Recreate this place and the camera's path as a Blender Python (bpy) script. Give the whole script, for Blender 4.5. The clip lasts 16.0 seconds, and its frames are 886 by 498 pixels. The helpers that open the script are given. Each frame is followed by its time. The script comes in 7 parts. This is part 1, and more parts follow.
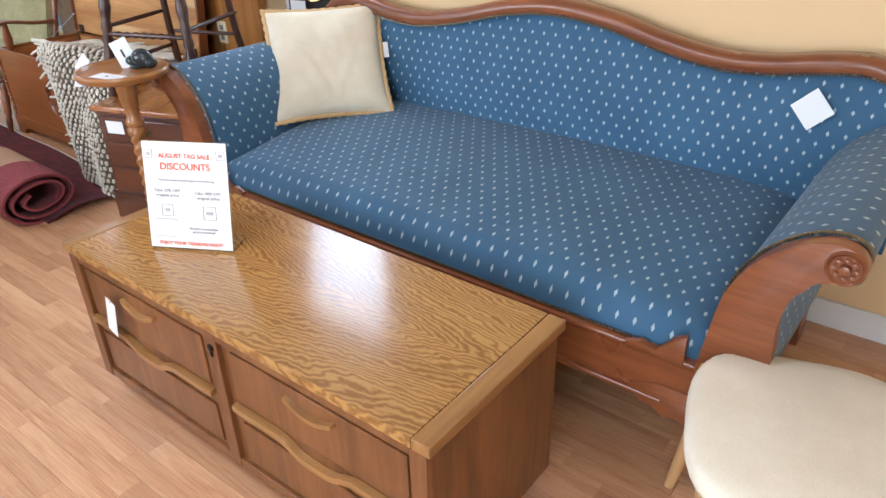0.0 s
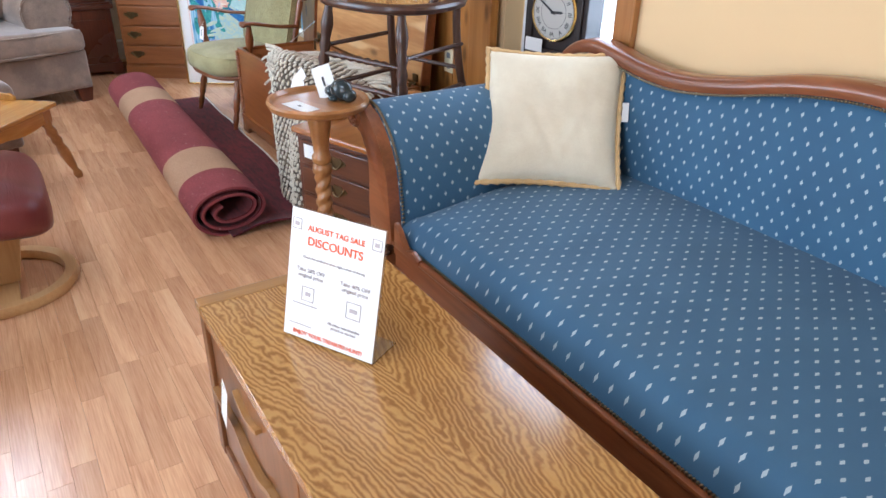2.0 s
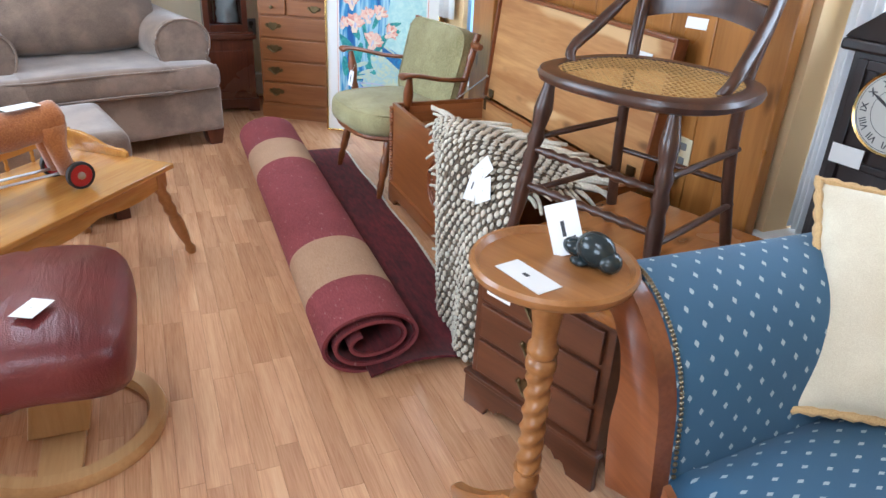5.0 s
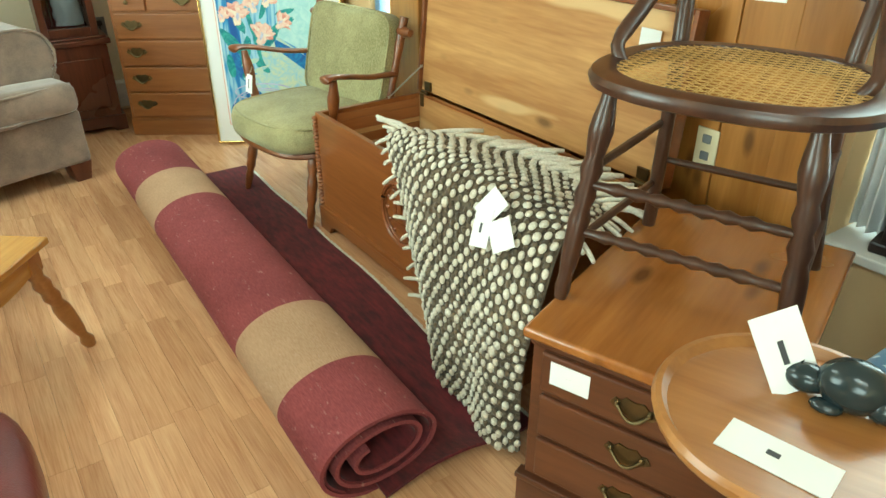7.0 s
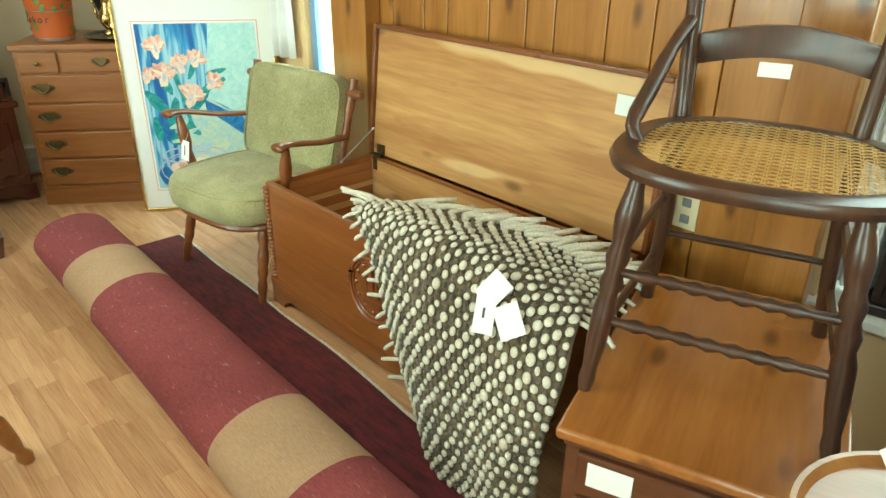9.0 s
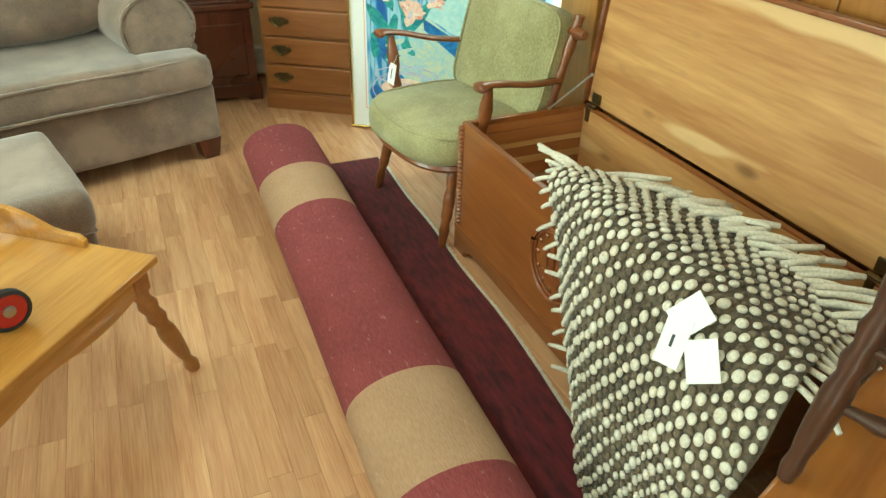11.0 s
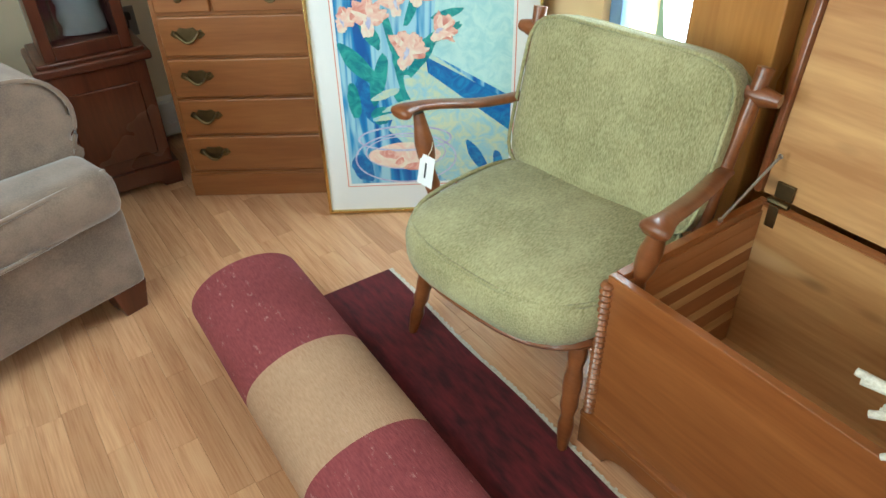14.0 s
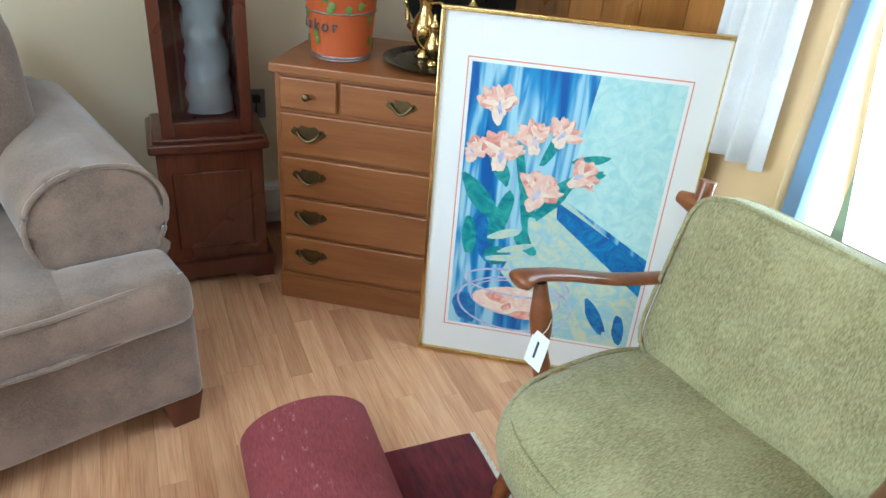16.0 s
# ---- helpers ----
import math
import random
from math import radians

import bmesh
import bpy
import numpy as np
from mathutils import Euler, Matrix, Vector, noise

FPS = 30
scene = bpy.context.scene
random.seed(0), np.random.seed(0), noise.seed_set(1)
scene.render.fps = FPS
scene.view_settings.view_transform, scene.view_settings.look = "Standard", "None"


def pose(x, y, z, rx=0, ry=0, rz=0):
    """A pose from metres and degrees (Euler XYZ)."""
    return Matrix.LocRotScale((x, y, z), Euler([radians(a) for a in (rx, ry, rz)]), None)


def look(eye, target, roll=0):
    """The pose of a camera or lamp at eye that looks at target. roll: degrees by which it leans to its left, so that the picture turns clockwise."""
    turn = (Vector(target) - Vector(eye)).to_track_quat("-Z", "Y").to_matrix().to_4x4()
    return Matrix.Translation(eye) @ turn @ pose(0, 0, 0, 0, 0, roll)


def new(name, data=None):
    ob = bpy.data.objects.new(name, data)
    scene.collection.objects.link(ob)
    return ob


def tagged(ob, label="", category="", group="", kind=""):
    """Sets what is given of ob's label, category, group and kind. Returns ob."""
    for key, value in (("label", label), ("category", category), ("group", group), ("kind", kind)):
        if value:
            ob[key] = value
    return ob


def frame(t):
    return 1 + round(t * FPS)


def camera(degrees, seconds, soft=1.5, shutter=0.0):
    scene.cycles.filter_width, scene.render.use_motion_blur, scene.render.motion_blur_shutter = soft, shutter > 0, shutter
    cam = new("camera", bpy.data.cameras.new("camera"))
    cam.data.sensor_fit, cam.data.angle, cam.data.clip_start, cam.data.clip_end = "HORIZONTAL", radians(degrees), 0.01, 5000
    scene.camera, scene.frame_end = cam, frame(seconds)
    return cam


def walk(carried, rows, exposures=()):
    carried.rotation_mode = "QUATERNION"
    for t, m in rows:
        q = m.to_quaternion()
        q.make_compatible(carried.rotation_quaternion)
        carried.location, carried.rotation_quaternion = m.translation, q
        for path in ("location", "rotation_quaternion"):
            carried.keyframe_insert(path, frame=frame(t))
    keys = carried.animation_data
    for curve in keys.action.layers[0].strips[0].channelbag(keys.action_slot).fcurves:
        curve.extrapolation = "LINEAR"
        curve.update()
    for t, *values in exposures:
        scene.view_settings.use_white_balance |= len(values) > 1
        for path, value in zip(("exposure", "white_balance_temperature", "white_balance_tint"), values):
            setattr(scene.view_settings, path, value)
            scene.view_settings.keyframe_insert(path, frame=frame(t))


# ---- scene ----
cam = camera(64.3, 16.0)
PATH = [
    (0, (0.098, -0.193, 1.46), (-0.984, 1.176, 0.483), -1.5),
    (0.5, (0.042, -0.135, 1.454), (-1.146, 1.167, 0.509), -1.5),
    (1, (-0.1, -0.021, 1.454), (-1.378, 1.208, 0.529), -1.9),
    (1.5, (-0.217, 0.08, 1.434), (-1.566, 1.226, 0.505), -1.3),
    (2, (-0.303, 0.23, 1.44), (-1.785, 1.199, 0.511), 1.3),
    (2.5, (-0.351, 0.32, 1.432), (-1.985, 1.022, 0.516), 2.6),
    (3, (-0.502, 0.351, 1.424), (-2.185, 0.915, 0.504), 1.6),
    (3.5, (-0.715, 0.334, 1.412), (-2.37, 1.004, 0.512), -0.1),
    (4, (-0.934, 0.37, 1.419), (-2.579, 1.061, 0.515), 0.4),
    (4.5, (-1.149, 0.422, 1.417), (-2.806, 1.121, 0.542), 2.5),
    (7, (-2.063, 0.386, 1.385), (-3.506, 1.388, 0.428), -0.1),
    (7.5, (-2.208, 0.335, 1.414), (-3.536, 1.495, 0.47), -1.5),
    (8, (-2.26, 0.301, 1.436), (-3.555, 1.561, 0.579), 0.5),
    (10.5, (-2.461, 0.443, 1.443), (-3.918, 1.368, 0.433), 0.9),
    (11, (-2.53, 0.529, 1.442), (-4.073, 1.225, 0.377), 1.5),
    (11.5, (-2.663, 0.563, 1.426), (-4.244, 1.094, 0.322), 1.5),
    (12, (-2.916, 0.582, 1.427), (-4.544, 1.098, 0.386), -0.2),
    (12.5, (-3.178, 0.62, 1.419), (-4.761, 1.24, 0.367), 0.9),
    (13, (-3.439, 0.666, 1.407), (-4.999, 1.332, 0.348), 1.6),
    (13.5, (-3.666, 0.659, 1.408), (-5.128, 1.452, 0.298), -0.2),
    (14, (-3.873, 0.621, 1.402), (-5.212, 1.536, 0.231), -1.4),
    (14.5, (-4.025, 0.64, 1.391), (-5.325, 1.55, 0.173), 1.0),
    (15, (-4.156, 0.712, 1.396), (-5.545, 1.533, 0.214), 2.7),
    (15.5, (-4.184, 0.752, 1.405), (-5.674, 1.55, 0.336), 4.2),
    (16, (-4.196, 0.767, 1.415), (-5.774, 1.512, 0.439), 4.8),
]
walk(cam, [(t, look(eye, target, roll)) for t, eye, target, roll in PATH],
     exposures=[(0.0, -0.36, 5400, 9), (4.5, -0.33, 5150, 10), (7.0, -0.2, 6100, -22), (12.5, -0.25, 6250, -25), (13.5, -0.3, 5800, -14), (14.5, -0.32, 5400, -7), (16.0, -0.33, 5150, -4)])

# ---- world and lights ----
world = bpy.data.worlds.new("sky")
world.use_nodes = True
scene.world = world
_wn = world.node_tree.nodes
_sky = _wn.new("ShaderNodeTexSky")
_sky.sky_type, _sky.sun_disc = "NISHITA", False
_sky.sun_elevation, _sky.sun_rotation = radians(48), radians(150)
world.node_tree.links.new(_sky.outputs[0], _wn["Background"].inputs[0])
_wn["Background"].inputs[1].default_value = 0.1
sun = new("sun", bpy.data.lights.new("sun", "SUN"))
sun.data.energy, sun.data.angle, sun.data.color = 3.0, radians(0.5), (1, 0.94, 0.85)
sun.matrix_world = look((6, -10, 14), (0, 0, 0))


def area_lamp(name, centre, aim, w, h, watts, colour):
    ob = new(name, bpy.data.lights.new(name, "AREA"))
    ob.data.shape, ob.data.size, ob.data.size_y = "RECTANGLE", w, h
    ob.data.energy, ob.data.color = watts, colour
    ob.matrix_world = look(centre, aim)
    return ob


area_lamp("daylight_alcove", (-2.52, 2.30, 1.35), (-2.52, 0, 0.9), 0.6, 1.4, 22, (0.86, 0.93, 1.0))
area_lamp("daylight_corner", (-5.13, 2.30, 1.3), (-5.13, 0, 0.7), 0.34, 1.5, 26, (0.86, 0.93, 1.0))
# added fill: two area lamps in openings of the unseen south wall
area_lamp("added_south_fill_a", (0.5, -3.36, 1.45), (0.5, 0, 1.0), 2.6, 1.7, 160, (0.93, 0.97, 1.0))
area_lamp("added_south_fill_b", (-4.6, -3.36, 1.45), (-4.6, 0, 1.0), 2.6, 1.7, 165, (0.93, 0.97, 1.0))
# added fill: two unseen overhead area lamps that lift the floor, no fitting modelled
for cx in (-4.6, -1.4):
    area_lamp("added_overhead_fill", (cx, -0.3, 2.40), (cx, -0.3, 0), 1.2, 0.5, 33, (0.95, 0.97, 1.0))

# ---- materials ----


class Nodes:
    """A small wrapper to write node trees briefly."""

    def __init__(self, name):
        self.m = bpy.data.materials.new(name)
        self.m.use_nodes = True
        self.t = self.m.node_tree
        self.b = self.t.nodes["Principled BSDF"]

    def n(self, kind, ins=None, **props):
        node = self.t.nodes.new("ShaderNode" + kind)
        for k, v in props.items():
            setattr(node, k, v)
        for k, v in (ins or {}).items():
            self.put(node.inputs[k], v)
        return node.outputs[0]

    def put(self, socket, v):
        if isinstance(v, bpy.types.NodeSocket):
            self.t.links.new(v, socket)
        elif isinstance(v, tuple) and len(v) == 3 and socket.type == "RGBA":
            socket.default_value = (*v, 1)
        else:
            socket.default_value = v

    def math(self, op, a, b=0.0, c=None):
        ins = {0: a, 1: b}
        if c is not None:
            ins[2] = c
        return self.n("Math", ins, operation=op)

    def coord(self, kind="Object"):
        return self.t.nodes.new("ShaderNodeTexCoord").outputs[kind]

    def random(self):
        return self.t.nodes.new("ShaderNodeObjectInfo").outputs["Random"]

    def noise(self, vec, scale, detail=3.0, rough=0.5, distort=0.0):
        return self.n("TexNoise", {"Vector": vec, "Scale": scale, "Detail": detail, "Roughness": rough, "Distortion": distort})

    def stretch(self, vec, s, loc=(0, 0, 0)):
        return self.n("Mapping", {"Vector": vec, "Scale": s, "Location": loc})

    def ramp(self, fac, stops):
        node = self.t.nodes.new("ShaderNodeValToRGB")
        el = node.color_ramp.elements
        while len(el) < len(stops):
            el.new(0.5)
        for e, (p, c) in zip(el, stops):
            e.position, e.color = p, (*c, 1)
        self.put(node.inputs[0], fac)
        return node.outputs[0]

    def mix(self, fac, a, b, blend="MIX"):
        node = self.t.nodes.new("ShaderNodeMix")
        node.data_type, node.blend_type = "RGBA", blend
        self.put(node.inputs[0], fac), self.put(node.inputs[6], a), self.put(node.inputs[7], b)
        return node.outputs[2]

    def bump(self, height, strength, distance=0.002):
        self.put(self.b.inputs["Normal"], self.n("Bump", {"Height": height, "Strength": strength, "Distance": distance}))

    def set(self, **k):
        for key, v in k.items():
            self.put(self.b.inputs[key.replace("_", " ")], v)
        return self.m


def wood(name, dark, light, axis="x", rough=0.35, scale=1.0, coat=0.0, chevron=0.0, knots=0.0, contrast=1.0, sap=None):
    """Grained wood; the grain runs along the object's own axis."""
    k = Nodes(name)
    vec = k.coord()
    shift = k.n("VectorMath", {0: vec, 1: k.n("CombineXYZ", {0: k.math("MULTIPLY", k.random(), 7.0), 1: k.math("MULTIPLY", k.random(), 13.0), 2: k.math("MULTIPLY", k.random(), 5.0)})}, operation="ADD")
    long, across = 1.2 * scale, 14.0 * scale
    s = {"x": (long, across, across), "y": (across, long, across), "z": (across, across, long)}[axis]
    st = k.stretch(shift, s)
    rings = k.noise(st, 1.0, 4.0, 0.55, 0.6)
    if chevron:
        sep = k.t.nodes.new("ShaderNodeSeparateXYZ")
        k.put(sep.inputs[0], vec)
        tent = k.math("ABSOLUTE", k.math("SUBTRACT", sep.outputs[1], 0.02))
        wob = k.math("MULTIPLY", k.noise(k.stretch(vec, (2.2, 7.0, 7.0)), 1.0, 4.0, 0.55), 0.22)
        line = k.math("ADD", k.math("ADD", k.math("MULTIPLY", sep.outputs[0], 0.34), k.math("MULTIPLY", tent, 1.5)), wob)
        fine = k.math("MULTIPLY", k.noise(vec, 45.0, 2.0), 0.02)
        rings = k.math("MULTIPLY_ADD", k.math("SINE", k.math("MULTIPLY", k.math("ADD", line, fine), chevron)), 0.22, k.math("MULTIPLY_ADD", rings, 0.5, 0.25))
    fibre = k.noise(k.stretch(shift, tuple(v * 9 for v in s)), 1.0, 2.0)
    tone = k.math("ADD", k.math("MULTIPLY", rings, 0.75), k.math("MULTIPLY", fibre, 0.25))
    half = 0.16 / contrast
    col = k.ramp(tone, [(0.5 - half, dark), (0.5 + half, light)])
    stain = k.noise(shift, 3.0, 3.0)
    col = k.mix(k.math("MULTIPLY", stain, 0.3), col, tuple(c * 0.72 for c in dark))
    if knots:
        vor = k.n("TexVoronoi", {"Vector": k.stretch(shift, (2.2, 5.5, 5.5) if axis == "x" else (5.5, 5.5, 2.2) if axis == "z" else (5.5, 2.2, 5.5)), "Scale": 1.6})
        knot = k.ramp(vor, [(0.08, (1, 1, 1)), (0.20, (0, 0, 0))])
        col = k.mix(k.math("MULTIPLY", knot, knots), col, tuple(c * 0.35 for c in dark))
    if sap:
        pale = k.noise(k.stretch(shift, (0.9, 5.0, 5.0), (2, 3, 1)), 1.0, 2.0, 0.4, 0.3)
        col = k.mix(k.ramp(pale, [(0.60, (0, 0, 0)), (0.63, (0.8, 0.8, 0.8))]), col, sap)
    k.bump(fibre, 0.12, 0.001)
    k.set(Base_Color=col, Roughness=k.math("MULTIPLY_ADD", stain, 0.16, rough - 0.08))
    if coat:
        k.set(Coat_Weight=coat, Coat_Roughness=0.12)
    return k.m


def paint(name, colour, rough=0.7, vary=0.12, bump=0.15, scale=18.0):
    k = Nodes(name)
    vec = k.coord()
    big, small = k.noise(vec, 2.3, 3.0), k.noise(vec, scale * 12, 2.0)
    col = k.mix(k.math("MULTIPLY", big, vary * 2), colour, tuple(c * (1 - vary) for c in colour))
    k.bump(small, bump, 0.001)
    return k.set(Base_Color=col, Roughness=k.math("MULTIPLY_ADD", big, 0.15, rough - 0.07))


def metal(name, colour, rough=0.35):
    k = Nodes(name)
    n = k.noise(k.coord(), 60.0, 3.0)
    return k.set(Base_Color=k.mix(k.math("MULTIPLY", n, 0.6), colour, tuple(c * 0.4 for c in colour)), Metallic=1.0, Roughness=k.math("MULTIPLY_ADD", n, 0.2, rough - 0.1))


def cloth(name, a, b, weave=420.0, rough=0.9, slub=(1, 1, 1), blotch=0.25, bump=0.5, sheen=0.2):
    """Woven cloth: threads, slubs and slow blotches of wear."""
    k = Nodes(name)
    vec = k.coord()
    thread = k.noise(k.stretch(vec, slub), weave, 2.0, 0.6)
    big = k.noise(vec, 6.0, 4.0, 0.6)
    col = k.ramp(k.math("MULTIPLY_ADD", thread, 0.7, k.math("MULTIPLY", big, 0.3)), [(0.36, a), (0.64, b)])
    col = k.mix(k.math("MULTIPLY", k.ramp(big, [(0.45, (0, 0, 0)), (0.65, (1, 1, 1))]), blotch), col, tuple(min(1, c * 1.5) for c in b))
    k.bump(thread, bump, 0.002)
    return k.set(Base_Color=col, Roughness=rough, Sheen_Weight=sheen)


def diamond_cloth():
    """Blue upholstery with rows of small pale diamonds, set by the cloth's own UV in metres."""
    k = Nodes("blue_diamond_cloth")
    uv = k.coord("UV")
    sep = k.t.nodes.new("ShaderNodeSeparateXYZ")
    k.put(sep.inputs[0], uv)

    def lattice(du, dv):
        fx = k.math("ABSOLUTE", k.math("SUBTRACT", k.math("FRACT", k.math("MULTIPLY_ADD", sep.outputs[0], 1 / 0.048, du)), 0.5))
        fy = k.math("ABSOLUTE", k.math("SUBTRACT", k.math("FRACT", k.math("MULTIPLY_ADD", sep.outputs[1], 1 / 0.066, dv)), 0.5))
        return k.math("ADD", k.math("MULTIPLY", fx, 0.048 / 0.0052), k.math("MULTIPLY", fy, 0.066 / 0.0085))

    d = k.math("MINIMUM", lattice(0.0, 0.0), lattice(0.5, 0.5))
    fray = k.math("MULTIPLY", k.noise(uv, 380.0, 2.0), 0.7)
    mask = k.math("LESS_THAN", k.math("ADD", d, fray), 1.3)
    thread = k.noise(k.stretch(uv, (1, 1, 1)), 900.0, 2.0)
    big = k.noise(uv, 5.0, 3.0)
    blue = k.ramp(k.math("MULTIPLY_ADD", thread, 0.6, k.math("MULTIPLY", big, 0.4)), [(0.3, (0.026, 0.082, 0.155)), (0.7, (0.05, 0.135, 0.235))])
    k.bump(thread, 0.3, 0.001)
    return k.set(Base_Color=k.mix(k.math("MULTIPLY", mask, 0.75), blue, (0.5, 0.58, 0.6)), Roughness=0.75, Sheen_Weight=0.15)


def floor_laminate():
    k = Nodes("laminate_strip")
    geo = k.t.nodes.new("ShaderNodeNewGeometry")
    r = k.math("FRACT", k.math("ADD", geo.outputs["Random Per Island"], k.random()))
    vec = k.n("VectorMath", {0: k.coord(), 1: k.n("CombineXYZ", {0: k.math("MULTIPLY", r, 31.0), 1: k.math("MULTIPLY", r, 57.0), 2: 0.0})}, operation="ADD")
    rings = k.noise(k.stretch(vec, (1.6, 22, 22)), 1.0, 4.0, 0.6, 0.8)
    fibre = k.noise(k.stretch(vec, (9, 220, 60)), 1.0, 2.0)
    tone = k.math("MULTIPLY_ADD", rings, 0.6, k.math("MULTIPLY", fibre, 0.4))
    grain = k.ramp(tone, [(0.3, (0.48, 0.24, 0.12)), (0.55, (0.68, 0.41, 0.23)), (0.75, (0.75, 0.50, 0.30))])
    tint = k.ramp(r, [(0.0, (0.80, 0.72, 0.66)), (0.3, (1.0, 0.94, 0.9)), (0.6, (1.04, 1.0, 0.95)), (0.85, (0.92, 0.86, 0.8)), (1.0, (0.82, 0.75, 0.7))])
    k.bump(fibre, 0.05, 0.0006)
    smear = k.noise(k.coord(), 2.5, 4.0)
    return k.set(Base_Color=k.mix(1.0, grain, tint, "MULTIPLY"), Roughness=k.math("MULTIPLY_ADD", smear, 0.14, 0.16), Coat_Weight=0.25, Coat_Roughness=0.2)


def rug_back(name, a, b):
    k = Nodes(name)
    vec = k.coord()
    ribs = k.noise(k.stretch(vec, (60, 260, 260)), 1.0, 2.0)
    lint = k.ramp(k.noise(k.stretch(vec, (25, 60, 60)), 1.0, 4.0, 0.7), [(0.62, (0, 0, 0)), (0.78, (1, 1, 1))])
    big = k.noise(vec, 5.0, 3.0)
    col = k.ramp(k.math("MULTIPLY_ADD", ribs, 0.6, k.math("MULTIPLY", big, 0.4)), [(0.3, a), (0.7, b)])
    k.bump(ribs, 0.6, 0.003)
    return k.set(Base_Color=k.mix(k.math("MULTIPLY", lint, 0.55), col, (0.62, 0.45, 0.36)), Roughness=0.95)


def leather(name, a, b, rough=0.36):
    k = Nodes(name)
    vec = k.coord()
    v = k.n("TexVoronoi", {"Vector": vec, "Scale": 260.0})
    big = k.noise(vec, 5.0, 4.0)
    wr = k.noise(k.stretch(vec, (3, 18, 6)), 2.0, 3.0, 0.6, 1.0)
    k.bump(k.math("MULTIPLY_ADD", wr, 1.2, k.math("MULTIPLY", v, 0.25)), 0.35, 0.006)
    return k.set(Base_Color=k.ramp(big, [(0.3, a), (0.7, b)]), Roughness=k.math("MULTIPLY_ADD", big, 0.2, rough - 0.1))


def glass(name, tint=(1, 1, 1)):
    k = Nodes(name)
    return k.set(Base_Color=tint, Roughness=0.02, Transmission_Weight=1.0, IOR=1.45)


def glow(name, colour, strength, patches=None):
    k = Nodes(name)
    col = k.mix(k.ramp(k.noise(k.coord(), 1.4, 5.0, 0.65), [(0.42, (0, 0, 0)), (0.6, (1, 1, 1))]), colour, patches or colour)
    return k.set(Base_Color=(0, 0, 0), Roughness=1.0, Emission_Color=col, Emission_Strength=strength)


OAK = wood("oak_veneer", (0.25, 0.108, 0.022), (0.50, 0.27, 0.075), "x", 0.22, coat=0.5, chevron=340.0)
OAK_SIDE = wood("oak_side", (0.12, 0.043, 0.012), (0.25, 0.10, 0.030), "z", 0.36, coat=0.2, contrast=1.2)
OAK_EDGE = wood("oak_edge", (0.24, 0.11, 0.03), (0.44, 0.23, 0.075), "x", 0.32, coat=0.2)
MAHOGANY = wood("red_brown_mahogany", (0.15, 0.042, 0.012), (0.30, 0.098, 0.032), "x", 0.3, coat=0.3)
CEDAR = wood("cedar_stained", (0.20, 0.060, 0.014), (0.33, 0.115, 0.030), "x", 0.32, coat=0.3)
CEDAR_RAW = wood("cedar_raw", (0.42, 0.19, 0.060), (0.66, 0.37, 0.14), "x", 0.5, scale=0.7, knots=0.75, contrast=1.2, sap=(0.74, 0.50, 0.24))
PINE = wood("varnished_pine", (0.30, 0.115, 0.022), (0.50, 0.225, 0.055), "z", 0.3, scale=0.7, coat=0.3, knots=0.8)
PINE_TOP = wood("honey_pine", (0.27, 0.088, 0.018), (0.42, 0.165, 0.038), "y", 0.24, scale=0.7, coat=0.5, knots=0.8)
DARKDRAWER = wood("antique_brown_drawer", (0.075, 0.024, 0.010), (0.15, 0.050, 0.020), "x", 0.33, coat=0.2)
MAPLE = wood("maple_brown", (0.24, 0.085, 0.024), (0.37, 0.15, 0.047), "x", 0.38, coat=0.15)
HONEY = wood("honey_maple", (0.38, 0.160, 0.028), (0.62, 0.32, 0.068), "x", 0.24, coat=0.5)
PEDESTAL = wood("pedestal_oak", (0.27, 0.105, 0.026), (0.43, 0.195, 0.058), "x", 0.33, coat=0.3)
BEECH = wood("pale_beech", (0.54, 0.31, 0.12), (0.70, 0.45, 0.21), "z", 0.4)
WALNUT = wood("dark_walnut", (0.035, 0.014, 0.008), (0.085, 0.034, 0.018), "z", 0.32, coat=0.2)
CHAIRWOOD = wood("maple_chair_wood", (0.15, 0.045, 0.013), (0.27, 0.09, 0.027), "x", 0.32, coat=0.3)
CLOCKWOOD = wood("dark_cherry_clock", (0.07, 0.018, 0.008), (0.14, 0.036, 0.016), "z", 0.28, coat=0.3)
BLACKWOOD = wood("black_walnut_clock", (0.010, 0.006, 0.005), (0.028, 0.014, 0.011), "z", 0.35)
TRIMWOOD = wood("window_trim_pine", (0.34, 0.14, 0.035), (0.48, 0.22, 0.065), "z", 0.35, coat=0.2)
WALLPAINT = paint("warm_cream_wall", (0.78, 0.56, 0.30), 0.75, 0.06)
WALLPALE = paint("pale_cream_wall", (0.76, 0.66, 0.47), 0.75, 0.06)
CEILPAINT = paint("ceiling_white", (0.80, 0.79, 0.75), 0.85, 0.04)
WHITE = paint("white_paint", (0.78, 0.78, 0.76), 0.55, 0.05)
PAPER = paint("paper_tag", (0.82, 0.82, 0.80), 0.7, 0.03, 0.05)
INK = paint("dark_ink", (0.05, 0.05, 0.055), 0.7, 0.05)
REDINK = paint("red_ink", (0.80, 0.13, 0.03), 0.7, 0.05)
GREYINK = paint("grey_ink", (0.46, 0.41, 0.41), 0.7, 0.05)
BLUECLOTH = diamond_cloth()
PLAINBLUE = cloth("plain_blue_cloth", (0.028, 0.085, 0.16), (0.05, 0.135, 0.235), 500.0, rough=0.8, blotch=0.05, bump=0.2)
LINEN = cloth("cream_linen", (0.62, 0.54, 0.39), (0.76, 0.69, 0.53), 500.0, blotch=0.1, bump=0.25)
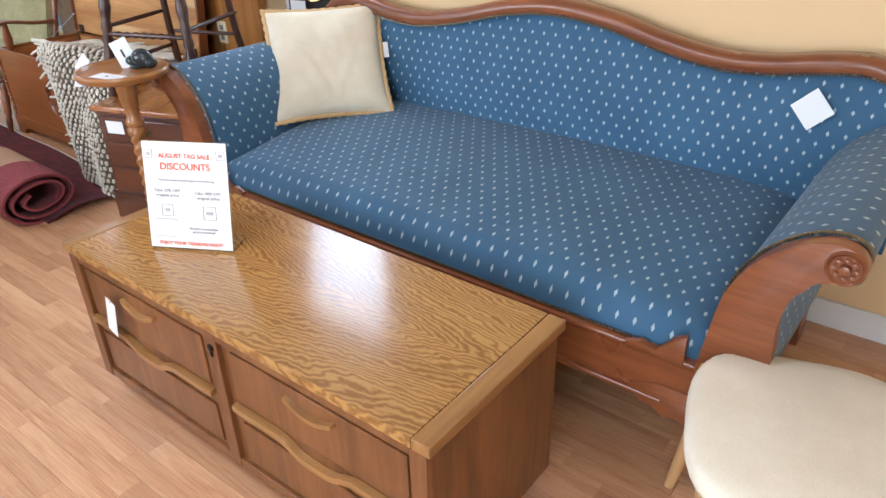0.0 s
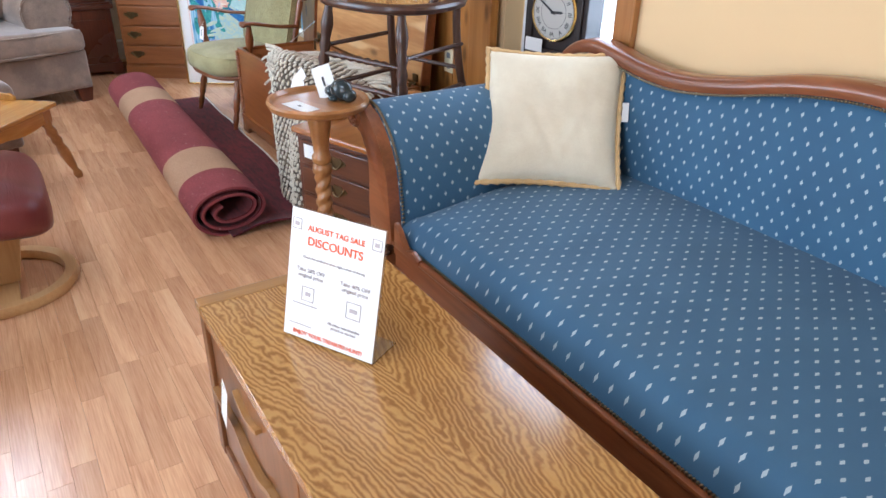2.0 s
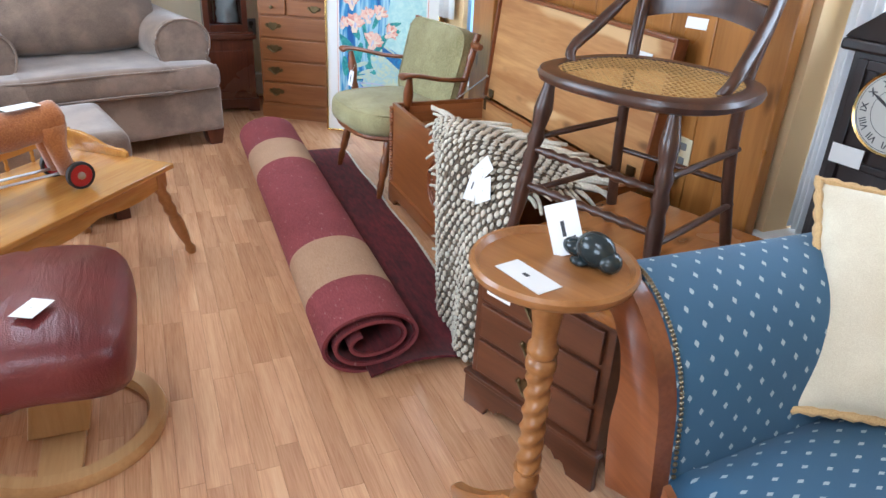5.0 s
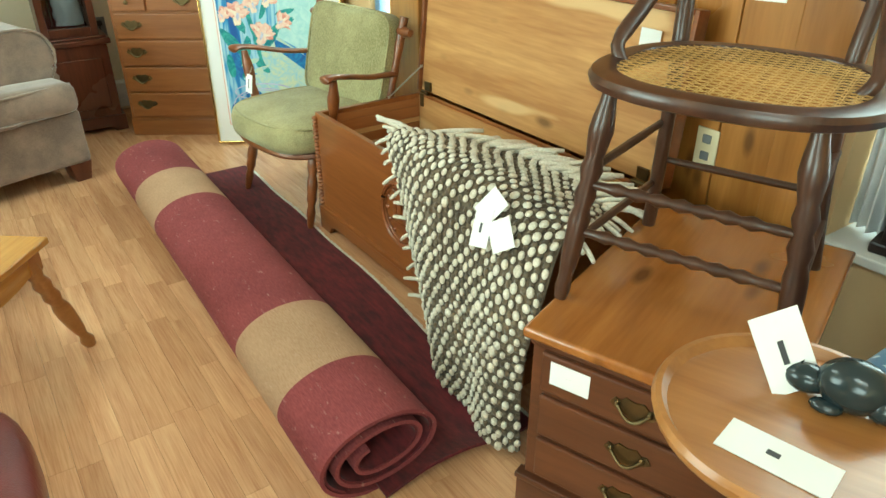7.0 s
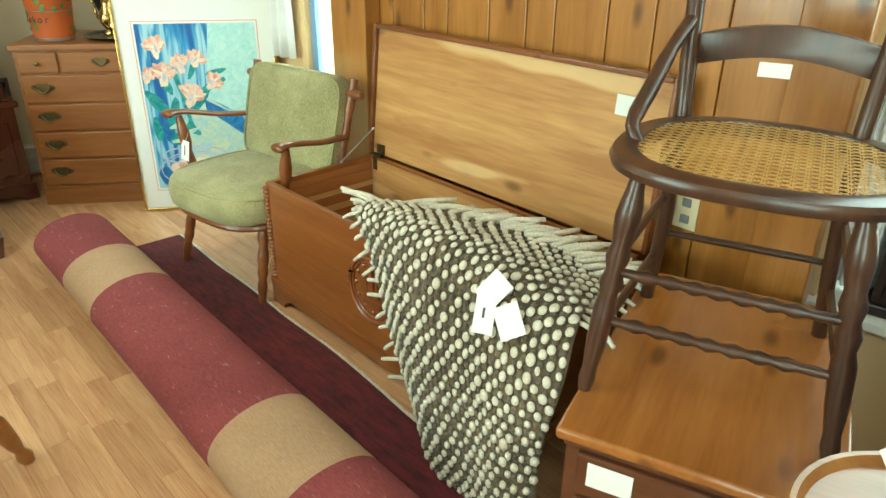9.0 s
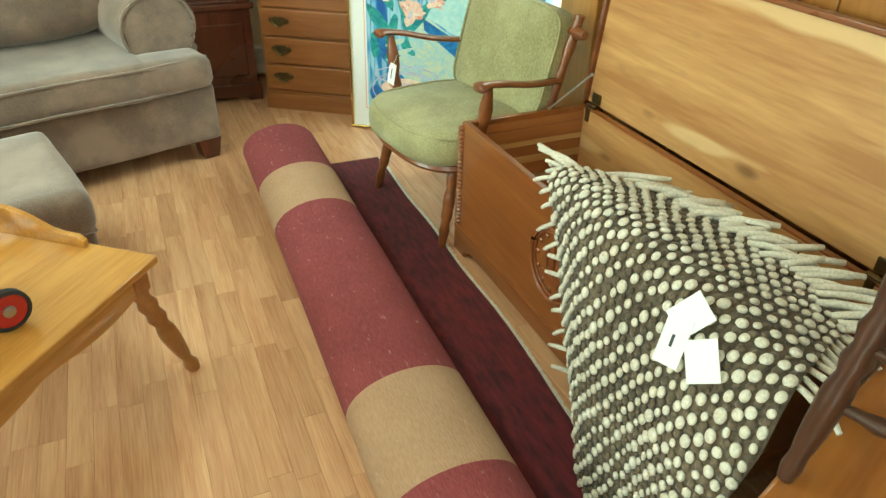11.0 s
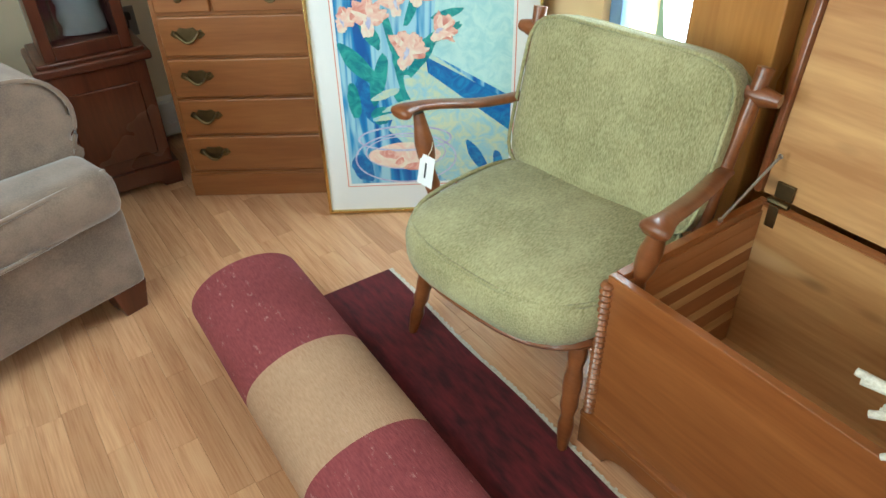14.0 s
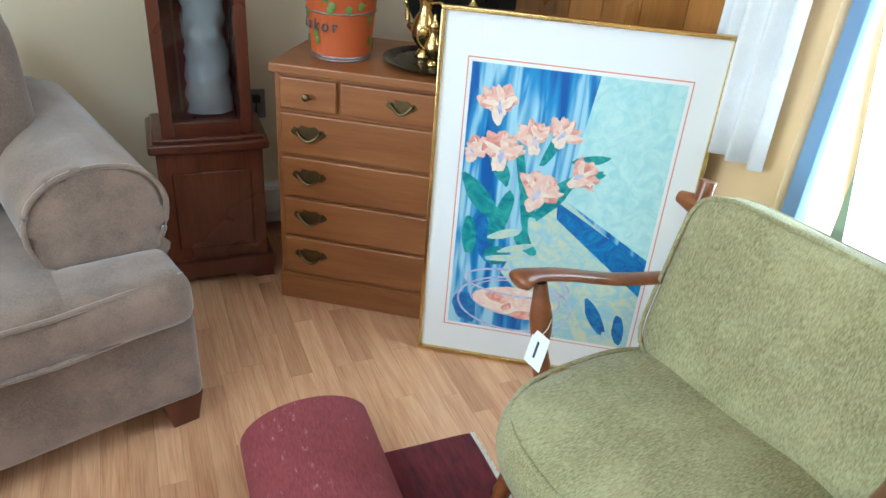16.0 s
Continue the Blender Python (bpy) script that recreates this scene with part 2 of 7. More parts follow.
FRINGE = cloth("tan_fringe", (0.50, 0.31, 0.12), (0.68, 0.47, 0.23), 380.0, bump=0.6)
TAUPE = cloth("taupe_microsuede", (0.13, 0.088, 0.062), (0.215, 0.150, 0.108), 240.0, blotch=0.5, bump=0.12, sheen=0.5)
GREEN = cloth("olive_tweed", (0.20, 0.18, 0.07), (0.43, 0.395, 0.205), 420.0, slub=(1, 0.22, 0.6), blotch=0.1, bump=0.8)
CREAMSEAT = cloth("cream_seat_cloth", (0.66, 0.58, 0.43), (0.78, 0.71, 0.56), 500.0, blotch=0.1, bump=0.2)
PINKSEAT = cloth("dusty_rose_cloth", (0.36, 0.24, 0.22), (0.47, 0.33, 0.30), 400.0, blotch=0.2, bump=0.3)
PLUSH = cloth("ginger_plush", (0.30, 0.092, 0.018), (0.47, 0.175, 0.04), 170.0, blotch=0.2, bump=1.0, sheen=0.5)
PLUSH_PALE = cloth("cream_plush", (0.62, 0.42, 0.20), (0.74, 0.55, 0.30), 170.0, bump=1.0)
RUG_RED = rug_back("burgundy_rug_back", (0.165, 0.030, 0.036), (0.285, 0.062, 0.066))
RUG_TAN = rug_back("tan_rug_back", (0.36, 0.215, 0.125), (0.48, 0.31, 0.19))
RUG_PILE = cloth("deep_red_pile", (0.045, 0.003, 0.006), (0.135, 0.010, 0.015), 60.0, slub=(0.25, 1, 1), blotch=0.15, bump=0.5, sheen=0.1)
BLANKET = cloth("brown_wool", (0.06, 0.042, 0.025), (0.17, 0.125, 0.075), 90.0, bump=1.0)
WOOL = cloth("cream_wool", (0.56, 0.50, 0.38), (0.76, 0.71, 0.60), 160.0, blotch=0.05, bump=0.8)
OXBLOOD = leather("oxblood_leather", (0.10, 0.016, 0.016), (0.17, 0.030, 0.028), 0.34)
DARKLEATHER = leather("dark_plum_leather", (0.014, 0.007, 0.011), (0.030, 0.013, 0.018), 0.40)
BRASS = metal("aged_brass", (0.20, 0.145, 0.07), 0.45)
GOLD = metal("polished_brass", (0.80, 0.58, 0.22), 0.22)
STEEL = metal("steel", (0.6, 0.6, 0.6), 0.35)
BLACKMETAL = metal("black_tray", (0.05, 0.05, 0.05), 0.3)
NAIL = metal("antique_nailheads", (0.30, 0.24, 0.15), 0.4)
REDPAINT = paint("red_wheel_enamel", (0.42, 0.018, 0.016), 0.35, 0.1)
RUBBER = paint("black_rubber", (0.03, 0.028, 0.027), 0.7, 0.1)
ACRYLIC = glass("clear_acrylic", (0.97, 0.99, 1.0))
PANE = glass("window_glass", (1, 1, 1))
CLOCKGLASS = glass("clock_door_glass", (0.8, 0.8, 0.8))
DIAL = paint("clock_dial", (0.55, 0.54, 0.50), 0.45, 0.06)
BLUEFRAME = paint("blue_window_sash", (0.22, 0.36, 0.58), 0.5, 0.05)
CURTAIN = cloth("sheer_white_curtain", (0.72, 0.72, 0.72), (0.84, 0.84, 0.84), 500.0, bump=0.1)
STONE = paint("dark_green_stone", (0.020, 0.030, 0.032), 0.18, 0.4)
BUBBLE = paint("silver_wrap", (0.30, 0.33, 0.33), 0.25, 0.3, 1.0, 3.0)
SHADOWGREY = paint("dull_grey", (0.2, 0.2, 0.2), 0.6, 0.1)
IVORY = paint("ivory_plastic", (0.72, 0.62, 0.40), 0.4, 0.04)
ORANGE = paint("orange_bucket_paint", (0.55, 0.12, 0.03), 0.5, 0.3)
GREENPAINT = paint("green_bucket_paint", (0.14, 0.24, 0.05), 0.5, 0.3)
GALV = metal("galvanised_rim", (0.4, 0.42, 0.43), 0.45)
OUTSIDE = glow("bright_outdoors", (0.95, 0.97, 1.0), 2.2, (0.86, 0.95, 0.86))

# ---- mesh builders ----


def to_mesh(bm, name, mat, smooth=40.0):
    me = bpy.data.meshes.new(name)
    bmesh.ops.recalc_face_normals(bm, faces=bm.faces)
    bm.to_mesh(me)
    bm.free()
    me.materials.append(mat)
    if smooth:
        for p in me.polygons:
            p.use_smooth = True
        me.set_sharp_from_angle(angle=radians(smooth))
        if smooth < 90:
            for p in me.polygons:
                if len(p.vertices) == 4 and p.area > 3e-4 and max(abs(c) for c in p.normal) > 0.9999:
                    p.use_smooth = False
    return me


def thicken(bm, t):
    bm.normal_update()
    bmesh.ops.solidify(bm, geom=bm.faces[:], thickness=t)


def put_box(bm, x0, y0, z0, x1, y1, z1, bevel=0.0, seg=2):
    """A box from one corner to the other, edges rounded."""
    g = bmesh.ops.create_cube(bm, size=1.0, matrix=Matrix.Translation(((x0 + x1) / 2, (y0 + y1) / 2, (z0 + z1) / 2)) @ Matrix.Diagonal((abs(x1 - x0), abs(y1 - y0), abs(z1 - z0), 1)))
    if bevel:
        es = list({e for v in g["verts"] for e in v.link_edges})
        bmesh.ops.bevel(bm, geom=es, offset=bevel, segments=seg, affect="EDGES", profile=0.5)
    return g


def put_lathe(bm, profile, m=None, seg=20, caps=True):
    """Turn a profile of (radius, height) round z."""
    m = m or Matrix()
    rings = []
    for r, h in profile:
        rings.append([bm.verts.new(m @ Vector((r * math.cos(a), r * math.sin(a), h))) for a in (2 * math.pi * i / seg for i in range(seg))])
    for a, b in zip(rings, rings[1:]):
        for i in range(seg):
            bm.faces.new((a[i], a[(i + 1) % seg], b[(i + 1) % seg], b[i]))
    if caps:
        bm.faces.new(rings[0][::-1]), bm.faces.new(rings[-1])


def put_tube(bm, pts, radius, seg=8, flat=1.0):
    """A round bar along points; radius a number or one for each point."""
    pts = [Vector(p) for p in pts]
    rs = radius if isinstance(radius, (list, tuple)) else [radius] * len(pts)
    rings = []
    for i, p in enumerate(pts):
        d = (pts[min(i + 1, len(pts) - 1)] - pts[max(i - 1, 0)]).normalized()
        up = Vector((0, 0, 1)) if abs(d.z) < 0.95 else Vector((1, 0, 0))
        s = d.cross(up).normalized()
        u = s.cross(d)
        rings.append([bm.verts.new(p + rs[i] * (math.cos(a) * s + flat * math.sin(a) * u)) for a in (2 * math.pi * j / seg for j in range(seg))])
    for a, b in zip(rings, rings[1:]):
        for j in range(seg):
            bm.faces.new((a[j], a[(j + 1) % seg], b[(j + 1) % seg], b[j]))
    bm.faces.new(rings[0][::-1]), bm.faces.new(rings[-1])


def put_prism(bm, outline, lo, hi, axis="y", bevel=0.0):
    """A flat board: an outline of (a, b) pulled along an axis from lo to hi."""
    def place(a, b, c):
        return {"y": (a, c, b), "x": (c, a, b), "z": (a, b, c)}[axis]
    v0 = [bm.verts.new(place(a, b, lo)) for a, b in outline]
    v1 = [bm.verts.new(place(a, b, hi)) for a, b in outline]
    f0, f1 = bm.faces.new(v0[::-1]), bm.faces.new(v1)
    n = len(outline)
    for i in range(n):
        bm.faces.new((v0[i], v0[(i + 1) % n], v1[(i + 1) % n], v1[i]))
    if bevel:
        bmesh.ops.bevel(bm, geom=list(set(f0.edges) | set(f1.edges)), offset=bevel, segments=2, affect="EDGES", profile=0.5)


def put_sheet(bm, f, nu, nv, uv=None, close=False):
    """A surface from f(u, v), u and v from 0 to 1; uv(u, v) gives cloth metres."""
    layer = bm.loops.layers.uv.verify()
    vs = [[bm.verts.new(f(i / nu, j / nv)) for j in range(nv + 1)] for i in range(nu + 1)]
    for i in range(nu):
        for j in range(nv):
            q = bm.faces.new((vs[i][j], vs[i + 1][j], vs[i + 1][j + 1], vs[i][j + 1]))
            if uv:
                for lp, (a, b) in zip(q.loops, ((i, j), (i + 1, j), (i + 1, j + 1), (i, j + 1))):
                    lp[layer].uv = uv(a / nu, b / nv)
    return vs


def put_ball(bm, c, r, sub=1, scale=(1, 1, 1), turn=None):
    m = Matrix.Translation(c) @ (turn or Matrix()) @ Matrix.Diagonal((*scale, 1))
    bmesh.ops.create_icosphere(bm, subdivisions=sub, radius=r, matrix=m)


def cushion(w, d, h, crown=0.5, nu=22, nv=22, power=4.0, lump=0.0, seed=0.0):
    """A stuffed cushion with a rounded rim, its foot at z = 0; a closed bmesh."""
    bm = bmesh.new()
    rings, seg = [], 56
    steps = [(-1.0, 0.55), (-0.98, 0.9), (-0.7, 0.985), (-0.3, 1.0), (0.0, 1.0), (0.3, 0.995), (0.6, 0.975), (0.8, 0.93), (0.92, 0.84), (1.0, 0.68), (1.03, 0.45), (1.05, 0.2)]
    for zz, s in steps:
        ring = []
        for i in range(seg):
            a = 2 * math.pi * i / seg
            c, sn = math.cos(a), math.sin(a)
            r = (abs(c) ** power + abs(sn) ** power) ** (-1 / power)
            x, y = w / 2 * s * r * c, d / 2 * s * r * sn
            z = h / 2 + zz * h / 2
            if zz > 0.5:
                z += crown * h * (1 - max(abs(2 * x / w), abs(2 * y / d)) ** 2) * 0.6
            z += lump * noise.noise((x * 6 + seed, y * 6, zz * 1.5))
            ring.append(bm.verts.new((x, y, z)))
        rings.append(ring)
    for a, b in zip(rings, rings[1:]):
        for i in range(seg):
            bm.faces.new((a[i], a[(i + 1) % seg], b[(i + 1) % seg], b[i]))
    bm.faces.new(rings[0][::-1]), bm.faces.new(rings[-1])
    return bm


def soft_box(w, d, h, bevel, lump=0.008, cuts=7, seed=0.0):
    """An upholstered block with rounded, slightly uneven faces, foot at z = 0."""
    bm = bmesh.new()
    bmesh.ops.create_cube(bm, size=1.0, matrix=Matrix.Translation((0, 0, h / 2)) @ Matrix.Diagonal((w, d, h, 1)))
    bmesh.ops.bevel(bm, geom=list(bm.edges), offset=bevel, segments=4, affect="EDGES", profile=0.6)
    bmesh.ops.subdivide_edges(bm, edges=[e for e in bm.edges if e.calc_length() > 0.08], cuts=cuts, use_grid_fill=True)
    for v in bm.verts:
        v.co += lump * Vector((noise.noise(v.co * 5 + Vector((seed, 0, 0))), noise.noise(v.co * 5 + Vector((0, seed + 9, 0))), noise.noise(v.co * 5 + Vector((0, 0, seed + 4)))))
    return bm


def fitted(old, at, turn, size):
    """Turns and sizes a thing about a floor point and sets that point down at another."""
    return pose(*at, 0, 0, 0, turn) @ Matrix.Diagonal((size, size, size, 1)) @ Matrix.Translation((-old[0], -old[1], 0))


def thing(name, m, label, category, group=""):
    ob = new(name)
    ob.empty_display_size = 0.1
    ob.matrix_world = m
    return tagged(ob, label, category, group)


def part(parent, name, me, m=None, label=""):
    ob = new(name, me)
    ob.parent = parent
    if m is not None:
        ob.matrix_basis = m
    if label:
        tagged(ob, label)
    return ob


def solo(name, me, m, label, category, group=""):
    ob = new(name, me)
    ob.matrix_world = m
    return tagged(ob, label, category, group)


def structure(name, me, label="", m=None):
    ob = new(name, me)
    if m is not None:
        ob.matrix_world = m
    return tagged(ob, label, "", "", "structure")


def boxes_mesh(name, mat, rows, bevel=0.003):
    bm = bmesh.new()
    for r in rows:
        put_box(bm, *r, bevel=bevel)
    return to_mesh(bm, name, mat)


def turned(rs, z0, z1):
    """A turning profile: radii at even steps between two heights."""
    n = len(rs) - 1
    return [(r, z0 + (z1 - z0) * i / n) for i, r in enumerate(rs)]


def bar(p, q, profile, seg=14):
    """A turned bar from p to q as a bmesh matrix and length."""
    p, q = Vector(p), Vector(q)
    return Matrix.Translation(p) @ (q - p).to_track_quat("Z", "Y").to_matrix().to_4x4(), (q - p).length


def put_bar(bm, p, q, radii, seg=14):
    m, ln = bar(p, q, radii)
    put_lathe(bm, turned(radii, 0, ln), m, seg)


def smooth_through(pts, x):
    """A smooth height through (x, z) points."""
    for i in range(len(pts) - 1):
        (x0, z0), (x1, z1) = pts[i], pts[i + 1]
        if x <= x1 or i == len(pts) - 2:
            t = min(1, max(0, (x - x0) / (x1 - x0)))
            m0 = (z1 - pts[i - 1][1]) / (x1 - pts[i - 1][0]) if i else 0
            m1 = (pts[i + 2][1] - z0) / (pts[i + 2][0] - x0) if i + 2 < len(pts) else (z1 - z0) / (x1 - x0)
            d = x1 - x0
            return (2 * t**3 - 3 * t**2 + 1) * z0 + (t**3 - 2 * t**2 + t) * d * m0 + (3 * t**2 - 2 * t**3) * z1 + (t**3 - t**2) * d * m1


def curve_points(ctrl, n):
    """n+1 points on a smooth curve through control points."""
    c = [Vector(p) for p in ctrl]
    out, spans = [], len(c) - 1
    for i in range(n + 1):
        s = min(spans - 1, int(i / n * spans))
        t = i / n * spans - s
        p0, p1, p2, p3 = c[max(s - 1, 0)], c[s], c[s + 1], c[min(s + 2, spans)]
        out.append(0.5 * ((2 * p1) + (p2 - p0) * t + (2 * p0 - 5 * p1 + 4 * p2 - p3) * t * t + (3 * p1 - p0 - 3 * p2 + p3) * t**3))
    return out


def tag_card(name, m, w, h, label, ink=0.4):
    """A small printed paper price tag with one dark bar."""
    t = thing(name, m, label, "price tag", "price tags")
    bm = bmesh.new()
    put_box(bm, -w / 2, -h / 2, 0, w / 2, h / 2, 0.0012)
    part(t, "card", to_mesh(bm, "card", PAPER, 0))
    bm = bmesh.new()
    put_box(bm, -w * 0.10, -h * ink / 2, 0.0013, w * 0.02, h * ink / 2, 0.0017)
    part(t, "printed_bar", to_mesh(bm, "printed_bar", INK, 0), label="dark printed bar code line")
    return t


def bail_pull(parent, x, y, z, s=1.0):
    """A batwing brass drawer pull on the -y face: a shaped plate and a hanging bail."""
    bm = bmesh.new()
    out = [(-0.042, 0.0), (-0.034, 0.012), (-0.024, 0.008), (-0.016, 0.018), (0, 0.013), (0.016, 0.018), (0.024, 0.008), (0.034, 0.012), (0.042, 0.0), (0.03, -0.010), (0.018, -0.008), (0.0, -0.024), (-0.018, -0.008), (-0.03, -0.010)]
    put_prism(bm, [(x + a * s, z + b * s) for a, b in out], y - 0.003, y, "y", 0.0008)
    put_tube(bm, [(x + s * a, y - 0.008 - 0.004 * math.sin(math.pi * (a + 0.028) / 0.056), z + s * (0.004 - 0.022 * math.sin(math.pi * (a + 0.028) / 0.056))) for a in [-0.028 + 0.056 * i / 10 for i in range(11)]], 0.0032 * s, 6)
    for sx in (-1, 1):
        put_ball(bm, (x + sx * 0.028 * s, y - 0.006, z + 0.004 * s), 0.006 * s)
    return part(parent, "bail_pull", to_mesh(bm, "bail_pull", BRASS), label="aged brass bail pull")

# ---- structure ----
NORTH, WEST, EAST, SOUTH, TOP = 2.20, -6.90, 2.6, -3.2, 2.45


def wall_with_openings(name, mat, x0, x1, y0, y1, holes, label, along="x"):
    """A wall from x0 to x1 (or along y), with openings (a0, a1, z0, z1) cut right through."""
    bm = bmesh.new()

    def blk(a0, a1, z0, z1):
        if a1 - a0 > 0.001 and z1 - z0 > 0.001:
            put_box(bm, *((a0, y0, z0, a1, y1, z1) if along == "x" else (y0, a0, z0, y1, a1, z1)))
    a = x0
    for h0, h1, z0, z1 in sorted(holes):
        blk(a, h0, 0, TOP), blk(h0, h1, 0, z0), blk(h0, h1, z1, TOP)
        a = h1
    blk(a, x1, 0, TOP)
    return structure(name, to_mesh(bm, name, mat, 0), label)


W1, W2 = (-5.32, -4.95, 0.45, 2.05), (-2.86, -2.19, 0.50, 2.05)
wall_with_openings("wall_north", WALLPAINT, WEST - 0.2, EAST + 0.2, NORTH, NORTH + 0.26, [W1, W2], "warm cream painted wall with two windows")
# the south wall is unseen; its two openings only let the added fill in
wall_with_openings("wall_south", WALLPALE, WEST - 0.2, EAST + 0.2, SOUTH - 0.2, SOUTH, [(-5.9, -3.3, 0.6, 2.3), (-0.8, 1.8, 0.6, 2.3)], "unseen pale cream wall with openings for added fill light")
wall_with_openings("wall_west", WALLPALE, SOUTH, NORTH, WEST - 0.2, WEST, [], "pale cream painted wall", "y")
wall_with_openings("wall_east", WALLPALE, SOUTH, NORTH, EAST, EAST + 0.2, [], "pale cream painted wall", "y")
structure("ceiling", boxes_mesh("ceiling", CEILPAINT, [(WEST - 0.2, SOUTH - 0.2, TOP, EAST + 0.2, NORTH + 0.26, TOP + 0.12)], 0), "plain white ceiling")
floor = structure("floor", boxes_mesh("floor", SHADOWGREY, [(WEST - 0.2, SOUTH - 0.2, -0.12, EAST + 0.2, NORTH + 0.26, -0.009)], 0), "wood laminate strip floor")
structure("ground", boxes_mesh("ground", paint("lawn", (0.30, 0.36, 0.20), 0.9, 0.3), [(-300, -300, -0.6, 300, 300, -0.4)], 0), "grass outside")
structure("backdrop", boxes_mesh("backdrop", OUTSIDE, [(-11, 5.6, -0.4, 3, 5.7, 5)], 0), "overexposed bright outdoors")


def window(name, w, sash, deep=0.16):
    x0, x1, z0, z1 = w
    y = NORTH + deep
    win = structure(name, boxes_mesh("sash", sash, [(x0, y, z0, x0 + 0.045, y + 0.05, z1), (x1 - 0.045, y, z0, x1, y + 0.05, z1), (x0 + 0.045, y, z0, x1 - 0.045, y + 0.05, z0 + 0.05), (x0 + 0.045, y, z1 - 0.05, x1 - 0.045, y + 0.05, z1), (x0 + 0.045, y, (z0 + z1) / 2 + 0.1, x1 - 0.045, y + 0.05, (z0 + z1) / 2 + 0.14)]), "window with a bright view outside")
    p = part(win, "pane", boxes_mesh("pane", PANE, [(x0 + 0.04, y + 0.02, z0 + 0.04, x1 - 0.04, y + 0.025, z1 - 0.04)], 0))
    p.visible_shadow = False
    part(win, "sill", boxes_mesh("sill", WHITE, [(x0 - 0.03, NORTH - 0.035, z0 - 0.025, x1 + 0.03, y - 0.002, z0 + 0.004)], 0.006))
    return win


window("window_1", W1, BLUEFRAME, 0.03)
window("window_2", W2, WHITE)
# pine lining between the windows: boards standing on end
PX0, PX1 = -4.93, -3.03
lining = structure("wall_panelling", boxes_mesh("wall_panelling", PINE, [(PX0, NORTH - 0.012, 0, PX1, NORTH - 0.002, 2.3)], 0), "varnished knotty pine board panelling")
bx, i = PX0, 0
for wd in (0.20, 0.11, 0.19, 0.13, 0.21, 0.17, 0.12, 0.20, 0.16, 0.22, 0.19):
    bm = bmesh.new()
    put_box(bm, -wd / 2 + 0.002, -0.010, 0, wd / 2 - 0.002, 0.008, 2.3, 0.004, 2)
    part(lining, "board", to_mesh(bm, "board", PINE), Matrix.Translation((bx + wd / 2, NORTH - 0.020, 0)))
    bx += wd
for k in range(7):
    bm = bmesh.new()
    put_box(bm, -0.093, -0.010, 0, 0.093, 0.008, 2.3, 0.004, 2)
    part(lining, "board", to_mesh(bm, "board", PINE), Matrix.Translation((-6.80 + 0.19 * k, NORTH - 0.020, 0)))
bm = bmesh.new()
put_box(bm, -4.94, NORTH - 0.11, 0, -4.70, NORTH - 0.032, 2.3, 0.006)
structure("pilaster", to_mesh(bm, "pilaster", PINE), "varnished pine post beside the window")
bm = bmesh.new()
put_box(bm, -3.03, NORTH - 0.075, 0, -2.865, NORTH - 0.032, 2.3, 0.006)
structure("trim_post", to_mesh(bm, "trim_post", PINE), "varnished pine window casing")
bm = bmesh.new()
put_box(bm, -2.19, NORTH - 0.022, 0.4, -2.10, NORTH - 0.002, 2.15, 0.006)
put_box(bm, -2.102, NORTH - 0.03, 0.4, -2.09, NORTH - 0.002, 2.15, 0.004)
structure("trim", to_mesh(bm, "trim", TRIMWOOD), "pine window casing")
structure("baseboard", boxes_mesh("baseboard", WHITE, [(-2.09, NORTH - 0.016, 0, EAST, NORTH - 0.001, 0.10), (WEST + 0.001, SOUTH, 0, WEST + 0.016, 0.2, 0.1)], 0.004), "white painted baseboard")
bm = bmesh.new()
put_box(bm, WEST, 0.2, 0.03, WEST + 0.06, NORTH - 0.02, 0.19, 0.006)
put_box(bm, WEST + 0.06, 0.2, 0.12, WEST + 0.075, NORTH - 0.02, 0.185, 0.004)
put_box(bm, WEST + 0.06, 0.2, 0.035, WEST + 0.068, NORTH - 0.02, 0.085, 0.003)
structure("baseboard_heater", to_mesh(bm, "baseboard_heater", WHITE), "white metal baseboard heater")


def curtain(m, w, h, label):
    bm = bmesh.new()
    put_sheet(bm, lambda u, v: Vector((w * (u - 0.5), 0.018 * math.sin(u * 26) + 0.01 * math.sin(u * 9 + 3 * v), h * v)), 60, 8)
    thicken(bm, 0.002)
    return solo("curtain", to_mesh(bm, "curtain", CURTAIN, 180), m, label, "curtain", "window curtains")


curtain(pose(-5.475, NORTH - 0.06, 0.79), 0.25, 1.25, "short white sheer curtain hanging in the window")
curtain(pose(-2.785, NORTH + 0.09, 0.52), 0.13, 1.5, "white sheer curtain at the window's side")


def outlet(m, label, mat):
    t = thing("wall_outlet", m, label, "wall outlet", "wall outlets")
    bm = bmesh.new()
    put_box(bm, -0.038, -0.006, -0.058, 0.038, 0.0, 0.058, 0.003)
    part(t, "cover_plate", to_mesh(bm, "cover_plate", mat))
    for dz in (-0.026, 0.026):
        bm = bmesh.new()
        put_box(bm, -0.014, -0.009, dz - 0.013, 0.014, -0.0055, dz + 0.013, 0.003)
        part(t, "socket", to_mesh(bm, "socket", SHADOWGREY))
    return t


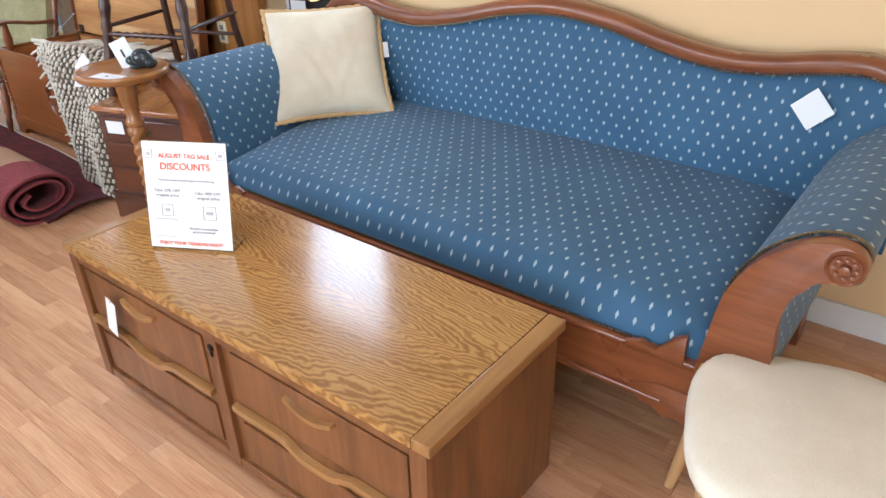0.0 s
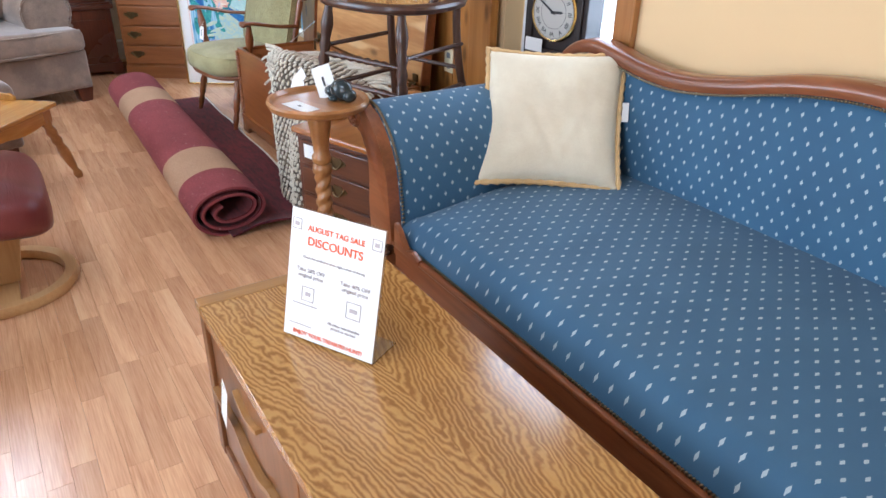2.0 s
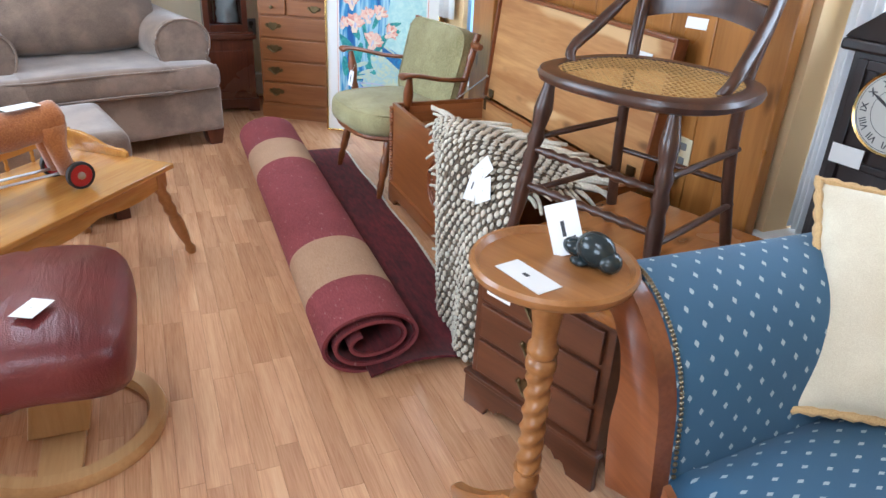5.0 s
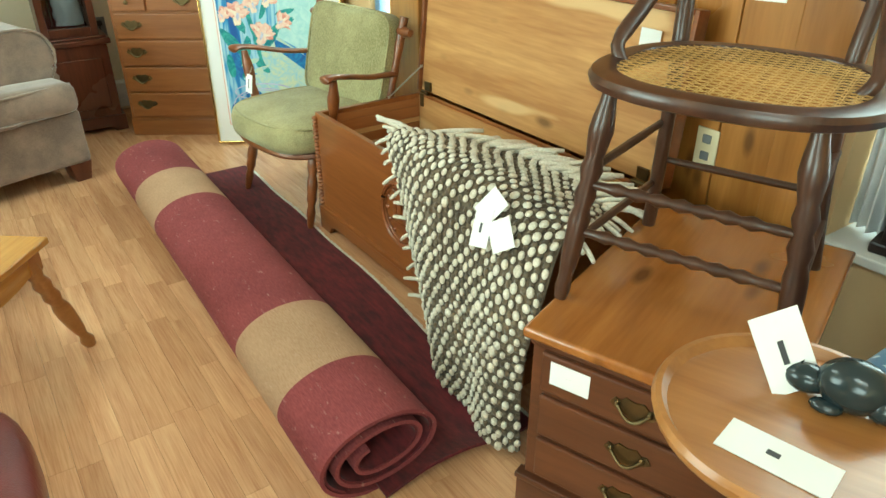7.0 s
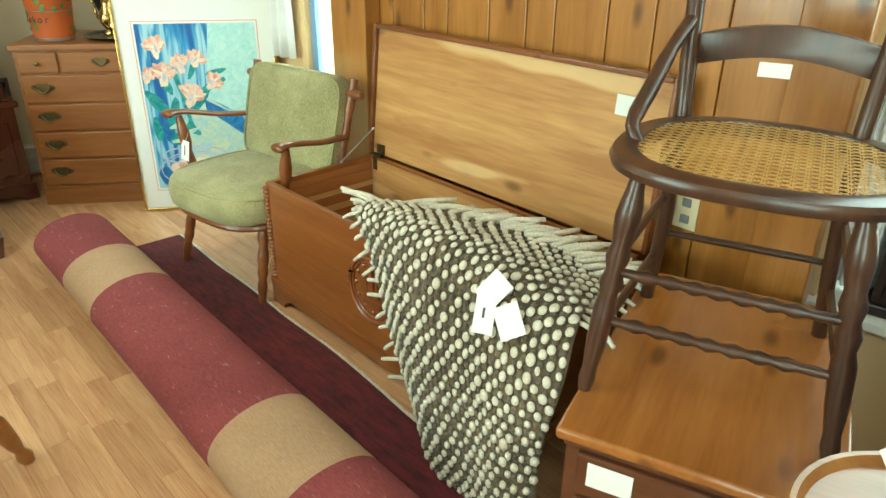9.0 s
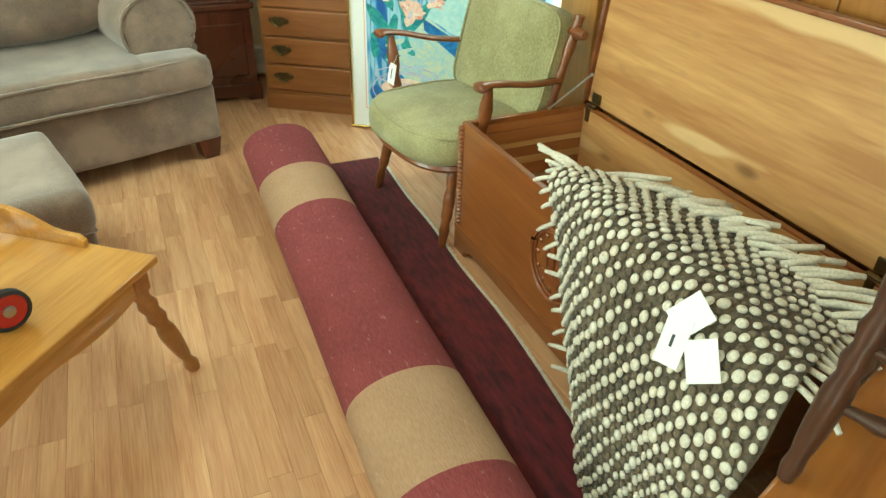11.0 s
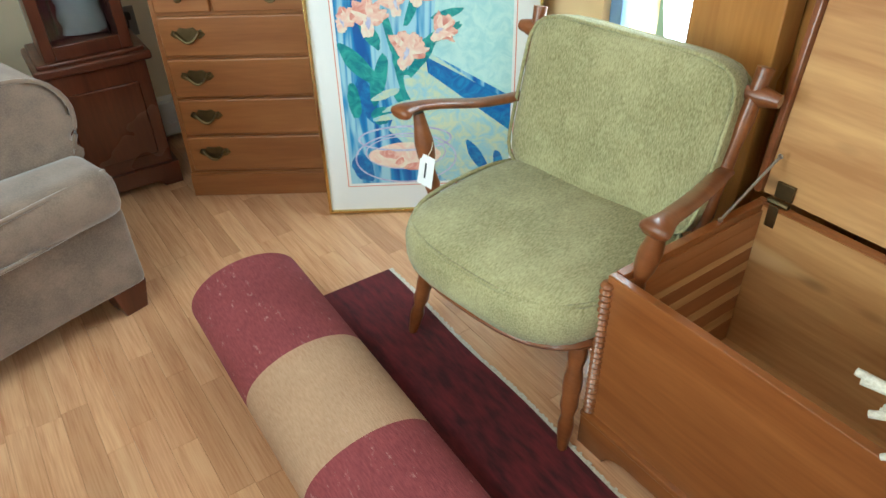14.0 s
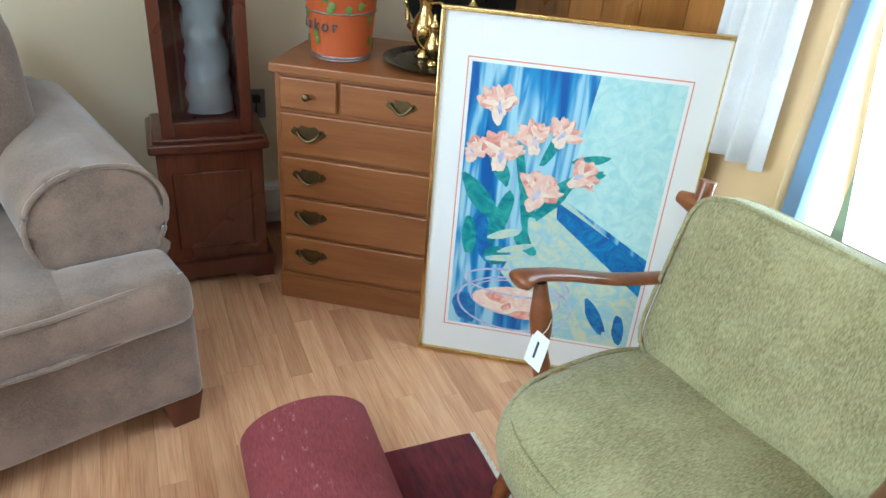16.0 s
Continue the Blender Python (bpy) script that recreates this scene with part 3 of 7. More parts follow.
outlet(pose(-3.25, NORTH - 0.0305, 0.645), "ivory outlet with dark sockets on the pine wall", IVORY)
oo = outlet(pose(WEST + 0.001, 1.19, 0.52, 0, 0, 90), "outlet with a black plug on the cream wall", SHADOWGREY)
bm = bmesh.new()
put_box(bm, -0.016, -0.035, 0.012, 0.016, -0.009, 0.04, 0.004)
put_tube(bm, curve_points([(0, -0.035, 0.026), (-0.01, -0.05, -0.05), (-0.03, -0.04, -0.2), (-0.06, -0.03, -0.32)], 12), 0.004, 6)
part(oo, "plug", to_mesh(bm, "plug", RUBBER), label="black plug and cord")

# ---- camelback sofa ----


def make_sofa():
    t = thing("sofa", pose(-1.178, 1.213, 0, 0, 0, -0.5) @ Matrix.Diagonal((1, 1.21, 1, 1)), "antique camelback sofa in blue diamond cloth with carved mahogany frame", "sofa")
    D = 0.74

    def arm_line(n):
        return [(p.x, p.z) for p in curve_points([(0.925, 0, 0.38), (0.94, 0, 0.50), (0.958, 0, 0.61), (0.995, 0, 0.69), (1.05, 0, 0.75), (1.115, 0, 0.788), (1.175, 0, 0.790), (1.205, 0, 0.76), (1.19, 0, 0.722), (1.14, 0, 0.708), (1.095, 0, 0.66), (1.075, 0, 0.58), (1.08, 0, 0.46), (1.06, 0, 0.32)], n)]
    for s, nm in ((-1, "arm"), (1, "arm")):
        line = arm_line(44)
        run = [0.0]
        for a, b in zip(line, line[1:]):
            run.append(run[-1] + math.hypot(b[0] - a[0], b[1] - a[1]))
        bm = bmesh.new()
        put_sheet(bm, lambda u, v: Vector((s * line[round(u * 44)][0], 0.022 + v * D, line[round(u * 44)][1])), 44, 8, lambda u, v: (v * D, run[round(u * 44)]))
        part(t, nm, to_mesh(bm, nm, BLUECLOTH, 60))
        # carved front board filling the scroll from seat to rosette
        bm = bmesh.new()
        put_prism(bm, [(s * x, z) for x, z in line], -0.012, 0.0215, "y", 0.004)
        part(t, "arm_front", to_mesh(bm, "arm_front", MAHOGANY, 50), label="carved mahogany arm front")
        bm = bmesh.new()
        cx, cz = s * 1.168, 0.749
        m = Matrix.Translation((cx, -0.008, cz)) @ pose(0, 0, 0, 90)
        put_lathe(bm, [(0.038, -0.02), (0.038, 0.006), (0.034, 0.013), (0.028, 0.008), (0.012, 0.008), (0.010, 0.017), (0.002, 0.019)], m, 24)
        for i in range(8):
            a = i * math.pi / 4
            put_ball(bm, (cx + 0.02 * math.cos(a), -0.020, cz + 0.02 * math.sin(a)), 0.0065, 1, (1, 0.5, 1))
        part(t, "rosette", to_mesh(bm, "rosette", MAHOGANY), label="round carved rosette")
        # nailheads
        bm = bmesh.new()
        for i in range(78):
            f = 2 + i * 27 / 77
            k = int(f)
            x = line[k][0] * (1 - f + k) + line[k + 1][0] * (f - k)
            z = line[k][1] * (1 - f + k) + line[k + 1][1] * (f - k)
            bmesh.ops.create_uvsphere(bm, u_segments=6, v_segments=4, radius=0.0048, matrix=Matrix.Translation((s * (x - 0.003), 0.028, z + 0.003)))
        tagged(part(t, "nailhead_trim", to_mesh(bm, "nailhead_trim", NAIL)), kind="stuff")
        # foot with caster
        bm = bmesh.new()
        put_prism(bm, [(s * 0.85, 0.30), (s * 1.00, 0.30), (s * 1.05, 0.24), (s * 1.07, 0.15), (s * 1.05, 0.09), (s * 0.99, 0.07), (s * 0.95, 0.10), (s * 0.985, 0.14), (s * 0.97, 0.19), (s * 0.90, 0.22), (s * 0.87, 0.20), (s * 0.84, 0.23), (s * 0.80, 0.225), (s * 0.77, 0.27)], -0.008, 0.07, "y", 0.004)
        part(t, "scroll_foot", to_mesh(bm, "scroll_foot", MAHOGANY), label="carved scroll foot")
        bm = bmesh.new()
        put_lathe(bm, [(0.022, -0.012), (0.024, -0.006), (0.024, 0.006), (0.022, 0.012)], Matrix.Translation((s * 1.0, 0.03, 0.024)) @ pose(0, 0, 0, 90), 16)
        put_tube(bm, [(s * 1.0, 0.03, 0.024), (s * 1.0, 0.03, 0.085)], 0.008, 8)
        part(t, "caster", to_mesh(bm, "caster", BRASS))
        bm = bmesh.new()
        put_box(bm, s * 0.95, 0.66, 0, s * 1.02, 0.73, 0.34, 0.006)
        part(t, "back_leg", to_mesh(bm, "back_leg", MAHOGANY))
    # seat
    bm = bmesh.new()

    def seat(u, v):
        x = -0.95 + 1.90 * u
        e = min(1, min(u, 1 - u) / 0.05)
        y = v * 0.70
        if v < 0.12:
            a = v / 0.12 * math.pi / 2
            y, z = 0.008 + 0.075 * (1 - math.cos(a)), 0.385 + 0.085 * math.sin(a)
        else:
            z = 0.47 + 0.05 * math.sin(math.pi * min(1, (v - 0.12) / 0.88) * 0.62)
        z += 0.028 * (1 - (2 * u - 1) ** 4) * min(1, v / 0.12)
        z -= 0.03 * (1 - e) ** 2 * min(1, v / 0.12)
        return Vector((x, y, z + 0.003 * noise.noise((x * 4, y * 4, 0))))
    put_sheet(bm, seat, 60, 34, lambda u, v: (u * 1.90, v * 0.8))
    part(t, "seat", to_mesh(bm, "seat", BLUECLOTH, 180))
    # back
    crest = [(0, 1.010), (0.2, 0.990), (0.42, 0.938), (0.60, 0.910), (0.75, 0.915), (0.9, 0.938), (1.02, 0.945), (1.12, 0.905), (1.18, 0.83), (1.20, 0.73)]

    def rail(x):
        return smooth_through(crest, abs(x))

    def lean(z):
        return 0.675 + 0.10 * (z - 0.45)
    bm = bmesh.new()
    N = 96

    def back(u, v):
        x = -1.16 + 2.32 * u
        top = rail(x) - 0.042
        z = 0.42 + (top - 0.42) * v
        puff = 0.03 * math.sin(math.pi * min(1, v * 1.02)) * min(1, (1.16 - abs(x)) / 0.08)
        return Vector((x, lean(z) - puff, z))
    put_sheet(bm, back, N, 24, lambda u, v: (u * 2.32, back(u, v).z))
    part(t, "backrest", to_mesh(bm, "backrest", BLUECLOTH, 180))
    bm = bmesh.new()
    pts = [(-1.20 + 2.40 * i / 120) for i in range(121)]
    rows = []
    for x in pts:
        zt = rail(x)
        dz = (rail(x + 0.005) - rail(x - 0.005)) / 0.01
        nx, nz = -dz / math.hypot(1, dz), 1 / math.hypot(1, dz)
        y = lean(zt)
        sec = [(-0.030, -0.046), (-0.034, -0.030), (-0.030, -0.010), (-0.018, 0.0), (0.03, 0.0), (0.05, -0.02), (0.05, -0.046)]
        rows.append([bm.verts.new((x + nx * b, y + a, zt + nz * b)) for a, b in sec])
    for a, b in zip(rows, rows[1:]):
        for j in range(7):
            bm.faces.new((a[j], b[j], b[(j + 1) % 7], a[(j + 1) % 7]))
    bm.faces.new(rows[0]), bm.faces.new(rows[-1][::-1])
    part(t, "crest_rail", to_mesh(bm, "crest_rail", MAHOGANY, 50), label="shaped mahogany crest rail")
    bm = bmesh.new()
    for i in range(230):
        x = -1.13 + 2.26 * i / 229
        z = rail(x) - 0.051
        bmesh.ops.create_uvsphere(bm, u_segments=6, v_segments=4, radius=0.0046, matrix=Matrix.Translation((x, lean(z) - 0.027, z)))
    tagged(part(t, "nailhead_trim", to_mesh(bm, "nailhead_trim", NAIL)), kind="stuff")
    bm = bmesh.new()
    put_prism(bm, [(-1.17, 0.36), (1.17, 0.36)] + [(1.17 - 2.34 * i / 60, rail(1.17 - 2.34 * i / 60) - 0.03) for i in range(61)], 0.735, 0.79, "y")
    part(t, "back_panel", to_mesh(bm, "back_panel", PLAINBLUE, 0))
    # front rail with moulding
    bm = bmesh.new()
    put_box(bm, -0.93, 0.0, 0.245, 0.93, 0.03, 0.39, 0.004)
    put_box(bm, -0.93, -0.012, 0.378, 0.93, 0.02, 0.396, 0.006)
    put_box(bm, -0.86, -0.012, 0.240, 0.86, 0.02, 0.258, 0.006)
    for s in (-1, 1):
        put_box(bm, s * 0.92, 0.03, 0.27, s * 1.01, 0.74, 0.36, 0.004)
        put_prism(bm, [(s * 0.83, 0.40), (s * 0.79, 0.415), (s * 0.75, 0.40), (s * 0.75, 0.385), (s * 0.90, 0.385), (s * 0.90, 0.47), (s * 0.87, 0.455)], -0.016, 0.0, "y", 0.003)
    part(t, "front_rail", to_mesh(bm, "front_rail", MAHOGANY), label="mahogany seat rail")
    bm = bmesh.new()
    for i in range(180):
        bmesh.ops.create_uvsphere(bm, u_segments=6, v_segments=4, radius=0.0045, matrix=Matrix.Translation((-0.86 + 1.72 * i / 179, 0.003, 0.401)))
    tagged(part(t, "nailhead_trim", to_mesh(bm, "nailhead_trim", NAIL)), kind="stuff")
    return t


make_sofa()
tg = tag_card("price_tag", pose(-0.275, 2.028, 0.788, 82, 0, -6) @ pose(0, 0, 0, 0, 0, 45), 0.088, 0.088, "white square paper tag pinned to the sofa back", 0.0)


def make_pillow():
    t = thing("throw_pillow", Matrix(), "cream linen throw pillow with tan fringed edge on the sofa", "pillow")
    W, H = 0.48, 0.50
    bl, br, tl = Vector((-2.13, 1.545, 0.525)), Vector((-1.815, 1.88, 0.535)), Vector((-2.35, 1.775, 0.885))
    ex = (br - bl).normalized()
    n = ex.cross(tl - bl).normalized()
    ez = n.cross(ex)
    m = Matrix.Translation(bl + ex * W / 2 + ez * (H / 2)) @ Matrix((ex, ez, n)).transposed().to_4x4()
    t.matrix_world = m
    bm = bmesh.new()

    def face(sgn):
        def f(u, v):
            x, y = 2 * u - 1, 2 * v - 1
            px, py = x * W / 2 * (1 - 0.07 * (1 - y * y) * x * x), y * H / 2 * (1 - 0.07 * (1 - x * x) * y * y)
            h = 0.062 * ((1 - x**4) * (1 - y**4)) ** 0.55
            w = (0.008 * noise.noise((px * 8, py * 8, 3 + sgn)) + 0.0045 * noise.noise((px * 22 + py * 9, py * 14, 8))) * (1 - x**4) * (1 - y**4)
            fold = 0.006 * math.exp(-((px + 0.02 + 0.5 * (py + 0.12)) / 0.018) ** 2) * (1 if py < 0.02 else 0.25)
            fold += 0.005 * math.exp(-((px - 0.05 - 0.4 * (py + 0.13)) / 0.02) ** 2) * (1 if py < -0.02 else 0.3)
            return Vector((px, py, sgn * (h + w + (fold * (1 - x**4) * (1 - y**4) if sgn > 0 else 0))))
        return f
    put_sheet(bm, face(1), 44, 44), put_sheet(bm, face(-1), 30, 30)
    bmesh.ops.remove_doubles(bm, verts=bm.verts, dist=0.0006)
    part(t, "cover", to_mesh(bm, "cover", LINEN, 180))
    bm = bmesh.new()
    f = face(1)
    loop = [f(i / 40, 0) for i in range(40)] + [f(1, i / 40) for i in range(40)] + [f(1 - i / 40, 1) for i in range(40)] + [f(0, 1 - i / 40) for i in range(41)]
    put_tube(bm, [p * 1.02 for p in loop], [0.0095 + 0.003 * math.sin(i * 2.1) for i in range(len(loop))], 7)
    for i in range(0, 160):
        p = loop[i]
        o = p.normalized()
        put_tube(bm, [p, p + o * 0.012 + Vector((0, 0, 0.004 * math.sin(i * 3.3)))], 0.005, 5)
    tagged(part(t, "fringe", to_mesh(bm, "fringe", FRINGE), label="tan brush fringe"), kind="stuff")
    bm = bmesh.new()
    put_box(bm, W / 2 - 0.002, 0.0, -0.003, W / 2 + 0.02, 0.07, -0.001)
    part(t, "sewn_label", to_mesh(bm, "sewn_label", PAPER, 0))


make_pillow()

# ---- oak blanket chest used as a coffee table ----


def make_chest():
    t = thing("blanket_chest", pose(-1.172, 0.766, 0, 0, 0, -0.3), "low oak chest with chevron veneer top and panelled front", "chest")
    L, D, H = 1.34, 0.497, 0.53
    x, y = L / 2, D / 2
    bm = bmesh.new()
    put_box(bm, -x + 0.047, -y, H - 0.028, x - 0.047, y, H, 0.002)
    part(t, "top_panel", to_mesh(bm, "top_panel", OAK), label="glossy chevron oak veneer top")
    bm = bmesh.new()
    put_box(bm, -0.023, -y - 0.001, H - 0.028, 0.023, y + 0.001, H + 0.0006, 0.004)
    band = to_mesh(bm, "end_band", wood("oak_band", (0.24, 0.11, 0.03), (0.44, 0.235, 0.075), "y", 0.3, coat=0.3))
    for bx in (-x + 0.023, x - 0.023):
        part(t, "end_band", band, Matrix.Translation((bx, 0, 0)), label="cross-grain oak end band")
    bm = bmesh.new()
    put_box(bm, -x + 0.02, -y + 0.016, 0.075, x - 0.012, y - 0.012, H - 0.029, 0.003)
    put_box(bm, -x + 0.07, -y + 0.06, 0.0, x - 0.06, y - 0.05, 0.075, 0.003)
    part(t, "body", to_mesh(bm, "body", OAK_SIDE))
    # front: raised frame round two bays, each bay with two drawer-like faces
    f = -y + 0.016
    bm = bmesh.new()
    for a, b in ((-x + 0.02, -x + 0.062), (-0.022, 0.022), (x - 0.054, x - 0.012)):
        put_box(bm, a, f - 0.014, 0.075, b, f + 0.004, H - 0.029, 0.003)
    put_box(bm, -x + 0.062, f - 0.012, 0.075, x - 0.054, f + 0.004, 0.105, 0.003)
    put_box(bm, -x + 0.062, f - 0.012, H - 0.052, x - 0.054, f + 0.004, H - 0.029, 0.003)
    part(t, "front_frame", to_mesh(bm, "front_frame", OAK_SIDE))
    for c in (-x / 2 + 0.01, x / 2 - 0.005):
        w = x / 2 - 0.05
        # wavy lip rail with a finger dip in the middle
        bm = bmesh.new()
        n = 40
        mid = 0.285

        def dip(u):
            return -0.030 * math.exp(-((u) / 0.30) ** 4)
        top = [(c - w + 2 * w * i / n, mid + 0.018 + dip(-1 + 2 * i / n)) for i in range(n + 1)]
        low = [(px, pz - 0.017) for px, pz in reversed(top)]
        put_prism(bm, top + low, f - 0.020, f - 0.001, "y", 0.002)
        part(t, "wavy_lip", to_mesh(bm, "wavy_lip", OAK_EDGE), label="pale wavy finger-pull rail")
        bm = bmesh.new()
        top = [(c - 0.075 + 0.15 * i / 16, 0.438 - 0.022 * math.sin(math.pi * i / 16)) for i in range(17)]
        put_prism(bm, top + [(px, pz - 0.012) for px, pz in reversed(top)], f - 0.02, f, "y", 0.002)
        part(t, "finger_pull", to_mesh(bm, "finger_pull", OAK_EDGE), label="pale curved finger pull")
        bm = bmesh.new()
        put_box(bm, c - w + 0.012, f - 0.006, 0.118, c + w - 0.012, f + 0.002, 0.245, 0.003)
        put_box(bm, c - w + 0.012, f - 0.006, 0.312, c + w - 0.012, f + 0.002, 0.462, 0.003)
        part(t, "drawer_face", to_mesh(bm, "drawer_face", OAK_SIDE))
    bm = bmesh.new()
    put_lathe(bm, [(0.010, 0), (0.010, 0.004), (0.007, 0.006), (0.003, 0.006)], Matrix.Translation((0, f - 0.014, 0.455)) @ pose(0, 0, 0, 90), 14)
    put_box(bm, -0.004, f - 0.018, 0.43, 0.004, f - 0.013, 0.447, 0.001)
    part(t, "lock", to_mesh(bm, "lock", BLACKMETAL), label="dark round lock")
    # string tag on the left pull
    g = tag_card("price_tag", t.matrix_world @ pose(-0.455, f - 0.028, 0.365, 84, 6, -6), 0.055, 0.105, "blank white paper tag hanging on the chest", 0.0)
    bm = bmesh.new()
    put_tube(bm, [(0, 0.046, 0.002), (0.01, 0.06, 0.004), (0.012, 0.075, 0.01)], 0.0012, 5)
    part(g, "string", to_mesh(bm, "string", WOOL))


make_chest()


def lettering(parent, body, size, x, y, mat, z=0.0, name="lettering", align="CENTER"):
    cu = bpy.data.curves.new(name, "FONT")
    cu.body, cu.size, cu.align_x, cu.align_y = body, size, align, "CENTER"
    cu.extrude = 0.0006
    cu.offset = size * 0.008
    cu.materials.append(mat)
    ob = new(name, cu)
    ob.parent = parent
    ob.matrix_basis = pose(x, y, z)
    return ob


def make_sign():
    bl, br = Vector((-1.589, 0.651, 0.533)), Vector((-1.381, 0.763, 0.533))
    ex = (br - bl).normalized()
    back = Vector((-ex.y, ex.x, 0))
    ez = (Vector((0, 0, 1)) + back * 0.23).normalized()
    n = ex.cross(ez)
    t = thing("sale_sign", Matrix.Translation(bl + ex * 0.118) @ Matrix((ex, ez, n)).transposed().to_4x4() @ Matrix.Diagonal((1.095, 1.095, 1.095, 1)), "white printed sale sign in a clear acrylic stand", "sign")
    W, H = 0.216, 0.268
    bm = bmesh.new()
    put_box(bm, -W / 2, 0.004, -0.001, W / 2, H, 0.001)
    part(t, "paper", to_mesh(bm, "paper", PAPER, 0))
    bm = bmesh.new()
    put_box(bm, -W / 2 - 0.002, 0.0, -0.005, W / 2 + 0.002, H + 0.003, -0.0035, 0.0006)
    r = Matrix.Rotation(math.atan(0.23), 4, "X")
    fo = [r @ Vector(p) for p in ((-W / 2, 0.0, -0.005), (W / 2, 0.0, -0.005), (W / 2, 0, -0.085), (-W / 2, 0, -0.085))]
    lo = [bm.verts.new(p) for p in fo]
    hi = [bm.verts.new(p + r @ Vector((0, 0.002, 0))) for p in fo]
    bm.faces.new(lo), bm.faces.new(hi[::-1])
    for i in range(4):
        bm.faces.new((lo[i], hi[i], hi[(i + 1) % 4], lo[(i + 1) % 4]))
    ac = part(t, "acrylic_stand", to_mesh(bm, "acrylic_stand", ACRYLIC, 0), label="clear acrylic stand")
    ac.visible_shadow = False
    z = 0.0022
    lettering(t, "AUGUST TAG SALE", 0.0155, 0, H - 0.034, REDINK, z)
    lettering(t, "DISCOUNTS", 0.0235, 0, H - 0.060, REDINK, z)
    lettering(t, "Check the symbol in lower right corner of the tag", 0.0072, 0, H - 0.093, GREYINK, z)
    lettering(t, "Take 20% OFF\noriginal price", 0.0115, -0.052, H - 0.125, GREYINK, z)
    lettering(t, "Take 40% OFF\noriginal price", 0.0115, 0.054, H - 0.129, GREYINK, z)
    lettering(t, "All other merchandise\npriced as marked", 0.0085, 0.036, H - 0.217, GREYINK, z)
    lettering(t, "ENJOY YOUR TREASURE HUNT!", 0.0118, 0, 0.016, REDINK, z)
    bm = bmesh.new()
    for cx, cy, s in ((-0.055, H - 0.168, 0.030), (0.055, H - 0.172, 0.034), (-0.093, H - 0.030, 0.022), (0.093, H - 0.030, 0.022)):
        h, e = s / 2, 0.0014
        put_box(bm, cx - h, cy + h - e, z - 0.0005, cx + h, cy + h, z + 0.0003), put_box(bm, cx - h, cy - h, z - 0.0005, cx + h, cy - h + e, z + 0.0003)
        put_box(bm, cx - h, cy - h, z - 0.0005, cx - h + e, cy + h, z + 0.0003), put_box(bm, cx + h - e, cy - h, z - 0.0005, cx + h, cy + h, z + 0.0003)
    for cx, cy, w in ((-0.055, H - 0.168, 0.012), (0.055, H - 0.172, 0.018), (-0.093, H - 0.03, 0.010), (0.093, H - 0.03, 0.010)):
        put_box(bm, cx - w / 2, cy - 0.004, z - 0.0005, cx + w / 2, cy + 0.004, z + 0.0002)
    put_box(bm, -0.09, H - 0.192, z - 0.0005, -0.03, H - 0.190, z + 0.0002)
    put_box(bm, -0.095, 0.032, z - 0.0005, -0.04, 0.0335, z + 0.0002)
    tagged(part(t, "printed_boxes", to_mesh(bm, "printed_boxes", GREYINK, 0)), kind="stuff")


make_sign()

# ---- white-seated dining chair ----


def make_dining_chair():
    t = thing("dining_chair", pose(0.025, 1.035, 0, 0, 0, -72), "pale beech dining chair with a cream upholstered seat", "chair")
    bm = cushion(0.50, 0.46, 0.055, 0.35, power=3.2)
    part(t, "seat", to_mesh(bm, "seat", CREAMSEAT, 180), Matrix.Translation((0, 0, 0.415)))
    for x, y in ((-0.215, -0.185), (0.215, -0.185)):
        bm = bmesh.new()
        put_tube(bm, [(x, y, 0.415), (x * 1.02, y * 1.05, 0.2), (x * 1.1, y * 1.2, 0)], [0.021, 0.019, 0.014], 10)
        part(t, "leg", to_mesh(bm, "leg", BEECH))
    for x in (-0.2, 0.2):
        bm = bmesh.new()
        put_tube(bm, [(x * 1.05, 0.27, 0), (x, 0.21, 0.42), (x, 0.24, 0.7), (x, 0.30, 0.95)], [0.014, 0.02, 0.018, 0.014], 10)
        part(t, "back_post", to_mesh(bm, "back_post", BEECH))
    bm = bmesh.new()
    put_box(bm, -0.21, -0.195, 0.36, 0.21, -0.172, 0.414, 0.004)
    put_box(bm, -0.222, -0.17, 0.36, -0.20, 0.2, 0.414, 0.004)
    put_box(bm, 0.20, -0.17, 0.36, 0.222, 0.2, 0.414, 0.004)
    part(t, "seat_rail", to_mesh(bm, "seat_rail", BEECH))
    bm = bmesh.new()
    for z in (0.66, 0.78, 0.90):
        put_box(bm, -0.19, 0.225 + (z - 0.66) * 0.2, z, 0.19, 0.245 + (z - 0.66) * 0.2, z + 0.05, 0.006)
    part(t, "back_slat", to_mesh(bm, "back_slat", BEECH))


make_dining_chair()

# ---- candle-stand table with a spiral post ----


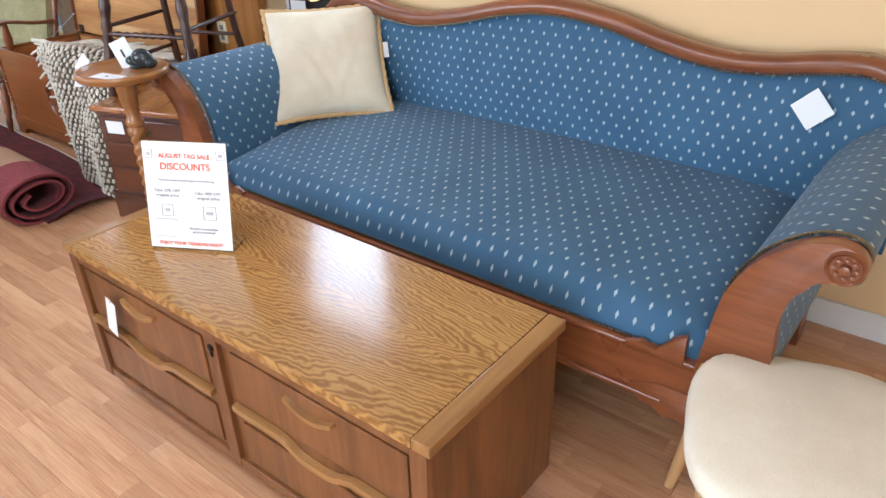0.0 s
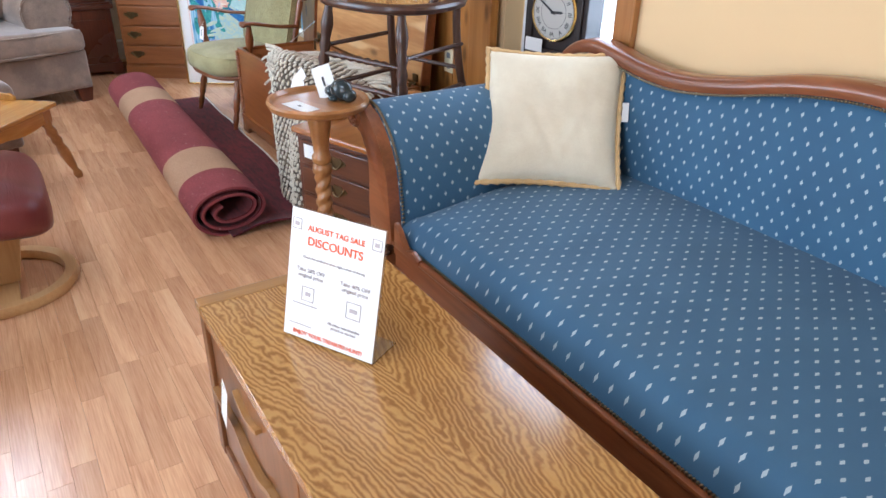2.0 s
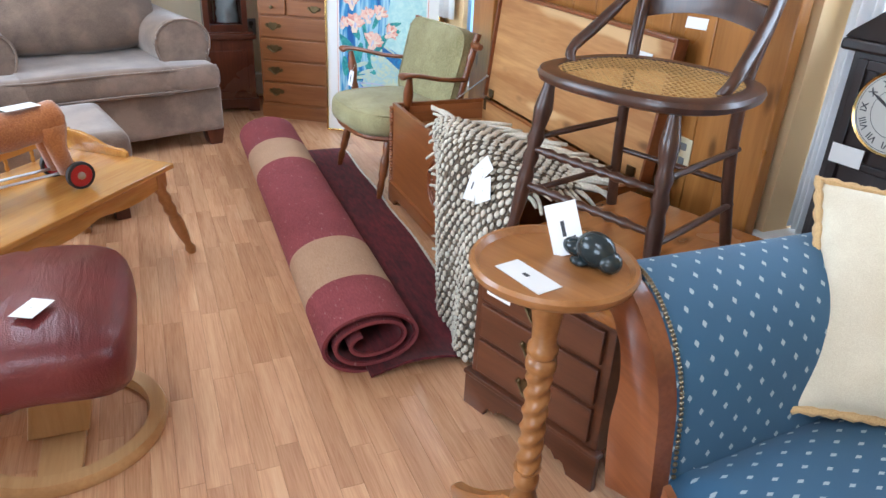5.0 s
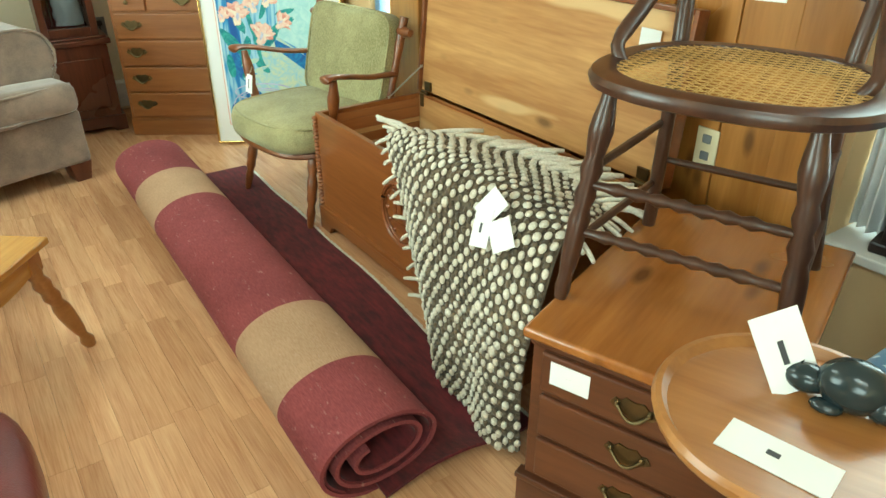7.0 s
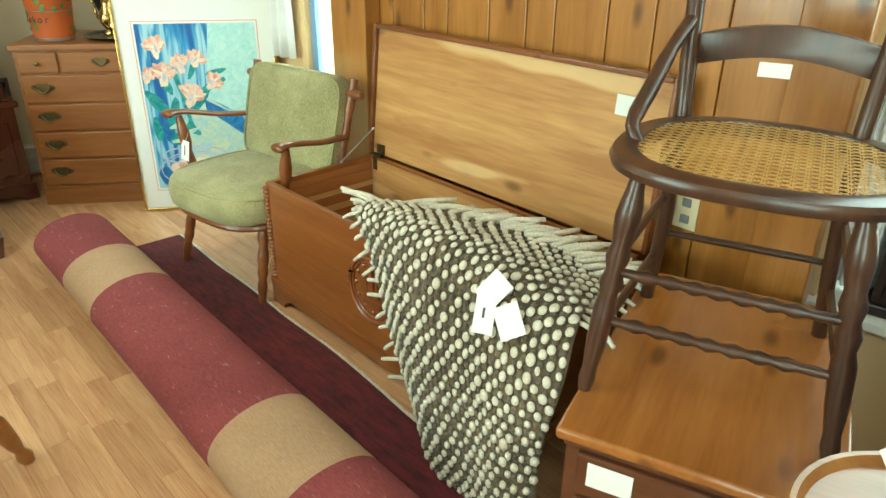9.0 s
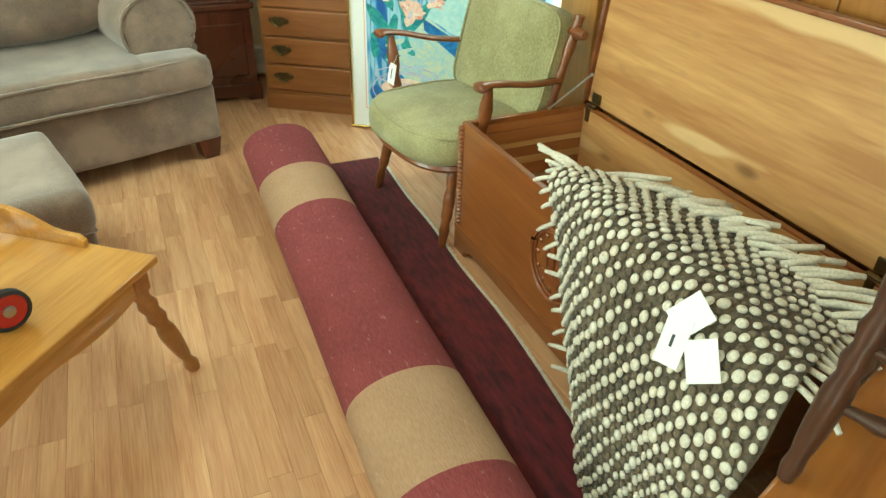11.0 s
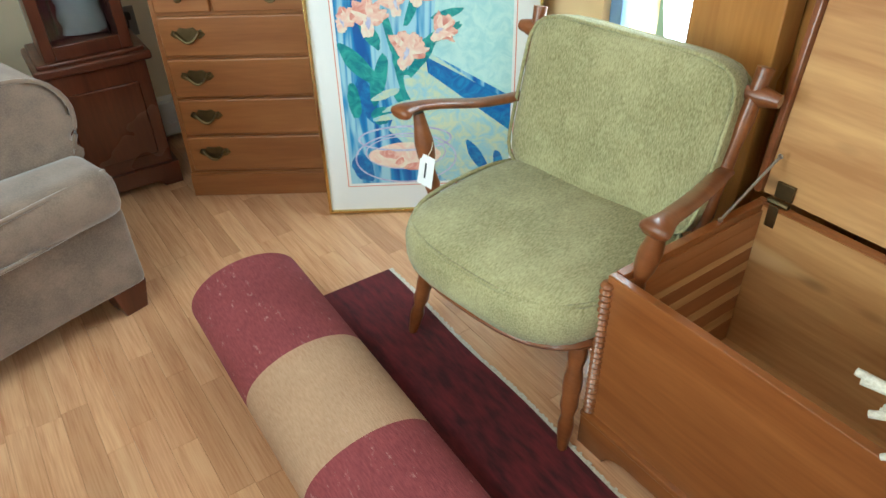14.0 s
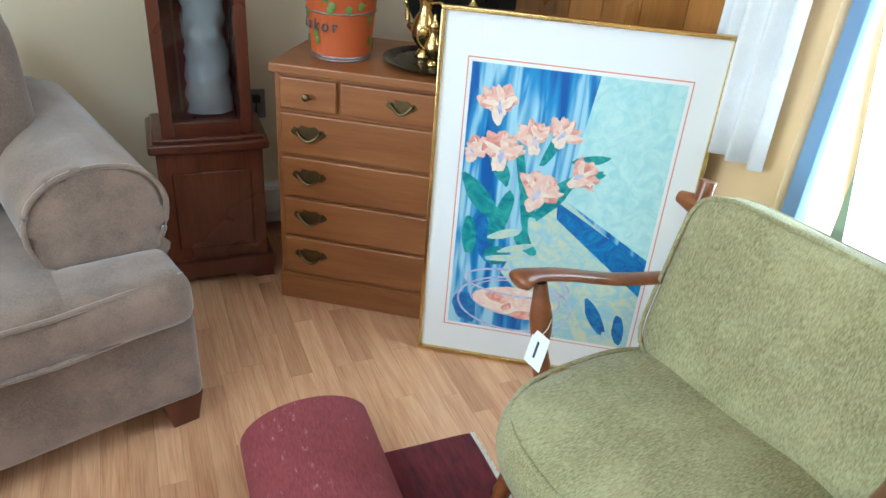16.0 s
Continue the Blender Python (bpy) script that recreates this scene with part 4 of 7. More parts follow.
def make_stand():
    t = thing("pedestal_table", fitted((-2.41, 1.13), (-2.345, 1.083), -2.9, 1.025) @ pose(-2.415, 1.132, -0.015, 0, 0, 25), "small round oak pedestal table with twisted post", "side table")
    bm = bmesh.new()
    put_lathe(bm, [(0.02, 0.785), (0.135, 0.787), (0.150, 0.793), (0.154, 0.800), (0.157, 0.810), (0.153, 0.818), (0.146, 0.818), (0.138, 0.806), (0.02, 0.805)], seg=48)
    part(t, "round_top", to_mesh(bm, "round_top", PEDESTAL))
    bm = bmesh.new()
    prof = [(0.022, 0.14), (0.030, 0.17), (0.034, 0.20), (0.030, 0.235), (0.020, 0.265), (0.028, 0.275), (0.028, 0.295), (0.022, 0.31)]
    put_lathe(bm, prof, seg=20)
    put_lathe(bm, [(0.022, 0.31), (0.030, 0.32)], seg=20)
    # twisted shaft
    n, seg = 60, 20
    rings = []
    for i in range(n + 1):
        z = 0.31 + 0.27 * i / n
        base = 0.025
        rings.append([bm.verts.new(((base + 0.0032 * math.cos(2 * (a - z * 75))) * math.cos(a), (base + 0.0032 * math.cos(2 * (a - z * 75))) * math.sin(a), z)) for a in (2 * math.pi * j / seg for j in range(seg))])
    for a, b in zip(rings, rings[1:]):
        for j in range(seg):
            bm.faces.new((a[j], a[(j + 1) % seg], b[(j + 1) % seg], b[j]))
    put_lathe(bm, [(0.030, 0.575), (0.032, 0.585), (0.030, 0.60), (0.024, 0.605), (0.031, 0.615), (0.031, 0.63), (0.024, 0.64), (0.027, 0.68), (0.036, 0.74), (0.040, 0.786)], seg=20)
    part(t, "twisted_post", to_mesh(bm, "twisted_post", PEDESTAL, 60), label="spiral-turned oak post")
    for i in range(3):
        bm = bmesh.new()
        out = [(px * 1.22, pz + 0.015) for px, pz in [(0.018, 0.20), (0.05, 0.185), (0.10, 0.115), (0.15, 0.075), (0.19, 0.065), (0.205, 0.045), (0.20, 0.02), (0.185, 0.0), (0.165, 0.012), (0.155, 0.035), (0.12, 0.045), (0.07, 0.08), (0.018, 0.11)]]
        put_prism(bm, out, -0.013, 0.013, "y", 0.006)
        part(t, "foot", to_mesh(bm, "foot", PEDESTAL), pose(0, 0, 0, 0, 0, 120 * i + 170))
    tag_card("price_tag", fitted((-2.41, 1.13), (-2.345, 1.083), -2.9, 1.025) @ pose(-2.385, 1.065, 0.7912, 0, 0, 15), 0.12, 0.055, "white paper tag lying on the small round table", 0.15)
    g = tag_card("price_tag", fitted((-2.41, 1.13), (-2.345, 1.083), -2.9, 1.025) @ pose(-2.465, 1.175, 0.837, 66, 0, 52) @ pose(0, 0, 0, 0, 0, 22), 0.06, 0.10, "white paper tag propped against the stone figure", 0.3)
    bm = bmesh.new()
    put_ball(bm, (0, 0, 0.034), 0.034, 3, (1.2, 0.85, 1.0))
    put_ball(bm, (-0.050, 0.005, 0.020), 0.022, 2, (1.3, 0.9, 0.85))
    put_ball(bm, (0.035, 0.0, 0.022), 0.022, 2, (1.0, 1.1, 0.95))
    put_tube(bm, [(-0.055, 0.01, 0.03), (-0.075, 0.02, 0.024), (-0.085, 0.005, 0.012)], [0.010, 0.008, 0.004], 8)
    put_ball(bm, (-0.02, -0.02, 0.008), 0.012, 2, (1.6, 1, 0.7))
    for v in bm.verts:
        v.co.z = max(0.0, v.co.z)
    solo("stone_figurine", to_mesh(bm, "stone_figurine", STONE, 60), fitted((-2.41, 1.13), (-2.345, 1.083), -2.9, 1.025) @ pose(-2.39, 1.20, 0.7912, 0, 0, 20), "small polished dark stone animal figurine on the round table", "figurine")


make_stand()

# ---- pine end table with three drawers ----
CH = pose(-2.955, 1.23, 0, 0, 0, 19.5) @ Matrix.Diagonal((1.05, 1.05, 1.137, 1))


def make_drawer_table():
    t = thing("drawer_chest", CH, "antique pine end table with three drawers and brass pulls", "drawer chest")
    W, D, H = 0.46, 0.72, 0.475
    bm = bmesh.new()
    put_box(bm, -0.015, -0.012, H - 0.024, W + 0.015, D, H, 0.008, 3)
    part(t, "top", to_mesh(bm, "top", PINE_TOP), label="glossy honey pine top")
    bm = bmesh.new()
    put_box(bm, 0.004, 0.006, 0.10, W - 0.004, D - 0.015, H - 0.025, 0.003)
    put_box(bm, 0.0, 0.0, H - 0.038, W, D - 0.01, H - 0.024, 0.004)
    part(t, "case", to_mesh(bm, "case", DARKDRAWER))
    bm = bmesh.new()
    foot = [(-0.008, 0.105), (-0.008, 0), (0.075, 0), (0.085, 0.03), (0.10, 0.035), (0.115, 0.022), (0.13, 0.045), (0.17, 0.052), (W / 2, 0.05), (W - 0.17, 0.052), (W - 0.13, 0.045), (W - 0.115, 0.022), (W - 0.10, 0.035), (W - 0.085, 0.03), (W - 0.075, 0), (W + 0.008, 0), (W + 0.008, 0.105)]
    put_prism(bm, foot, -0.008, 0.012, "y", 0.003)
    put_prism(bm, [(0.012, 0.105), (0.012, 0), (0.09, 0), (0.11, 0.04), (D - 0.12, 0.045), (D - 0.10, 0), (D - 0.02, 0), (D - 0.02, 0.105)], -0.008, 0.012, "x", 0.003)
    put_box(bm, -0.012, -0.013, 0.098, W + 0.012, 0.02, 0.112, 0.004)
    part(t, "bracket_base", to_mesh(bm, "bracket_base", DARKDRAWER), label="scalloped bracket base")
    for z0, z1 in ((0.125, 0.222), (0.234, 0.331), (0.343, 0.432)):
        bm = bmesh.new()
        put_box(bm, 0.03, -0.006, z0, W - 0.03, 0.008, z1, 0.005)
        d = part(t, "drawer", to_mesh(bm, "drawer", DARKDRAWER))
        bail_pull(d, W / 2, -0.006, (z0 + z1) / 2, 1.15)
    g = tag_card("price_tag", CH @ pose(0.095, -0.0068, 0.395, 90), 0.085, 0.05, "paper label stuck on the drawer front", 0.0)


make_drawer_table()

# ---- cane-seated side chair standing on the drawer chest ----


def make_cane_chair():
    t = thing("cane_chair", pose(-2.86, 1.635, 0.5405, 0, 0, 20) @ Matrix.Diagonal((1.07, 1.07, 1, 1)), "dark walnut chair with woven cane seat on the drawer chest", "chair")
    SH = 0.475
    legs = [((-0.215, -0.20), (-0.175, -0.15)), ((0.215, -0.20), (0.175, -0.15))]
    for (fx, fy), (tx, ty) in legs:
        bm = bmesh.new()
        put_bar(bm, (fx, fy, 0), (tx, ty, SH - 0.012), [0.012, 0.0165, 0.014, 0.017, 0.019, 0.020, 0.021, 0.021, 0.016, 0.022, 0.016, 0.0225, 0.017, 0.021, 0.024, 0.021, 0.016, 0.014])
        part(t, "front_leg", to_mesh(bm, "front_leg", WALNUT))
    for s in (-1, 1):
        bm = bmesh.new()
        put_tube(bm, curve_points([(s * 0.19, 0.235, 0), (s * 0.17, 0.19, 0.25), (s * 0.165, 0.18, SH), (s * 0.175, 0.21, 0.63), (s * 0.19, 0.27, 0.86)], 20), [0.016] * 10 + [0.018] * 11, 10)
        part(t, "back_post", to_mesh(bm, "back_post", WALNUT))
        bm = bmesh.new()
        put_tube(bm, curve_points([(s * 0.205, -0.03, SH + 0.005), (s * 0.225, -0.015, SH + 0.045), (s * 0.215, 0.06, SH + 0.10), (s * 0.20, 0.15, SH + 0.17), (s * 0.182, 0.215, SH + 0.22)], 18), [0.014] * 6 + [0.0165] * 7 + [0.014] * 6, 10)
        part(t, "hip_bracket", to_mesh(bm, "hip_bracket", WALNUT), label="curved dark arm bracket")
    beads = [0.008, 0.009, 0.010] + [0.0145, 0.0085] * 7 + [0.010, 0.009, 0.008]
    for z in (0.165, 0.27):
        k = z / SH
        bm = bmesh.new()
        put_bar(bm, (-0.215 + 0.04 * k, -0.20 + 0.05 * k, z), (0.215 - 0.04 * k, -0.20 + 0.05 * k, z), beads, 12)
        part(t, "turned_rung", to_mesh(bm, "turned_rung", WALNUT, 60))
    for s in (-1, 1):
        for z in (0.135, 0.30):
            k = z / SH
            bm = bmesh.new()
            put_bar(bm, (s * (0.215 - 0.04 * k), -0.20 + 0.05 * k, z), (s * (0.19 - 0.02 * k), 0.235 - 0.05 * k, z), [0.008, 0.0095, 0.0095, 0.008], 10)
            part(t, "side_rung", to_mesh(bm, "side_rung", WALNUT))
    bm = bmesh.new()
    put_bar(bm, (-0.175, 0.205, 0.2), (0.175, 0.205, 0.2), [0.008, 0.009, 0.009, 0.008], 10)
    part(t, "back_rung", to_mesh(bm, "back_rung", WALNUT))

    def rim(a, r):
        c, s = math.cos(a), math.sin(a)
        k = (abs(c) ** 2.6 + abs(s) ** 2.6) ** (-1 / 2.6)
        return Vector(((0.262 + 0.012 * -s) * r * k * c + 0.012, 0.235 * r * k * s, 0))
    bm = bmesh.new()
    seg = 56
    sec = [(0.80, 0.008), (0.82, 0.020), (0.90, 0.0225), (0.98, 0.017), (1.0, 0.006), (0.985, -0.008), (0.93, -0.014), (0.80, -0.012)]
    rings = [[bm.verts.new(rim(2 * math.pi * i / seg, r) + Vector((0, 0, SH + h))) for i in range(seg)] for r, h in sec]
    for a, b in zip(rings, rings[1:] + rings[:1]):
        for i in range(seg):
            bm.faces.new((a[i], a[(i + 1) % seg], b[(i + 1) % seg], b[i]))
    part(t, "seat_frame", to_mesh(bm, "seat_frame", WALNUT))
    cane = cloth("cane_strand", (0.48, 0.27, 0.07), (0.68, 0.44, 0.16), 300.0, rough=0.5, bump=0.2, sheen=0.0)
    # woven cane: pairs of strands both ways and two diagonals, clipped to the rim
    bm = bmesh.new()

    def strand(p, d, lift):
        d = Vector(d).normalized()
        hits = []
        for k in range(-60, 61):
            q = Vector(p) + d * (k * 0.008)
            a = math.atan2(q.y / 0.235, q.x / 0.262)
            if q.length < rim(a, 0.82).length:
                hits.append(q)
        if len(hits) > 1:
            s = Vector((-d.y, d.x, 0)) * 0.0008
            a, b = hits[0] - d * 0.006, hits[-1] + d * 0.006
            z = SH + 0.016 + lift
            vs = [bm.verts.new((p.x, p.y, z)) for p in (a - s, b - s, b + s, a + s)]
            bm.faces.new(vs)
    for i in range(-20, 21):
        for o in (-0.0022, 0.0022):
            strand((i * 0.0205 + o, 0, 0), (0, 1, 0), 0.0)
            strand((0, i * 0.0205 + o, 0), (1, 0, 0), 0.0008)
    for i in range(-38, 39):
        strand((i * 0.0205 + 0.01025, 0, 0), (1, 1, 0), 0.0016)
        strand((i * 0.0205 + 0.01025, 0, 0), (1, -1, 0), 0.0024)
    thicken(bm, 0.0006)
    tagged(part(t, "cane_webbing", to_mesh(bm, "cane_webbing", cane, 0), label="natural woven cane webbing"), kind="stuff")
    bm = bmesh.new()
    put_prism(bm, [(-0.17 + 0.34 * i / 16, 0.665 + 0.03 * math.sin(math.pi * i / 16)) for i in range(17)] + [(0.17 - 0.34 * i / 16, 0.60 + 0.03 * math.sin(math.pi * i / 16)) for i in range(17)], 0.215, 0.237, "y", 0.004)
    put_prism(bm, [(-0.20 + 0.40 * i / 16, 0.875 + 0.03 * math.sin(math.pi * i / 16)) for i in range(17)] + [(0.20 - 0.40 * i / 16, 0.775 + 0.02 * math.sin(math.pi * i / 16)) for i in range(17)], 0.262, 0.288, "y", 0.005)
    part(t, "back_slat", to_mesh(bm, "back_slat", WALNUT))
    tag_card("price_tag", t.matrix_world @ pose(-0.01, 0.212, 0.605, 80, 0, 0), 0.06, 0.03, "white paper tag tied to the chair back", 0.0)


make_cane_chair()

# ---- rolled rug with its loose end lying pile up ----


def make_rug():
    t = thing("rolled_rug", fitted((-4.433, 1.24), (-4.36, 1.172), -1.5, 1.056), "rolled burgundy and tan striped rug, loose end pile up", "rug")
    X0, X1, CY, R, FLAT = -5.53, -3.335, 1.105, 0.158, 0.67
    spans = [(X0, -5.13, RUG_RED), (-5.13, -4.82, RUG_TAN), (-4.82, -3.90, RUG_RED), (-3.90, -3.585, RUG_TAN), (-3.585, X1, RUG_RED)]
    turns, n = 2.35, 150

    def spiral(s):
        """s from 0 (centre) to 1 (outer end, lying on the floor)."""
        a = -math.pi / 2 - (1 - s) * turns * 2 * math.pi
        r = R * (0.30 + 0.70 * s ** 0.75)
        wob = 1 + 0.16 * (1 - s) * math.sin(a * 2 + 0.6)
        return Vector((0, CY + r * wob * math.cos(a), R * FLAT + 0.004 + r * wob * math.sin(a) * FLAT))
    for a0, a1, mat in spans:
        bm = bmesh.new()
        nx = max(4, int((a1 - a0) / 0.08))
        put_sheet(bm, lambda u, v: spiral(v) + Vector((a0 + (a1 - a0) * u, 0.004 * noise.noise((a0 + (a1 - a0) * u, v * 9, 0)), 0.004 * noise.noise((a0 + u * (a1 - a0) * 1.7, v * 7, 5)))), nx, n)
        thicken(bm, 0.010)
        part(t, "rolled_band", to_mesh(bm, "rolled_band", mat, 60), label=("burgundy" if mat is RUG_RED else "tan") + " woven rug backing")
    # pile seen at the rolled ends
    bm = bmesh.new()
    put_sheet(bm, lambda u, v: spiral(0.02 + 0.93 * v) * 1.0 + Vector((X0 + 0.004 + (X1 - X0 - 0.008) * u, 0, 0)) + (Vector((0, CY, R * FLAT)) - Vector((0, spiral(0.02 + 0.93 * v).y, spiral(0.02 + 0.93 * v).z))).normalized() * 0.006, 6, n)
    thicken(bm, 0.006)
    part(t, "pile_side", to_mesh(bm, "pile_side", RUG_PILE, 60))
    bm = bmesh.new()

    def flap(u, v):
        x = X0 + 0.03 + (X1 - X0 + 0.01) * u
        y = CY - 0.02 + (0.44 + 0.03 * noise.noise((x * 2, 0, 1))) * v
        z = 0.010 + 0.012 * max(0, noise.noise((x * 3, y * 8, 2))) * (1 - v)
        if u > 0.93 and v < 0.8:
            z += 0.035 * ((u - 0.93) / 0.07) ** 2 * math.sin(math.pi * v / 0.8)
        return Vector((x, y, z))
    put_sheet(bm, flap, 60, 16)
    thicken(bm, 0.008)
    part(t, "loose_end", to_mesh(bm, "loose_end", RUG_PILE, 60), label="deep red pile")
    bm = bmesh.new()
    for i in range(330):
        u = i / 329
        p = flap(u, 1.0)
        put_box(bm, p.x - 0.003, p.y - 0.002, 0.001, p.x + 0.003, p.y + 0.010 + 0.006 * random.random(), 0.007)
    tagged(part(t, "edge_binding", to_mesh(bm, "edge_binding", WOOL, 0), label="off-white bound edge"), kind="stuff")


make_rug()

# ---- cedar chest with its lid open ----
TX0, TX1, TY0, TY1, TH = -4.612, -3.31, 1.53, 2.04, 0.517


def make_trunk():
    t = thing("cedar_chest", pose(0, 0, 0), "open cedar chest with raised lid and round carved front medallion", "chest")
    bm = bmesh.new()
    e = 0.022
    put_box(bm, TX0, TY0, 0.06, TX1, TY0 + e, TH, 0.003)
    put_box(bm, TX0, TY1 - e, 0.06, TX1, TY1, TH, 0.003)
    put_box(bm, TX0, TY0 + e, 0.06, TX0 + e, TY1 - e, TH, 0.003)
    put_box(bm, TX1 - e, TY0 + e, 0.06, TX1, TY1 - e, TH, 0.003)
    part(t, "body", to_mesh(bm, "body", CEDAR))
    bm = bmesh.new()
    put_box(bm, TX0 + e, TY0 + e, 0.08, TX1 - e, TY1 - e, 0.095)
    put_box(bm, TX0 + e, TY0 + e, 0.096, TX1 - e, TY0 + e + 0.004, TH - 0.015)
    put_box(bm, TX0 + e, TY1 - e - 0.004, 0.096, TX1 - e, TY1 - e, TH - 0.008)
    part(t, "cedar_lining", to_mesh(bm, "cedar_lining", CEDAR_RAW, 0), label="raw cedar lining")
    # end lining of separate slats, light and dark
    lite = wood("cedar_sapwood", (0.50, 0.27, 0.10), (0.70, 0.44, 0.20), "y", 0.5)
    red = wood("cedar_heartwood", (0.30, 0.11, 0.035), (0.44, 0.18, 0.06), "y", 0.5)
    z, i = 0.097, 0
    for h, m in ((0.07, red), (0.035, lite), (0.045, red), (0.03, lite), (0.05, red), (0.028, lite), (0.04, red), (0.022, lite), (0.05, red), (0.032, red)):
        bm = bmesh.new()
        put_box(bm, TX0 + e, TY0 + e + 0.005, z, TX0 + e + 0.005, TY1 - e - 0.005, z + h - 0.0012, 0.0008)
        part(t, "lining_slat", to_mesh(bm, "lining_slat", m))
        z += h
    bm = bmesh.new()
    L = TX1 - TX0
    base = [(TX0 - 0.012, 0.10), (TX0 - 0.012, 0), (TX0 + 0.07, 0), (TX0 + 0.085, 0.035), (TX0 + 0.13, 0.05), (TX1 - 0.13, 0.05), (TX1 - 0.085, 0.035), (TX1 - 0.07, 0), (TX1 + 0.012, 0), (TX1 + 0.012, 0.10)]
    put_prism(bm, base, TY0 - 0.012, TY0 + 0.012, "y", 0.004)
    put_prism(bm, [(TY0 + 0.013, 0.10), (TY0 + 0.013, 0), (TY0 + 0.08, 0), (TY0 + 0.11, 0.045), (TY1 - 0.11, 0.045), (TY1 - 0.08, 0), (TY1, 0), (TY1, 0.10)], TX0 - 0.012, TX0 + 0.012, "x", 0.004)
    put_prism(bm, [(TY0 + 0.013, 0.10), (TY0 + 0.013, 0), (TY0 + 0.08, 0), (TY0 + 0.11, 0.045), (TY1 - 0.11, 0.045), (TY1 - 0.08, 0), (TY1, 0), (TY1, 0.10)], TX1 - 0.012, TX1 + 0.012, "x", 0.004)
    put_box(bm, TX0 - 0.014, TY0 - 0.015, 0.095, TX1 + 0.014, TY0 + 0.01, 0.112, 0.005)
    part(t, "bracket_base", to_mesh(bm, "bracket_base", CEDAR))
    # rope-turned corner posts
    for x in (TX0 + 0.004, TX1 - 0.004):
        bm = bmesh.new()
        put_lathe(bm, [((0.016 if i % 2 else 0.011), 0.115 + 0.385 * i / 48) for i in range(49)], Matrix.Translation((x, TY0 - 0.001, 0)), 14)
        part(t, "rope_corner", to_mesh(bm, "rope_corner", CEDAR, 60), label="rope-turned corner moulding")
    # carved medallion
    cx, cz = -3.965, 0.315
    bm = bmesh.new()
    mm = Matrix.Translation((cx, TY0, cz)) @ pose(0, 0, 0, 90)
    ring = [(cx + 0.115 * math.cos(a), TY0 - 0.006, cz + 0.115 * math.sin(a)) for a in (2 * math.pi * i / 48 for i in range(49))]
    put_tube(bm, ring, [0.008 + 0.002 * (i % 2) for i in range(49)], 6)
    put_tube(bm, [(cx + 0.10 * math.cos(a), TY0 - 0.004, cz + 0.10 * math.sin(a)) for a in (2 * math.pi * i / 40 for i in range(41))], 0.004, 6)
    put_prism(bm, [(cx - 0.055, cz - 0.035), (cx - 0.035, cz - 0.06), (cx + 0.04, cz - 0.06), (cx + 0.06, cz - 0.03)], TY0 - 0.010, TY0, "y", 0.003)
    for dx, w, h in ((-0.03, 0.026, 0.07), (0.0, 0.034, 0.095), (0.032, 0.024, 0.065)):
        put_prism(bm, [(cx + dx - w / 2, cz - 0.02), (cx + dx + w / 2, cz - 0.02), (cx + dx + w / 2 - 0.004, cz - 0.02 + h / 2), (cx + dx + w * 0.3, cz - 0.02 + h), (cx + dx - w * 0.3, cz - 0.02 + h)], TY0 - 0.010, TY0, "y", 0.003)
    for i in range(12):
        a = 2 * math.pi * i / 12
        put_ball(bm, (cx + 0.087 * math.cos(a), TY0 - 0.003, cz + 0.087 * math.sin(a)), 0.010, 1, (1, 0.5, 1))
    part(t, "medallion", to_mesh(bm, "medallion", MAHOGANY), label="carved round ship medallion")
    # lid, hinged at the back, leaning on the wall
    lid = part(t, "lid", boxes_mesh("lid", CEDAR_RAW, [(TX0 - 0.004, 0.0, 0, TX1 + 0.004, 0.02, 0.50)], 0.002), pose(0, TY1 + 0.008, TH + 0.006, -5.5), label="raised lid, raw cedar inside")
    bm = bmesh.new()
    put_box(bm, TX0 - 0.022, -0.016, 0.0, TX0 - 0.005, 0.034, 0.518, 0.004)
    put_box(bm, TX1 + 0.005, -0.016, 0.0, TX1 + 0.022, 0.034, 0.518, 0.004)
    put_box(bm, TX0 - 0.004, -0.016, 0.501, TX1 + 0.004, 0.034, 0.518, 0.004)
    put_box(bm, TX0 - 0.004, 0.021, 0.0, TX1 + 0.004, 0.034, 0.50)
    part(lid, "lid_edge", to_mesh(bm, "lid_edge", MAHOGANY))
    # hinges and stays
    for x in (TX0 + 0.05, TX1 - 0.06):
        bm = bmesh.new()
        put_box(bm, x - 0.012, TY1 - e - 0.008, TH - 0.05, x + 0.012, TY1 - e - 0.004, TH + 0.006, 0.001)
        put_box(bm, x - 0.022, TY1 - e + 0.022, TH + 0.012, x + 0.022, TY1 - e + 0.030, TH + 0.05, 0.001)
        put_tube(bm, [(x - 0.025, TY1 - e + 0.01, TH + 0.006), (x + 0.025, TY1 - e + 0.01, TH + 0.006)], 0.007, 8)
        part(t, "hinge", to_mesh(bm, "hinge", BRASS), label="brass lid hinge")
    bm = bmesh.new()
    put_tube(bm, [(TX0 + 0.012, TY1 - 0.17, TH + 0.004), (TX0 + 0.022, TY1 - 0.01, TH + 0.115)], 0.0035, 8)
    put_ball(bm, (TX0 + 0.012, TY1 - 0.17, TH + 0.004), 0.007), put_ball(bm, (TX0 + 0.022, TY1 - 0.01, TH + 0.115), 0.007)
    part(t, "lid_stay", to_mesh(bm, "lid_stay", STEEL), label="steel lid stay")
    tag_card("price_tag", pose(TX1 - 0.13, TY1 + 0.039, TH + 0.42, 84.5), 0.075, 0.06, "white paper label stuck inside the raised lid", 0.0)


make_trunk()

# ---- chunky woven throw hanging over the chest's front ----


